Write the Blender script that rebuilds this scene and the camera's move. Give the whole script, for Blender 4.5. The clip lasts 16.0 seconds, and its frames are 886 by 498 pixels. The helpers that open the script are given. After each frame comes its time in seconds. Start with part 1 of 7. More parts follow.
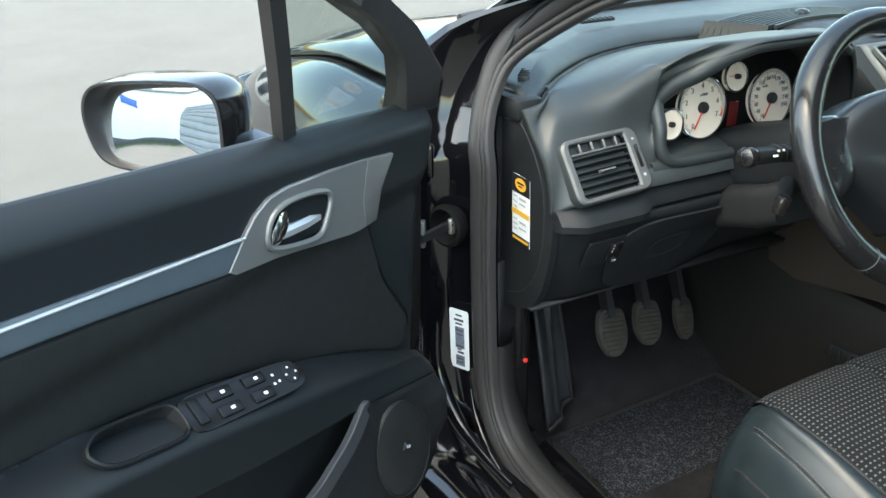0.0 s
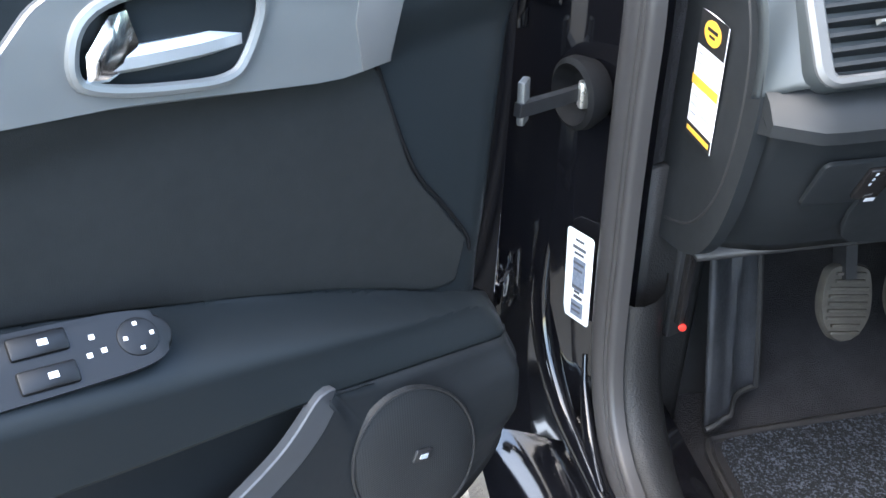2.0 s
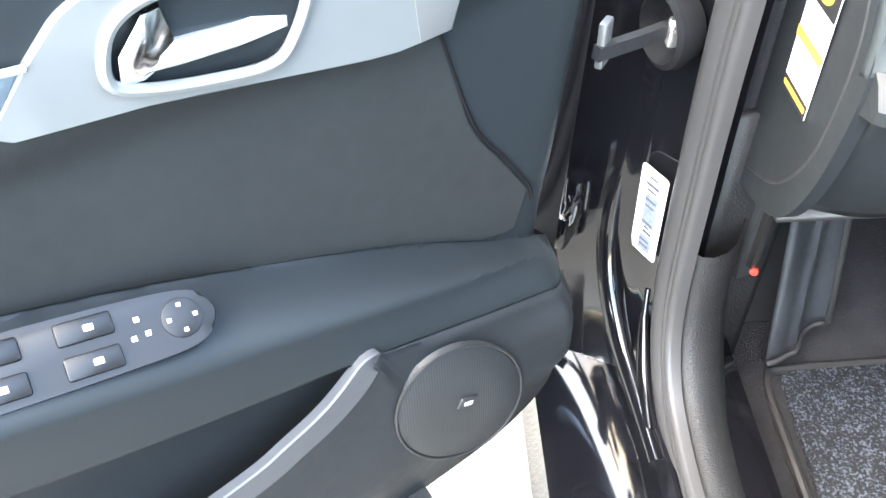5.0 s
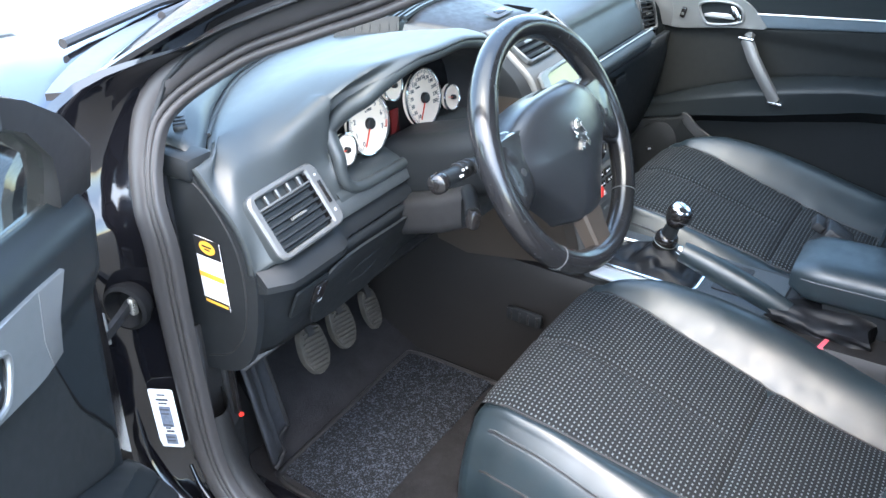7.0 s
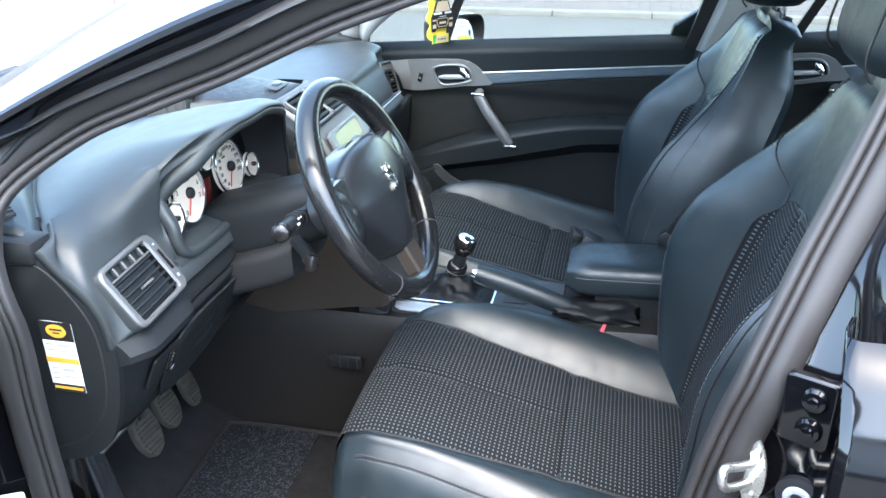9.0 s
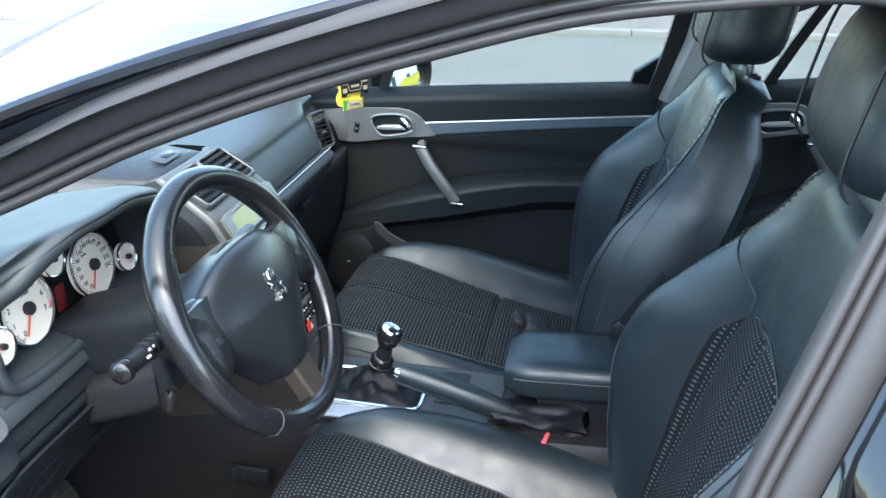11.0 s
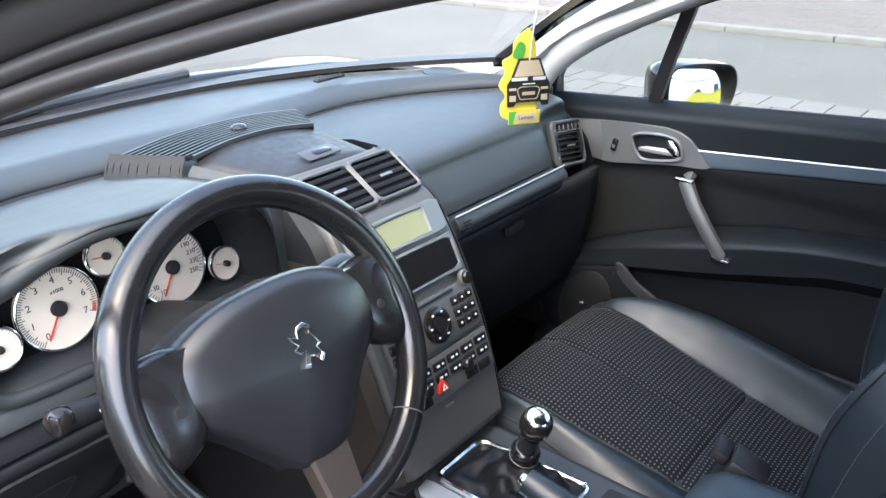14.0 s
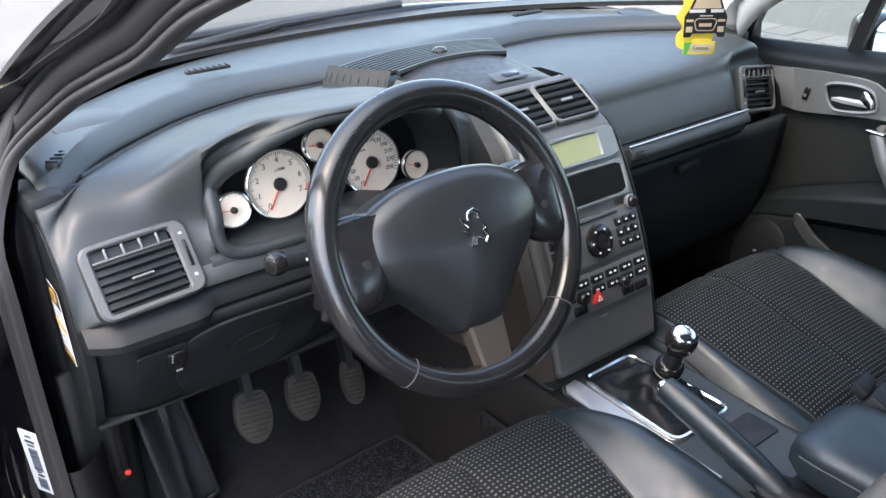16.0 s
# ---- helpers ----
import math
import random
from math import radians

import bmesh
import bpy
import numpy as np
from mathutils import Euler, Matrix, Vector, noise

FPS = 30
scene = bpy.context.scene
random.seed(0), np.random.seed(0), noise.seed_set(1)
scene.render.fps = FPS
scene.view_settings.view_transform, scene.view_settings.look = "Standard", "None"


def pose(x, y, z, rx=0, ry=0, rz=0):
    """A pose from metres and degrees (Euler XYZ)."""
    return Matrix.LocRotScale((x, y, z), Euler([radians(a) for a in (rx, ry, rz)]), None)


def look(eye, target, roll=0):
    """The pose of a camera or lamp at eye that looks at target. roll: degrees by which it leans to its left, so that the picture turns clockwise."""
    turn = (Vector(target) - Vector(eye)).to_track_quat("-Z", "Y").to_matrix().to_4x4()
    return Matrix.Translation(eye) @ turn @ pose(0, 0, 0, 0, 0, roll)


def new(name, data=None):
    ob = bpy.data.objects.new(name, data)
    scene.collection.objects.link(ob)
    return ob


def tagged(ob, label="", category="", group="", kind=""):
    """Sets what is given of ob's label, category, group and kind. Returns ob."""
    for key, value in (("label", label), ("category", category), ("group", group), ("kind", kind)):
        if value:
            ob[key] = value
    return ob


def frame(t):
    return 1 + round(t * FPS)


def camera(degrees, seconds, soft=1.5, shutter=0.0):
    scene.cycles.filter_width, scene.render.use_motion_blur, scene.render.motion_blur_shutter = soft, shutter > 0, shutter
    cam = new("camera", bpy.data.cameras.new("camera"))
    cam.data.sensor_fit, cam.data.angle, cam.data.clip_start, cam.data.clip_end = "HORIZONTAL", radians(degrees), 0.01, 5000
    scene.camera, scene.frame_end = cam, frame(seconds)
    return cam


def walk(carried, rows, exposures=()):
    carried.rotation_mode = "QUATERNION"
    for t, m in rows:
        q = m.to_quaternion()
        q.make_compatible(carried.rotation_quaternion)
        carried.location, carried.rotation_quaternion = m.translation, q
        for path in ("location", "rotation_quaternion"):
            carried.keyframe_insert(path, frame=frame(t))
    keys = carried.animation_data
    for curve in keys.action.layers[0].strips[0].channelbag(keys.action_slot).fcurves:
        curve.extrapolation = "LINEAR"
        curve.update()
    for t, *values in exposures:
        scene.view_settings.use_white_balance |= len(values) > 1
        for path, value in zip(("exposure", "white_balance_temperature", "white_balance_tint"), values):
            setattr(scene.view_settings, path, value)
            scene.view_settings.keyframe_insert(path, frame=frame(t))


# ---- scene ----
cam = camera(56.0, 16.0)
EXPOSURES = [(0.0, 3.1, 7900, -2), (1.0, 3.3, 7900, 1), (1.5, 3.4, 7300, 7), (2.0, 4.25, 7100, 6), (2.5, 4.75, 7300, 6), (3.0, 4.75, 7200, 5), (5.3, 5.6, 7900, 5), (6.0, 5.0, 7500, 4), (6.5, 4.55, 7200, 6), (7.0, 4.2, 6800, 6), (8.0, 3.98, 6700, 7), (10.5, 3.66, 6700, 2), (11.5, 3.6, 6700, 2), (12.5, 3.6, 6700, 3), (13.0, 3.78, 6800, 2), (13.5, 3.68, 7200, 10), (14.5, 3.65, 7600, 13), (16.0, 3.45, 7600, 13)]
PATH = [
    (0, (-1.319, -0.555, 1.262), (-0.491, 1.063, 0.427), -1.1),
    (0.5, (-1.196, -0.512, 1.268), (-0.456, 1.136, 0.41), -0.7),
    (1, (-1.1, -0.453, 1.226), (-0.547, 1.243, 0.322), -0.6),
    (1.5, (-1.049, -0.32, 1.151), (-0.66, 1.356, 0.132), -0.5),
    (2, (-1.007, -0.183, 1.069), (-0.752, 1.45, -0.056), -0.9),
    (2.5, (-0.985, -0.067, 0.986), (-0.812, 1.526, -0.21), -1.6),
    (3, (-0.984, 0.004, 0.886), (-0.878, 1.538, -0.394), -2.1),
    (3.2, (-0.985, 0.019, 0.852), (-0.911, 1.524, -0.464), -2.4),
    (5.3, (-0.976, -0.181, 1.204), (-0.963, 1.206, -0.237), -2.4),
    (5.5, (-0.993, -0.256, 1.249), (-0.978, 1.198, -0.125), -3.5),
    (6, (-1.074, -0.383, 1.315), (-0.613, 1.138, 0.099), -2.5),
    (6.5, (-1.176, -0.419, 1.368), (-0.17, 0.893, 0.242), -1.2),
    (7, (-1.312, -0.372, 1.38), (0.129, 0.585, 0.377), -0.4),
    (7.5, (-1.408, -0.327, 1.38), (0.245, 0.33, 0.466), -0.7),
    (8, (-1.486, -0.299, 1.368), (0.244, 0.209, 0.503), -0.6),
    (8.2, (-1.505, -0.293, 1.362), (0.244, 0.174, 0.511), -0.4),
    (10.3, (-1.432, -0.28, 1.41), (0.355, 0.087, 0.59), -0.3),
    (10.5, (-1.373, -0.299, 1.412), (0.415, 0.071, 0.596), -0.4),
    (11, (-1.22, -0.346, 1.417), (0.572, 0.021, 0.608), -0.4),
    (11.5, (-1.086, -0.368, 1.382), (0.707, 0.006, 0.579), 0.1),
    (12, (-0.925, -0.364, 1.361), (0.853, 0.076, 0.557), 0.1),
    (12.5, (-0.821, -0.347, 1.354), (0.937, 0.163, 0.55), 0.2),
    (13, (-0.761, -0.363, 1.354), (0.928, 0.339, 0.544), 0.2),
    (13.5, (-0.743, -0.405, 1.337), (0.802, 0.572, 0.526), -0.3),
    (14, (-0.777, -0.476, 1.348), (0.653, 0.666, 0.541), -0.5),
    (14.5, (-0.819, -0.548, 1.378), (0.507, 0.705, 0.559), -0.6),
    (15, (-0.85, -0.601, 1.361), (0.368, 0.739, 0.512), -0.7),
    (15.5, (-0.866, -0.621, 1.359), (0.262, 0.776, 0.477), -0.8),
    (16, (-0.854, -0.594, 1.341), (0.22, 0.834, 0.443), -0.9),
]
walk(cam, [(t, look(eye, target, roll)) for t, eye, target, roll in PATH], EXPOSURES)

# ---------------------------------------------------------------- world and light
world = bpy.data.worlds.new("sky")
scene.world = world
world.use_nodes = True
wn, wl = world.node_tree.nodes, world.node_tree.links
sky = wn.new("ShaderNodeTexSky")
sky.sky_type, sky.sun_disc = "NISHITA", False
SUN_EL, SUN_AZ = 60.0, 256.0   # degrees; azimuth clockwise from +y
sky.sun_elevation, sky.sun_rotation = radians(SUN_EL), radians(SUN_AZ)
sky.air_density, sky.dust_density, sky.ozone_density = 1.0, 1.8, 1.8
wn["Background"].inputs["Strength"].default_value = 0.15
wl.new(sky.outputs["Color"], wn["Background"].inputs["Color"])
sun = new("sun", bpy.data.lights.new("sun", "SUN"))
sun.data.energy, sun.data.angle, sun.data.color = 0.34, radians(95), (1.0, 0.97, 0.93)
sd = Vector((math.sin(radians(SUN_AZ)) * math.cos(radians(SUN_EL)), math.cos(radians(SUN_AZ)) * math.cos(radians(SUN_EL)), math.sin(radians(SUN_EL))))
sun.matrix_world = look(sd * 30, (0, 0, 0))


# ---------------------------------------------------------------- materials
def node_mat(name):
    m = bpy.data.materials.new(name)
    m.use_nodes = True
    return m, m.node_tree.nodes, m.node_tree.links, m.node_tree.nodes["Principled BSDF"]


def ramp(n, l, fac, stops):
    r = n.new("ShaderNodeValToRGB")
    while len(r.color_ramp.elements) < len(stops):
        r.color_ramp.elements.new(0.5)
    for e, (p, c) in zip(r.color_ramp.elements, stops):
        e.position, e.color = p, (*c, 1)
    l.new(fac, r.inputs["Fac"])
    return r.outputs["Color"]


def noise_tex(n, l, scale, detail=3.0, rough=0.55, coord="Object"):
    tc = n.new("ShaderNodeTexCoord")
    t = n.new("ShaderNodeTexNoise")
    t.inputs["Scale"].default_value, t.inputs["Detail"].default_value, t.inputs["Roughness"].default_value = scale, detail, rough
    l.new(tc.outputs[coord], t.inputs["Vector"])
    return t.outputs["Fac"]


def bump(n, l, b, height, strength, distance=0.001):
    k = n.new("ShaderNodeBump")
    k.inputs["Strength"].default_value, k.inputs["Distance"].default_value = strength, distance
    l.new(height, k.inputs["Height"])
    if b.inputs["Normal"].is_linked:
        l.new(b.inputs["Normal"].links[0].from_socket, k.inputs["Normal"])
    l.new(k.outputs["Normal"], b.inputs["Normal"])


def surface(name, base, rough=0.5, metal=0.0, var=0.15, scale=12.0, grain=0.0, grain_scale=900.0, rvar=0.08, coat=0.0, spec=0.5, depth=0.0006, cells=False):
    """A surface with colour and gloss that vary at two scales, and a fine relief."""
    m, n, l, b = node_mat(name)
    lo, hi = tuple(c * (1 - var) for c in base), tuple(min(1, c * (1 + var)) for c in base)
    big = noise_tex(n, l, scale, 5.0)
    l.new(ramp(n, l, big, [(0.3, lo), (0.7, hi)]), b.inputs["Base Color"])
    fine = noise_tex(n, l, scale * 6, 3.0)
    mr = n.new("ShaderNodeMapRange")
    mr.inputs["From Min"].default_value, mr.inputs["From Max"].default_value = 0.3, 0.7
    mr.inputs["To Min"].default_value, mr.inputs["To Max"].default_value = max(0.02, rough - rvar), min(1, rough + rvar)
    l.new(fine, mr.inputs["Value"])
    l.new(mr.outputs["Result"], b.inputs["Roughness"])
    b.inputs["Metallic"].default_value = metal
    b.inputs["Specular IOR Level"].default_value = spec
    b.inputs["Coat Weight"].default_value = coat
    b.inputs["Coat Roughness"].default_value = 0.04
    if grain:
        if cells:
            tc = n.new("ShaderNodeTexCoord")
            v = n.new("ShaderNodeTexVoronoi")
            v.feature = "DISTANCE_TO_EDGE"
            v.inputs["Scale"].default_value = grain_scale
            l.new(tc.outputs["Object"], v.inputs["Vector"])
            cl = ramp(n, l, v.outputs["Distance"], [(0.0, (0, 0, 0)), (0.25, (1, 1, 1))])
            bump(n, l, b, cl, grain, depth)
            bump(n, l, b, noise_tex(n, l, 14.0, 2.0), grain * 0.5, 0.004)
        else:
            bump(n, l, b, noise_tex(n, l, grain_scale, 2.0), grain, depth)
    return m


def fabric_mat(name, base, dot, pitch=0.0075):
    """Woven cloth: rows of light stitches in a dark ground, laid by the cloth's own metres (UV)."""
    m, n, l, b = node_mat(name)
    uv = n.new("ShaderNodeUVMap")
    sep = n.new("ShaderNodeSeparateXYZ")
    l.new(uv.outputs["UV"], sep.inputs["Vector"])

    def math_(op, a, bb=None):
        k = n.new("ShaderNodeMath")
        k.operation = op
        for i, v in enumerate((a, bb)):
            if v is None:
                continue
            if isinstance(v, (int, float)):
                k.inputs[i].default_value = v
            else:
                l.new(v, k.inputs[i])
        return k.outputs[0]
    fx = math_("ABSOLUTE", math_("SUBTRACT", math_("FRACT", math_("DIVIDE", sep.outputs["X"], pitch)), 0.5))
    fy = math_("ABSOLUTE", math_("SUBTRACT", math_("FRACT", math_("DIVIDE", sep.outputs["Y"], pitch * 0.92)), 0.5))
    d = math_("MAXIMUM", math_("MULTIPLY", fx, 1.0), math_("MULTIPLY", fy, 1.35))
    mask = math_("MULTIPLY", math_("LESS_THAN", d, 0.225), math_("ADD", 0.65, math_("MULTIPLY", noise_tex(n, l, 700.0), 0.7)))
    mix = n.new("ShaderNodeMix")
    mix.data_type = "RGBA"
    mix.inputs["A"].default_value, mix.inputs["B"].default_value = (*base, 1), (*dot, 1)
    l.new(mask, mix.inputs["Factor"])
    l.new(mix.outputs["Result"], b.inputs["Base Color"])
    b.inputs["Roughness"].default_value = 0.9
    b.inputs["Specular IOR Level"].default_value = 0.25
    bump(n, l, b, math_("SUBTRACT", 0.5, d), 0.6, 0.0012)
    return m


def fleck_mat(name, dark, light, scale, share):
    """Carpet of dark pile with light flecks."""
    m, n, l, b = node_mat(name)
    f = noise_tex(n, l, scale, 2.0, 0.7)
    g = noise_tex(n, l, scale * 0.25, 3.0, 0.6)
    mixed = n.new("ShaderNodeMath")
    mixed.operation = "MULTIPLY_ADD"
    mixed.inputs[1].default_value, mixed.inputs[2].default_value = 0.35, -0.175
    l.new(g, mixed.inputs[0])
    add = n.new("ShaderNodeMath")
    add.operation = "ADD"
    l.new(f, add.inputs[0]), l.new(mixed.outputs[0], add.inputs[1])
    mid = tuple((a + c) / 2.6 for a, c in zip(dark, light))
    l.new(ramp(n, l, add.outputs[0], [(share, dark), (share + 0.06, mid), (share + 0.13, light)]), b.inputs["Base Color"])
    b.inputs["Roughness"].default_value = 0.95
    b.inputs["Specular IOR Level"].default_value = 0.15
    bump(n, l, b, f, 0.9, 0.004)
    return m


def asphalt_mat():
    m, n, l, b = node_mat("asphalt")
    f = noise_tex(n, l, 190.0, 4.0, 0.75)
    g = noise_tex(n, l, 1.3, 5.0, 0.6)
    mix = n.new("ShaderNodeMix")
    mix.data_type, mix.blend_type = "RGBA", "MULTIPLY"
    mix.inputs["Factor"].default_value = 1.0
    l.new(ramp(n, l, f, [(0.33, (0.053, 0.051, 0.047)), (0.5, (0.133, 0.126, 0.112)), (0.68, (0.240, 0.228, 0.205))]), mix.inputs["A"])
    l.new(ramp(n, l, g, [(0.3, (0.86, 0.85, 0.83)), (0.7, (1, 1, 1))]), mix.inputs["B"])
    l.new(mix.outputs["Result"], b.inputs["Base Color"])
    b.inputs["Roughness"].default_value = 0.92
    bump(n, l, b, f, 0.8, 0.006)
    return m


def glass_mat():
    """Thin clear glass: lets light straight through, reflects more at a slant."""
    m, n, l, b = node_mat("window_glass")
    t, g, x, lw = n.new("ShaderNodeBsdfTransparent"), n.new("ShaderNodeBsdfGlossy"), n.new("ShaderNodeMixShader"), n.new("ShaderNodeLayerWeight")
    t.inputs["Color"].default_value = (0.75, 0.795, 0.78, 1)
    g.inputs["Roughness"].default_value = 0.01
    lw.inputs["Blend"].default_value = 0.5
    p, q = n.new("ShaderNodeMath"), n.new("ShaderNodeMath")
    p.operation, q.operation = "POWER", "MULTIPLY_ADD"
    p.inputs[1].default_value, q.inputs[1].default_value, q.inputs[2].default_value = 5.0, 0.95, 0.04
    l.new(lw.outputs["Facing"], p.inputs[0]), l.new(p.outputs[0], q.inputs[0])
    l.new(q.outputs[0], x.inputs[0]), l.new(t.outputs[0], x.inputs[1]), l.new(g.outputs[0], x.inputs[2])
    l.new(x.outputs[0], n["Material Output"].inputs["Surface"])
    return m


def brick_mat(name, a, c):
    """Stone colours that differ from piece to piece."""
    m, n, l, b = node_mat(name)
    geo = n.new("ShaderNodeNewGeometry")
    info = n.new("ShaderNodeObjectInfo")
    add = n.new("ShaderNodeMath")
    add.operation = "ADD"
    l.new(geo.outputs["Random Per Island"], add.inputs[0]), l.new(info.outputs["Random"], add.inputs[1])
    fr = n.new("ShaderNodeMath")
    fr.operation = "FRACT"
    l.new(add.outputs[0], fr.inputs[0])
    mix = n.new("ShaderNodeMix")
    mix.data_type, mix.blend_type = "RGBA", "MULTIPLY"
    mix.inputs["Factor"].default_value = 0.6
    l.new(ramp(n, l, fr.outputs[0], [(0.0, a), (1.0, c)]), mix.inputs["A"])
    l.new(ramp(n, l, noise_tex(n, l, 60.0, 5.0, 0.7), [(0.3, (0.7, 0.7, 0.7)), (0.7, (1.1, 1.1, 1.1))]), mix.inputs["B"])
    l.new(mix.outputs["Result"], b.inputs["Base Color"])
    b.inputs["Roughness"].default_value = 0.9
    bump(n, l, b, noise_tex(n, l, 150.0, 4.0), 0.5, 0.003)
    return m


SOFT = surface("soft_black_plastic", (0.0275, 0.0325, 0.0345), 0.46, spec=0.50, grain=0.10, grain_scale=1500, var=0.05, scale=5, rvar=0.02, depth=0.0004)
GRAINTRIM = surface("grained_black_trim", (0.0115, 0.0115, 0.012), 0.55, spec=0.3, grain=0.7, grain_scale=520, var=0.08, rvar=0.05, depth=0.0012)
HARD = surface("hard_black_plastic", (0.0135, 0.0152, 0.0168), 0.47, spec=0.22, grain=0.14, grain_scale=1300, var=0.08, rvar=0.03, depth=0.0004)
BRONZE = surface("warm_grey_satin_plastic", (0.042, 0.034, 0.028), 0.36, grain=0.06, grain_scale=1300, var=0.06, rvar=0.02)
TUNNELGREY = surface("warm_black_plastic", (0.0145, 0.0136, 0.0134), 0.46, spec=0.3, grain=0.08, grain_scale=1300, var=0.08, rvar=0.03)
# blacker than DARK: carries the shade inside wells and cubby; also plain black parts
PITCH = surface("pitch_black_plastic_and_shade", (0.0045, 0.0045, 0.005), 0.7, var=0.2, spec=0.15)
DARK = surface("dark_plastic", (0.0145, 0.0145, 0.0155), 0.5, var=0.2)
SWITCHBLACK = surface("switch_black_plastic", (0.008, 0.008, 0.0085), 0.34, var=0.15, spec=0.3, rvar=0.04)
GLOSSY = surface("gloss_black_plastic", (0.012, 0.011, 0.011), 0.13, var=0.2, rvar=0.03)
SATIN = surface("satin_silver_plastic", (0.205, 0.21, 0.208), 0.42, metal=0.55, var=0.05, scale=6)
VENTSILVER = surface("vent_silver_plastic", (0.098, 0.101, 0.103), 0.46, metal=0.25, var=0.05, scale=6)
SATIN_DK = surface("grey_satin_plastic", (0.15, 0.15, 0.148), 0.42, metal=0.45, var=0.06, scale=6)
STACKGREY = surface("stack_grey_plastic", (0.105, 0.104, 0.100), 0.42, metal=0.3, var=0.05, scale=6, rvar=0.03)
POCKETGREY = surface("pocket_grey_plastic", (0.042, 0.044, 0.048), 0.45, var=0.05, rvar=0.03)
ALU = surface("brushed_aluminium", (0.66, 0.67, 0.68), 0.42, metal=0.75, var=0.05, scale=5)
CHROME = surface("chrome", (0.88, 0.89, 0.90), 0.13, metal=1.0, var=0.03, rvar=0.03)
PALETHREAD = surface("pale_thread", (0.22, 0.22, 0.21), 0.7, var=0.2)
STEEL = surface("zinc_steel", (0.60, 0.59, 0.56), 0.32, metal=0.9, var=0.1, scale=40)
LEATHER = surface("black_leather", (0.0095, 0.0165, 0.0205), 0.41, grain=0.10, grain_scale=620, rvar=0.07, var=0.25, scale=7, spec=0.68, depth=0.0005)
GAITER = surface("creased_gaiter_leather", (0.006, 0.0065, 0.008), 0.5, spec=0.25, grain=0.10, grain_scale=700, rvar=0.03, var=0.12, depth=0.0004)
WHEEL_L = surface("worn_steering_leather", (0.012, 0.012, 0.013), 0.21, grain=0.05, grain_scale=900, rvar=0.07, var=0.3, scale=14, spec=0.62, depth=0.0003)
LEATHERSOFT = surface("grained_airbag_plastic", (0.017, 0.0185, 0.021), 0.31, grain=0.11, grain_scale=1000, var=0.08, rvar=0.03, depth=0.0004)
SOFTBLUE = surface("grey_stalk_plastic", (0.03, 0.036, 0.045), 0.45, var=0.1)
CLOTH = fabric_mat("woven_seat_cloth", (0.0070, 0.0078, 0.009), (0.088, 0.100, 0.106))
DOORSOFT = surface("soft_door_plastic", (0.0125, 0.0155, 0.0172), 0.46, spec=0.22, grain=0.12, grain_scale=1500, var=0.06, scale=5, rvar=0.03, depth=0.0004)
DOORCLOTH = surface("door_insert_cloth", (0.0158, 0.0170, 0.0168), 0.85, spec=0.16, grain=0.7, grain_scale=1500, var=0.06, depth=0.0004)
WEAVE_DK = surface("dark_weave_trim", (0.036, 0.041, 0.044), 0.44, grain=0.5, grain_scale=2200, var=0.06, depth=0.0004, rvar=0.03)
WEAVE = surface("fine_weave_trim", (0.085, 0.11, 0.13), 0.38, metal=0.3, grain=0.9, grain_scale=2200, var=0.06, depth=0.0005)
CARPET = surface("black_carpet", (0.0165, 0.0165, 0.0185), 0.95, grain=0.9, grain_scale=700, var=0.3, scale=25, spec=0.15, depth=0.003)
LINER = surface("worn_footwell_liner", (0.022, 0.024, 0.028), 0.55, var=0.3, scale=18, grain=0.5, grain_scale=300)
MAT = fleck_mat("flecked_mat", (0.0105, 0.0115, 0.014), (0.054, 0.064, 0.082), 340.0, 0.50)
PAINT = surface("black_car_paint", (0.0035, 0.0035, 0.0045), 0.075, var=0.1, coat=0.2, rvar=0.015)
RUBBER = surface("rubber_seal", (0.031, 0.0292, 0.0295), 0.43, var=0.08, rvar=0.015, spec=0.34)
TYRE = surface("tyre_rubber", (0.02, 0.02, 0.02), 0.8, var=0.2, grain=0.4, grain_scale=300)
ROOFCLOTH = surface("grey_roof_cloth", (0.21, 0.21, 0.21), 0.9, var=0.05, grain=0.4)
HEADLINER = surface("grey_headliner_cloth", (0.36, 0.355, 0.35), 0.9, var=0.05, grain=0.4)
THREAD = surface("grey_thread", (0.055, 0.060, 0.065), 0.7, var=0.2)
PAPER = surface("white_paper", (0.78, 0.79, 0.80), 0.55, var=0.04, scale=40)
PRINT = surface("dark_print", (0.05, 0.055, 0.065), 0.6, var=0.2)
PLATEPRINT = surface("blue_grey_print", (0.13, 0.15, 0.19), 0.6, var=0.3, scale=300)
GREYPRINT = surface("grey_print", (0.38, 0.40, 0.44), 0.6, var=0.15, scale=300)
YELLOW = surface("yellow_print", (0.74, 0.38, 0.05), 0.5, var=0.08)
LEMON = surface("lemon_yellow_card", (0.84, 0.65, 0.085), 0.5, var=0.1)
GREEN = surface("green_print", (0.08, 0.42, 0.07), 0.5, var=0.15)
CARDTAN = surface("tan_print", (0.62, 0.50, 0.36), 0.5, var=0.08)
RED = surface("red_plastic", (0.65, 0.03, 0.02), 0.35, var=0.1)
BUCKLE = surface("faded_red_plastic", (0.62, 0.10, 0.13), 0.45, var=0.1)
DIAL = surface("cream_dial", (0.80, 0.68, 0.56), 0.5, var=0.03, scale=20)
NEEDLE = surface("red_needle", (0.75, 0.06, 0.03), 0.4, var=0.1)
MAROON = surface("maroon_display", (0.09, 0.012, 0.012), 0.15, var=0.1)
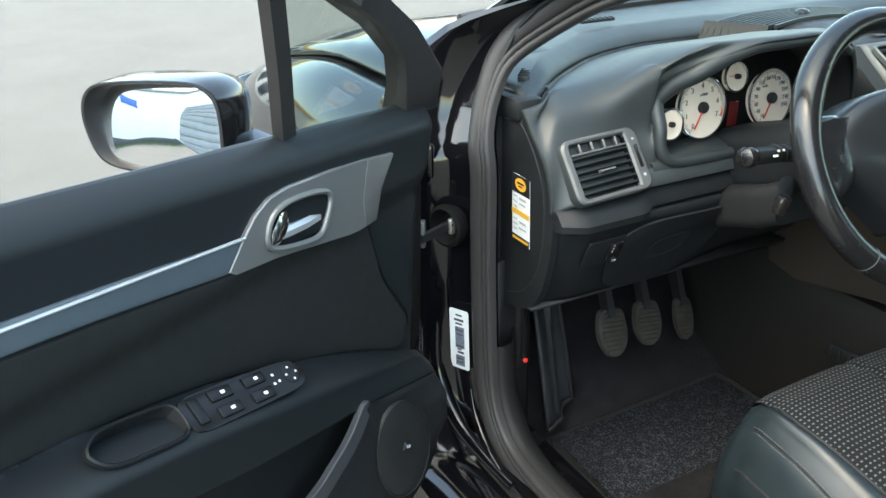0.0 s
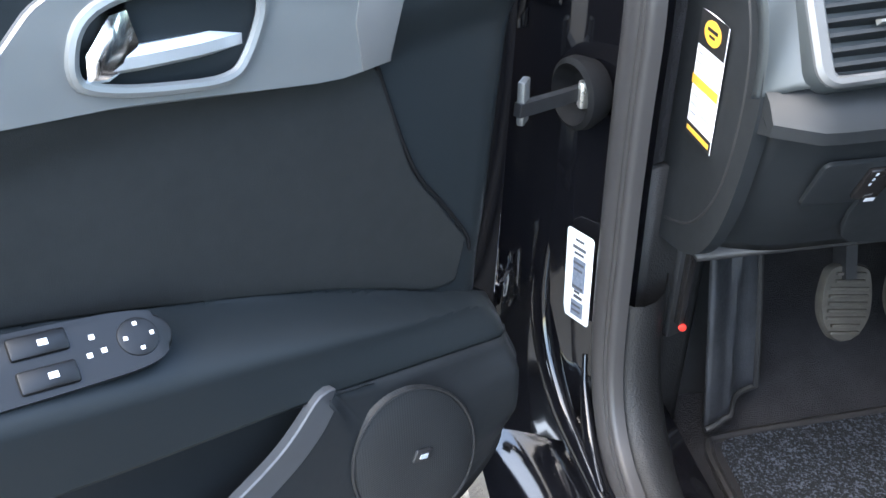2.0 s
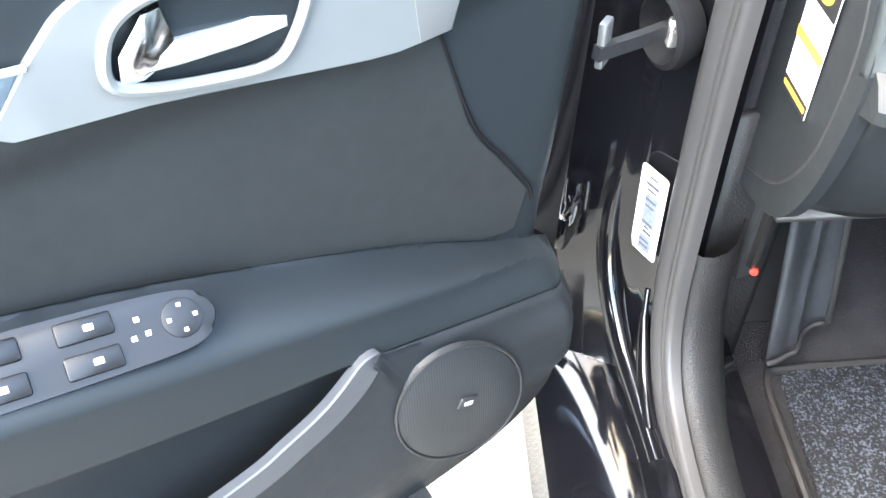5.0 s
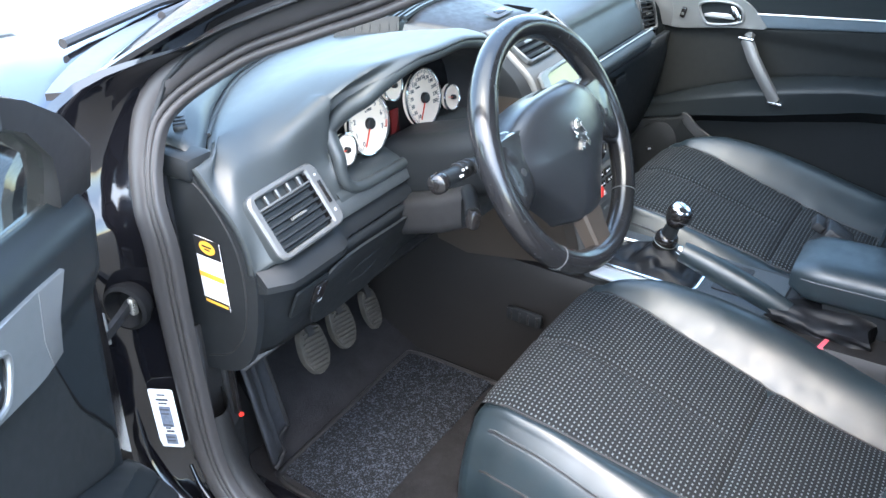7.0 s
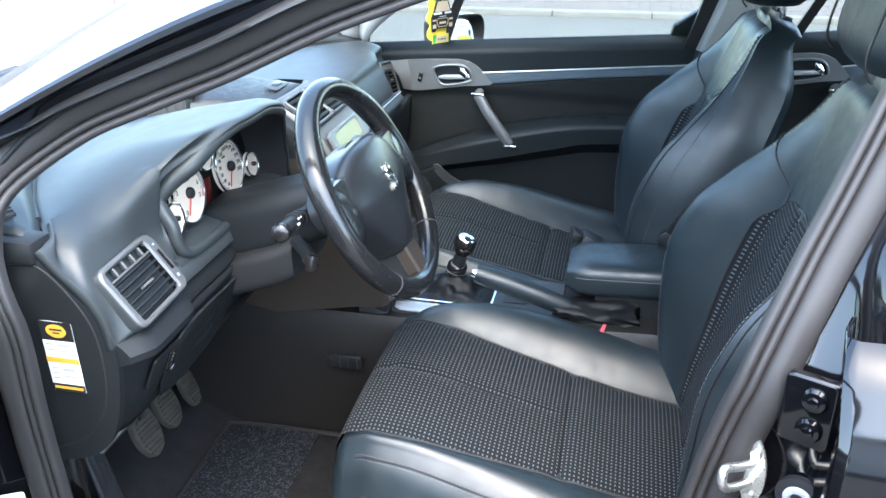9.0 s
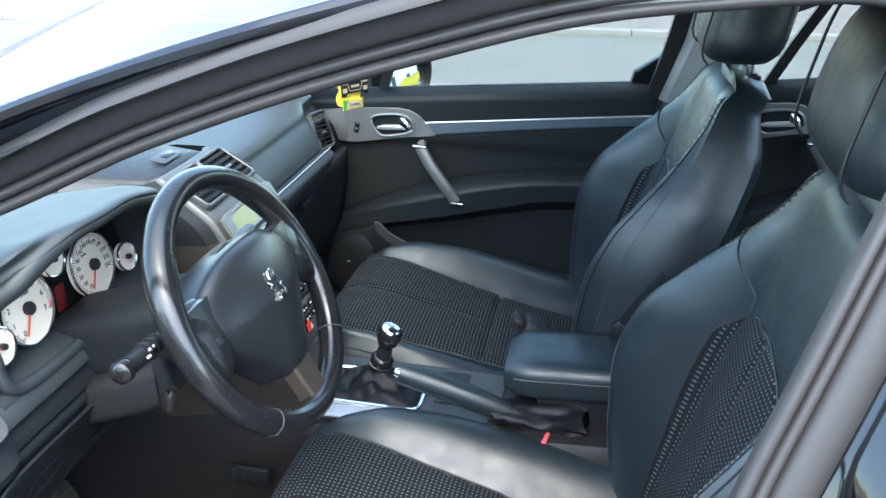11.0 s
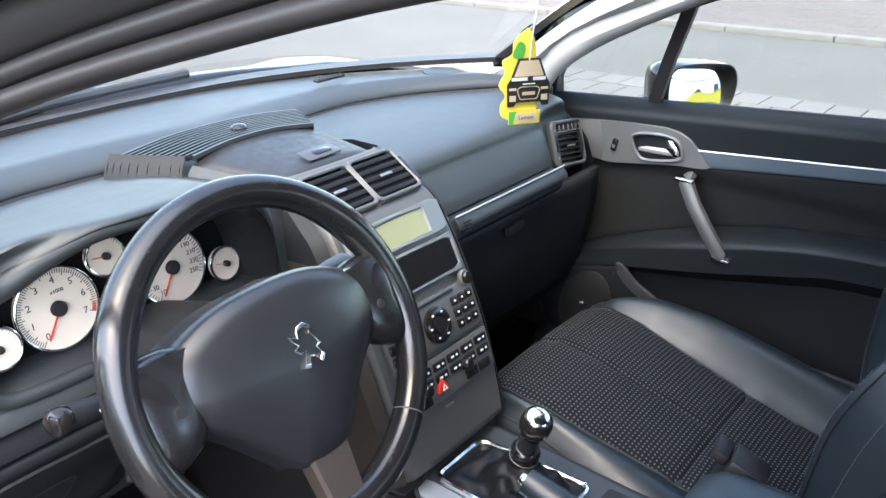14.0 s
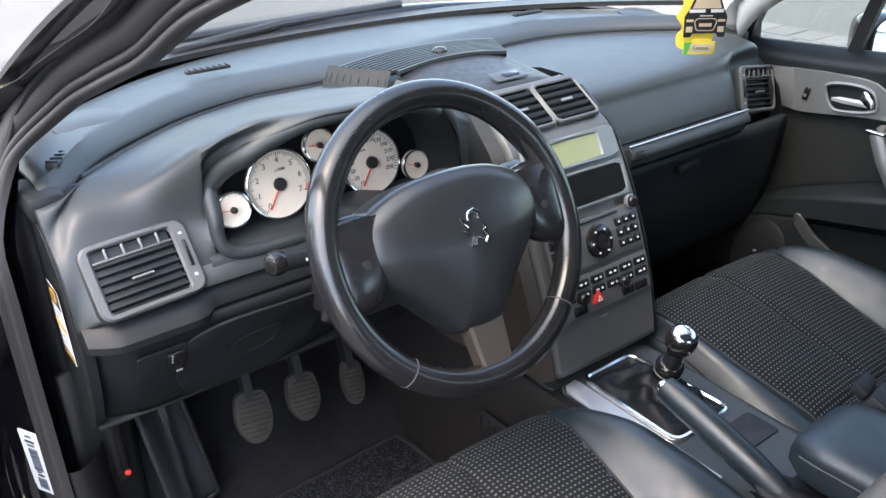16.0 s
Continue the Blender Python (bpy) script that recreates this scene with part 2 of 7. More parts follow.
LCD = surface("olive_display", (0.25, 0.265, 0.14), 0.35, var=0.04, rvar=0.02)
PEDAL = surface("worn_pedal_rubber", (0.032, 0.029, 0.024), 0.7, var=0.3, scale=60)
MIRROR = surface("mirror_silver", (0.92, 0.93, 0.93), 0.015, metal=1.0, var=0.01, rvar=0.01)
GLASS = glass_mat()
ASPHALT = asphalt_mat()
PAVER = brick_mat("grey_pavers", (0.150, 0.138, 0.126), (0.185, 0.170, 0.155))
BRICKRED = brick_mat("brown_pavers", (0.135, 0.110, 0.098), (0.160, 0.132, 0.118))
KERB = surface("concrete_kerb", (0.185, 0.172, 0.158), 0.9, var=0.12, scale=8, grain=0.5, grain_scale=120, depth=0.004)
PLINTH = surface("dark_grey_plinth", (0.085, 0.083, 0.080), 0.9, var=0.15, scale=4, grain=0.4, grain_scale=90, depth=0.004)
RENDERED = surface("white_render", (0.78, 0.77, 0.74), 0.9, var=0.05, scale=2, grain=0.4, grain_scale=60, depth=0.004)
ROOFGREY = surface("grey_metal_sheet", (0.30, 0.31, 0.32), 0.5, var=0.08, scale=3)
WINDOWDARK = surface("dark_window_pane", (0.03, 0.04, 0.05), 0.06, var=0.1)
GRASS = surface("grass_blades", (0.07, 0.13, 0.03), 0.8, var=0.5, scale=9)
BLUESIGN = surface("blue_sign", (0.05, 0.14, 0.45), 0.4, var=0.1)


# ---------------------------------------------------------------- mesh tools
def thing(name, label, category, group="", kind=""):
    return tagged(new(name), label, category, group, kind)


def finish(ob, bm, material, smooth=True, flip=True):
    if flip:
        bmesh.ops.recalc_face_normals(bm, faces=bm.faces)
    for f in bm.faces:
        f.smooth = smooth
    bm.to_mesh(ob.data)
    bm.free()
    ob.data.materials.append(material)
    if smooth:
        ob.data.set_sharp_from_angle(angle=radians(38))
    return ob


def part(name, bm, material, parent, label="", smooth=True):
    ob = new(name, bpy.data.meshes.new(name))
    ob.parent = parent
    finish(ob, bm, material, smooth)
    return tagged(ob, label)


def solid(ob, t, offset=-1.0, bev=0.0, toward=None):
    if toward is not None:
        total = sum((p.normal * p.area for p in ob.data.polygons), Vector())
        if total.dot(Vector(toward)) < 0:
            ob.data.flip_normals()
    m = ob.modifiers.new("thickness", "SOLIDIFY")
    m.thickness, m.offset = t, offset
    if bev:
        k = ob.modifiers.new("edge", "BEVEL")
        k.width, k.segments, k.limit_method, k.angle_limit = bev, 2, "ANGLE", radians(40)
    return ob


def spline(pts, n, closed=False):
    """n points along a smooth curve through pts."""
    P = [Vector(p) for p in pts]
    k = len(P)
    seg = k if closed else k - 1
    out = []
    for i in range(n):
        t = i / (n if closed else n - 1) * seg
        j = min(int(t), seg - 1)
        f = t - j
        if closed:
            a, b, c, d = P[(j - 1) % k], P[j % k], P[(j + 1) % k], P[(j + 2) % k]
        else:
            a, b, c, d = P[max(j - 1, 0)], P[j], P[j + 1], P[min(j + 2, k - 1)]
        out.append(0.5 * ((2 * b) + (c - a) * f + (2 * a - 5 * b + 4 * c - d) * f * f + (3 * b - a - 3 * c + d) * f ** 3))
    return out


def curve1(pts, x):
    """Smooth value through (x, y) pairs that never overshoots them."""
    if x <= pts[0][0]:
        return pts[0][1]
    n = len(pts)
    for i in range(n - 1):
        (a, va), (b, vb) = pts[i], pts[i + 1]
        if x <= b:
            h, d = b - a, (vb - va) / (b - a)

            def slope(k):
                if k == 0 or k == n - 1:
                    return d
                d0 = (pts[k][1] - pts[k - 1][1]) / (pts[k][0] - pts[k - 1][0])
                d1 = (pts[k + 1][1] - pts[k][1]) / (pts[k + 1][0] - pts[k][0])
                return 0.0 if d0 * d1 <= 0 else 2 * d0 * d1 / (d0 + d1)
            t = (x - a) / h
            return va * (1 + 2 * t) * (1 - t) ** 2 + slope(i) * h * t * (1 - t) ** 2 + vb * t * t * (3 - 2 * t) + slope(i + 1) * h * t * t * (t - 1)
    return pts[-1][1]


def lin1(pts, x):
    """Straight value between the close (x, y) pairs of a dense table."""
    if x <= pts[0][0]:
        return pts[0][1]
    for (a, va), (b, vb) in zip(pts, pts[1:]):
        if x <= b:
            return va + (vb - va) * (x - a) / (b - a)
    return pts[-1][1]


def sstep(a, b, x):
    f = min(1, max(0, (x - a) / (b - a)))
    return f * f * (3 - 2 * f)


def grid(rows, closed=False, uv=None, bm=None):
    """A sheet through rows of points; closed joins the last row's ends round."""
    bm = bm or bmesh.new()
    V = [[bm.verts.new(p) for p in r] for r in rows]
    lay = bm.loops.layers.uv.verify() if uv else None
    m = len(rows[0])
    for i in range(len(rows) - 1):
        for j in range(m if closed else m - 1):
            k = (j + 1) % m
            try:
                f = bm.faces.new((V[i][j], V[i][k], V[i + 1][k], V[i + 1][j]))
            except ValueError:
                continue
            if uv:
                for lp, (a, b) in zip(f.loops, ((i, j), (i, k), (i + 1, k), (i + 1, j))):
                    lp[lay].uv = uv[a][b]
    return bm


def loft(rings, caps=True, bm=None):
    """Closed rings joined into one body."""
    bm = bm or bmesh.new()
    V = [[bm.verts.new(p) for p in r] for r in rings]
    m = len(rings[0])
    for i in range(len(rings) - 1):
        for j in range(m):
            bm.faces.new((V[i][j], V[i][(j + 1) % m], V[i + 1][(j + 1) % m], V[i + 1][j]))
    if caps:
        bm.faces.new(V[0])
        bm.faces.new(V[-1])
    return bm


def circle2(r, n, sx=1.0, sy=1.0):
    return [(r * sx * math.cos(2 * math.pi * i / n), r * sy * math.sin(2 * math.pi * i / n)) for i in range(n)]


def sweep(path, profile, closed=False, up=None, scale=None, caps=True, bm=None):
    """A profile of (a, b) pairs carried along a path; b leans towards up."""
    P = [Vector(p) for p in path]
    k = len(P)
    rings = []
    u = Vector(up or (0, 0, 1))
    for i in range(k):
        t = (P[(i + 1) % k] - P[i - 1]) if closed else (P[min(i + 1, k - 1)] - P[max(i - 1, 0)])
        t.normalize()
        b = u - t * u.dot(t)
        if b.length < 1e-4:
            b = Vector((1, 0, 0)) - t * t.x
        b.normalize()
        if not up:
            u = b
        a = t.cross(b)
        s = scale(i / (k - 1)) if scale else 1.0
        rings.append([P[i] + a * (x * s) + b * (y * s) for x, y in profile])
    if closed:
        rings.append(rings[0])
        bm = bm or bmesh.new()
        V = [[bm.verts.new(p) for p in r] for r in rings[:-1]]
        m = len(profile)
        for i in range(k):
            for j in range(m):
                bm.faces.new((V[i][j], V[i][(j + 1) % m], V[(i + 1) % k][(j + 1) % m], V[(i + 1) % k][j]))
        return bm
    return loft(rings, caps, bm)


def tube(path, r, n=8, closed=False, scale=None, bm=None):
    return sweep(path, circle2(r, n), closed, None, scale, True, bm)


def lathe(profile, origin, axis, n=32, bm=None):
    """(radius, height) pairs turned round an axis."""
    z = Vector(axis).normalized()
    x = z.orthogonal().normalized()
    y = z.cross(x)
    o = Vector(origin)
    rings = [[o + z * h + (x * math.cos(2 * math.pi * i / n) + y * math.sin(2 * math.pi * i / n)) * max(r, 1e-4) for i in range(n)] for r, h in profile]
    return loft(rings, True, bm)


def rbox(c, size, bev=0.004, rot=None, seg=2, bm=None, taper=0.0):
    """A box with rounded edges."""
    b = bmesh.new()
    bmesh.ops.create_cube(b, size=1.0)
    for v in b.verts:
        k = 1 - taper if v.co.z > 0 else 1
        v.co = Vector((v.co.x * size[0] * k, v.co.y * size[1] * k, v.co.z * size[2]))
    if bev:
        bmesh.ops.bevel(b, geom=list(b.edges), offset=min(bev, min(size) * 0.45), segments=seg, profile=0.5, affect="EDGES")
    M = Matrix.Translation(c) @ (rot.to_4x4() if rot else Matrix.Identity(4))
    bmesh.ops.transform(b, matrix=M, verts=b.verts)
    if bm is None:
        return b
    off = {v: bm.verts.new(v.co) for v in b.verts}
    for f in b.faces:
        bm.faces.new([off[v] for v in f.verts])
    b.free()
    return bm


def frame_m(o, x, y):
    """Axes from an origin, an x direction and a rough y direction."""
    x = Vector(x).normalized()
    z = x.cross(Vector(y)).normalized()
    y = z.cross(x)
    return Matrix(((x.x, y.x, z.x, o[0]), (x.y, y.y, z.y, o[1]), (x.z, y.z, z.z, o[2]), (0, 0, 0, 1)))


def plate(outline, depth, M, bev=0.0015, seg=2):
    """A flat plate of that outline in M's xy plane, raised along its z."""
    bm = bmesh.new()
    lo = [bm.verts.new((x, y, 0)) for x, y in outline]
    hi = [bm.verts.new((x, y, depth)) for x, y in outline]
    k = len(outline)
    bm.faces.new(lo)
    top = bm.faces.new(hi)
    for i in range(k):
        bm.faces.new((lo[i], lo[(i + 1) % k], hi[(i + 1) % k], hi[i]))
    if bev:
        bmesh.ops.bevel(bm, geom=list(top.edges), offset=bev, segments=seg, profile=0.5, affect="EDGES")
    bmesh.ops.transform(bm, matrix=M, verts=bm.verts)
    return bm


def rrect(w, h, r, n=5, cx=0.0, cy=0.0):
    out = []
    for sx, sy, a0 in ((1, 1, 0), (-1, 1, 90), (-1, -1, 180), (1, -1, 270)):
        for i in range(n):
            a = radians(a0 + 90 * i / (n - 1))
            out.append((cx + sx * (w / 2 - r) + r * math.cos(a), cy + sy * (h / 2 - r) + r * math.sin(a)))
    return out


def ring(outer, inner, depth, M, inset=0.0015, bm=None):
    """A frame between two outlines with the same count, raised along M's z, open in the middle."""
    bm = bm or bmesh.new()
    k = len(outer)

    def mk(pts, z):
        return [bm.verts.new(M @ Vector((x, y, z))) for x, y in pts]

    def shrink(a, b, d):
        return [(x + (u - x) * d / max(d, math.hypot(u - x, v - y)), y + (v - y) * d / max(d, math.hypot(u - x, v - y))) for (x, y), (u, v) in zip(a, b)]
    L = [mk(outer, 0), mk(outer, depth - inset), mk(shrink(outer, inner, inset), depth), mk(shrink(inner, outer, inset), depth), mk(inner, depth - inset), mk(inner, 0)]
    for a, b in zip(L, L[1:] + L[:1]):
        for i in range(k):
            bm.faces.new((a[i], a[(i + 1) % k], b[(i + 1) % k], b[i]))
    return bm


def by_angle(outline, c, n):
    """The outline seen from c, cut at n even angles."""
    out = []
    k = len(outline)
    for i in range(n):
        a = 2 * math.pi * i / n
        d = (math.cos(a), math.sin(a))
        best = 0.0
        for j in range(k):
            (x0, y0), (x1, y1) = outline[j], outline[(j + 1) % k]
            ex, ey = x1 - x0, y1 - y0
            den = d[0] * ey - d[1] * ex
            if abs(den) < 1e-12:
                continue
            t = ((x0 - c[0]) * ey - (y0 - c[1]) * ex) / den
            s = ((x0 - c[0]) * d[1] - (y0 - c[1]) * d[0]) / den
            if t > 0 and -1e-6 <= s <= 1 + 1e-6:
                best = max(best, t)
        out.append((c[0] + d[0] * best, c[1] + d[1] * best))
    return out


def coons(bottom, top, nu, nv):
    """Points between two curves in a plane, as rows from bottom to top."""
    B, T = spline([(*p, 0) for p in bottom], nu), spline([(*p, 0) for p in top], nu)
    return [[(b.x + (t.x - b.x) * v / (nv - 1), b.y + (t.y - b.y) * v / (nv - 1)) for b, t in zip(B, T)] for v in range(nv)]


def lettering(text, size, M, material, parent, name="lettering", depth=0.0003, label=""):
    cu = bpy.data.curves.new(name, "FONT")
    cu.body, cu.size, cu.align_x, cu.align_y, cu.extrude = text, size, "CENTER", "CENTER", depth
    cu.resolution_u = 3
    tmp = bpy.data.objects.new(name, cu)
    scene.collection.objects.link(tmp)
    me = bpy.data.meshes.new_from_object(tmp.evaluated_get(bpy.context.evaluated_depsgraph_get()))
    bpy.data.objects.remove(tmp)
    me.transform(M)
    ob = new(name, me)
    me.materials.clear()
    me.materials.append(material)
    ob.parent = parent
    return tagged(ob, label)


def bars(parent, M, boxes, material, name="print_bar"):
    """Flat printed bars: (x, y, w, h) in M's plane."""
    for x, y, w, h in boxes:
        part(name, plate([(x - w / 2, y - h / 2), (x + w / 2, y - h / 2), (x + w / 2, y + h / 2), (x - w / 2, y + h / 2)], 0.0004, M, 0), material, parent, smooth=False)


# ---------------------------------------------------------------- ground and surroundings
ground = tagged(new("ground", bpy.data.meshes.new("ground")), "light grey gritty asphalt yard", "ground", kind="structure")
bm = grid([[(x, y, 0) for x in (-300, -12, -4, 0, 2.3, 12, 300)] for y in (-300, -12, -3, 3, 12, 300)])
finish(ground, bm, ASPHALT, False)

kerb = tagged(new("kerb"), "pale concrete kerb along the paved strip", "kerb", kind="structure")
for i in range(16):
    part("kerb_stone", rbox((7.40, -6.0 + i * 1.0, 0.012), (0.15, 0.994, 0.09), 0.012), KERB, kerb)
far_path = tagged(new("footpath", bpy.data.meshes.new("footpath")), "brown brick footpath behind the kerb", "footpath", kind="structure")
bm = bmesh.new()
rng = random.Random(4)
for i in range(64):
    for j in range(75):
        if 7.49 + j * 0.107 > 15.4:
            continue
        c = (7.53 + j * 0.107, -6.5 + i * 0.215 + (j % 2) * 0.107, 0.045 + rng.uniform(-0.001, 0.001))
        x0, x1, y0, y1, z = c[0] - 0.0525, c[0] + 0.0525, c[1] - 0.1055, c[1] + 0.1055, c[2]
        v = [bm.verts.new(p) for p in ((x0, y0, .040), (x1, y0, .040), (x1, y1, .040), (x0, y1, .040), (x0 + .004, y0 + .004, z), (x1 - .004, y0 + .004, z), (x1 - .004, y1 - .004, z), (x0 + .004, y1 - .004, z))]
        for f in ((4, 5, 6, 7), (0, 1, 5, 4), (1, 2, 6, 5), (2, 3, 7, 6), (3, 0, 4, 7)):
            bm.faces.new([v[k] for k in f])
finish(far_path, bm, BRICKRED, False, flip=False)

pave = tagged(new("paving"), "grey concrete block paving beside the car", "paving", kind="structure")
slab = bpy.data.meshes.new("paving_slab")
bm = bmesh.new()
v = [bm.verts.new((sx * (.149 - .004 * up), sy * (.099 - .004 * up), up * .016)) for up in (0, 1) for sx, sy in ((-1, -1), (1, -1), (1, 1), (-1, 1))]
for f in ((4, 5, 6, 7), (0, 1, 5, 4), (1, 2, 6, 5), (2, 3, 7, 6), (3, 0, 4, 7)):
    bm.faces.new([v[k] for k in f])
bm.to_mesh(slab)
bm.free()
slab.materials.append(PAVER)
for i in range(10):
    for j in range(29):
        ob = new("slab", slab)
        ob.parent = pave
        ob.matrix_world = pose(2.05 + .302 * i, -2.0 + .202 * j + .101 * (i % 2), .001 + rng.uniform(0, .0025), 0, 0, 0)

# white workshop and yard on the driver's side, seen in the mirrors and the paint
workshop = thing("workshop_building", "white rendered workshop with grey shutter and windows", "building")
part("wall", rbox((-17, -3, 2.4), (6, 16, 4.8), 0.02), RENDERED, workshop)
part("roof", rbox((-17, -3, 4.9), (6.4, 16.4, 0.22), 0.03), ROOFGREY, workshop)
for k in range(14):
    part("shutter_slat", rbox((-13.97, -4.2, 0.16 + 0.22 * k), (0.08, 3.4, 0.20), 0.03), ROOFGREY, workshop)
for yy in (-9.5, 4.5):
    w = part("window", rbox((-13.99, yy, 2.3), (0.10, 1.5, 1.2), 0.01), RENDERED, workshop)
    part("pane", rbox((-13.955, yy, 2.3), (0.06, 1.3, 1.0), 0.005), WINDOWDARK, w)
part("sign_board", rbox((-13.96, 0.2, 3.2), (0.06, 1.2, 1.0), 0.01), BLUESIGN, workshop)
part("plinth", rbox((-13.97, -3, 0.28), (0.12, 16, 0.56), 0.01), PLINTH, workshop)

shop = thing("yellow_fascia_shop", "white shop with yellow and red fascia band", "building")
part("wall", rbox((3, 34, 2.2), (34, 5, 4.4), 0.02), RENDERED, shop)
part("fascia", rbox((3, 31.42, 3.9), (34, 0.24, 0.75), 0.02), LEMON, shop)
part("stripe", rbox((3, 31.28, 3.62), (34, 0.10, 0.22), 0.02), RED, shop)
for k in range(6):
    w = part("window", rbox((-9 + k * 4.6, 31.46, 1.5), (3.2, 0.12, 2.2), 0.02), ROOFGREY, shop)
    part("pane", rbox((-9 + k * 4.6, 31.41, 1.5), (3.0, 0.08, 2.0), 0.01), WINDOWDARK, w)
shed = thing("yard_shed", "white shed with dark doorways behind the yard", "building")
part("wall", rbox((12, -22, 2.0), (30, 4, 4.0), 0.02), RENDERED, shed)
for k in range(7):
    part("doorway", rbox((0 + k * 3.7, -19.98, 1.1), (1.1, 0.1, 2.2), 0.02), WINDOWDARK, shed)
part("roof", rbox((12, -22, 4.1), (30.4, 4.4, 0.2), 0.02), ROOFGREY, shed)
skip = thing("yellow_skip", "yellow steel skip standing in the yard", "skip")
part("tub", loft([[(5.0 + sx * a, -9.6 + sy * b, z) for sx, sy in ((-1, -1), (1, -1), (1, 1), (-1, 1))] for z, a, b in ((0.02, 1.6, 0.7), (1.1, 2.2, 0.9), (1.16, 2.28, 0.96), (1.1, 2.05, 0.8), (0.15, 1.5, 0.62))]), LEMON, skip, smooth=False)
for sx in (-1, 1):
    part("lifting_lug", rbox((5.0 + sx * 1.95, -8.65, 0.8), (0.12, 0.16, 0.3), 0.02), LEMON, skip)

lawn = tagged(new("grass", bpy.data.meshes.new("grass")), "short green grass strip before the workshop", "grass", kind="stuff")
bm = bmesh.new()
for i in range(5200):
    x, y = rng.uniform(-13.8, -11.2), rng.uniform(-11, 5)
    h, a, wd = rng.uniform(0.06, 0.16), rng.uniform(0, 6.28), rng.uniform(0.008, 0.016)
    dx, dy = math.cos(a) * wd, math.sin(a) * wd
    lx, ly = rng.uniform(-.05, .05), rng.uniform(-.05, .05)
    bm.faces.new([bm.verts.new(p) for p in ((x - dx, y - dy, 0), (x + dx, y + dy, 0), (x + lx, y + ly, h))])
finish(lawn, bm, GRASS, False, flip=False)

# ---------------------------------------------------------------- car body
body = thing("car_body", "glossy black saloon car body with open driver's doorway", "car")


def SX(z):
    """How far out the side of the car lies at a height (driver's side, negative)."""
    return -0.74 if z < 0.9 else -0.74 + 0.38 * (z - 0.9)


DOORWAY = [(.18, .395), (.30, .397), (.375, .425), (.418, .50), (.43, .65), (.433, .76), (.434, .87), (.462, .96), (.452, 1.035), (.37, 1.108), (.27, 1.153), (.16, 1.195), (.04, 1.239), (-.08, 1.281), (-.19, 1.313), (-.31, 1.343), (-.42, 1.357), (-.525, 1.362), (-.592, 1.335), (-.575, 1.235), (-.545, 1.155), (-.515, 1.08), (-.482, 1.0), (-.435, .87), (-.405, .72), (-.385, .56), (-.37, .44), (-.32, .397), (-.15, .395)]
loop2 = spline([(y, z, 0) for y, z in DOORWAY], 140, True)


def out2(i):
    t = loop2[(i + 1) % 140] - loop2[i - 1]
    t.normalize()
    return Vector((t.y, -t.x))


OUTS = [out2(i) for i in range(140)]
if sum(o.x * (p.x + 0.05) + o.y * (p.y - 0.85) for o, p in zip(OUTS, loop2)) < 0:
    OUTS = [-o for o in OUTS]


def ringrow(d, dx, side=-1, knob=0.45):
    """The doorway's loop grown by d and pushed out by dx."""
    r = []
    for p, o in zip(loop2, OUTS):
        k = 1.0 - (1 - knob) * sstep(0.93, 1.06, p.y)
        up = sstep(1.0, 1.12, p.y) * sstep(-.50, -.40, p.x)
        dd = d * k if d < .03 else (.03 + (d - .03) * (1 - .95 * up)) * k
        y, z = p.x + o.x * dd, p.y + o.y * dd - .012 * up * sstep(.02, .20, p.x)
        x = SX(p.y) - dx * k * (1 - .35 * up) + .014 * up * sstep(.02, .20, p.x)
        r.append(Vector((x if side < 0 else -x, y, z)))
    return r


def jamb(side, name, label):
    rows = [ringrow(d, dx, side) for d, dx in ((-0.006, -0.016), (0.012, -0.006), (0.028, 0.0), (0.034, 0.002), (0.064, 0.020), (0.072, 0.034), (0.082, 0.056), (0.088, 0.064), (0.108, 0.112), (0.122, 0.124), (0.150, 0.124))]
    return part(name, grid(rows, True), PAINT, body, label)


jamb(-1, "door_frame", "glossy black painted door frame")
seal_p = [(-.028, -.006)] + [(c + r * math.cos(radians(a)), h + v * math.sin(radians(a))) for c, r, v, h in ((-.0225, .0055, .007, .002), (-.0115, .0048, .006, .003), (.0105, .0165, .011, .002)) for a in range(180, -1, -20)] + [(.028, -.006)]


def seal(side):
    path = ringrow(0.0, 0.006, side)
    bm = bmesh.new()
    V = []
    for i, p in enumerate(path):
        o = OUTS[i]
        V.append([bm.verts.new(p + Vector((0, o.x, o.y)) * a + Vector((-b if side < 0 else b, 0, 0))) for a, b in seal_p])
    m = len(seal_p)
    for i in range(140):
        for j in range(m):
            bm.faces.new((V[i][j], V[i][(j + 1) % m], V[(i + 1) % 140][(j + 1) % m], V[(i + 1) % 140][j]))
    return bm


part("weather_seal", seal(-1), RUBBER, body, "double-lipped black rubber door seal")
bead = [(.0125 * math.cos(radians(a)), -.005 + .0115 * math.sin(radians(a))) for a in range(-30, 211, 15)]
part("pillar_ridge", sweep(spline([(-.752, .522, .735), (-.768, .518, .69), (-.783, .516, .63), (-.792, .514, .56), (-.794, .504, .50), (-.791, .474, .448), (-.785, .43, .414), (-.777, .37, .397), (-.772, .30, .393)], 50), bead, up=(-.75, -.6, .25), scale=lambda t: .75 + .45 * math.sin(math.pi * min(1, t * 1.1))), PAINT, body, "glossy rounded pillar ridge")
part("pillar_ridge", sweep(spline([(-.758, .452, .478), (-.760, .443, .462), (-.763, .428, .44), (-.768, .385, .408), (-.772, .335, .396)], 40), bead, up=(-.8, -.5, .3), scale=lambda t: .25 + .45 * sstep(.2, .8, t)), PAINT, body, "glossy rounded pillar ridge")
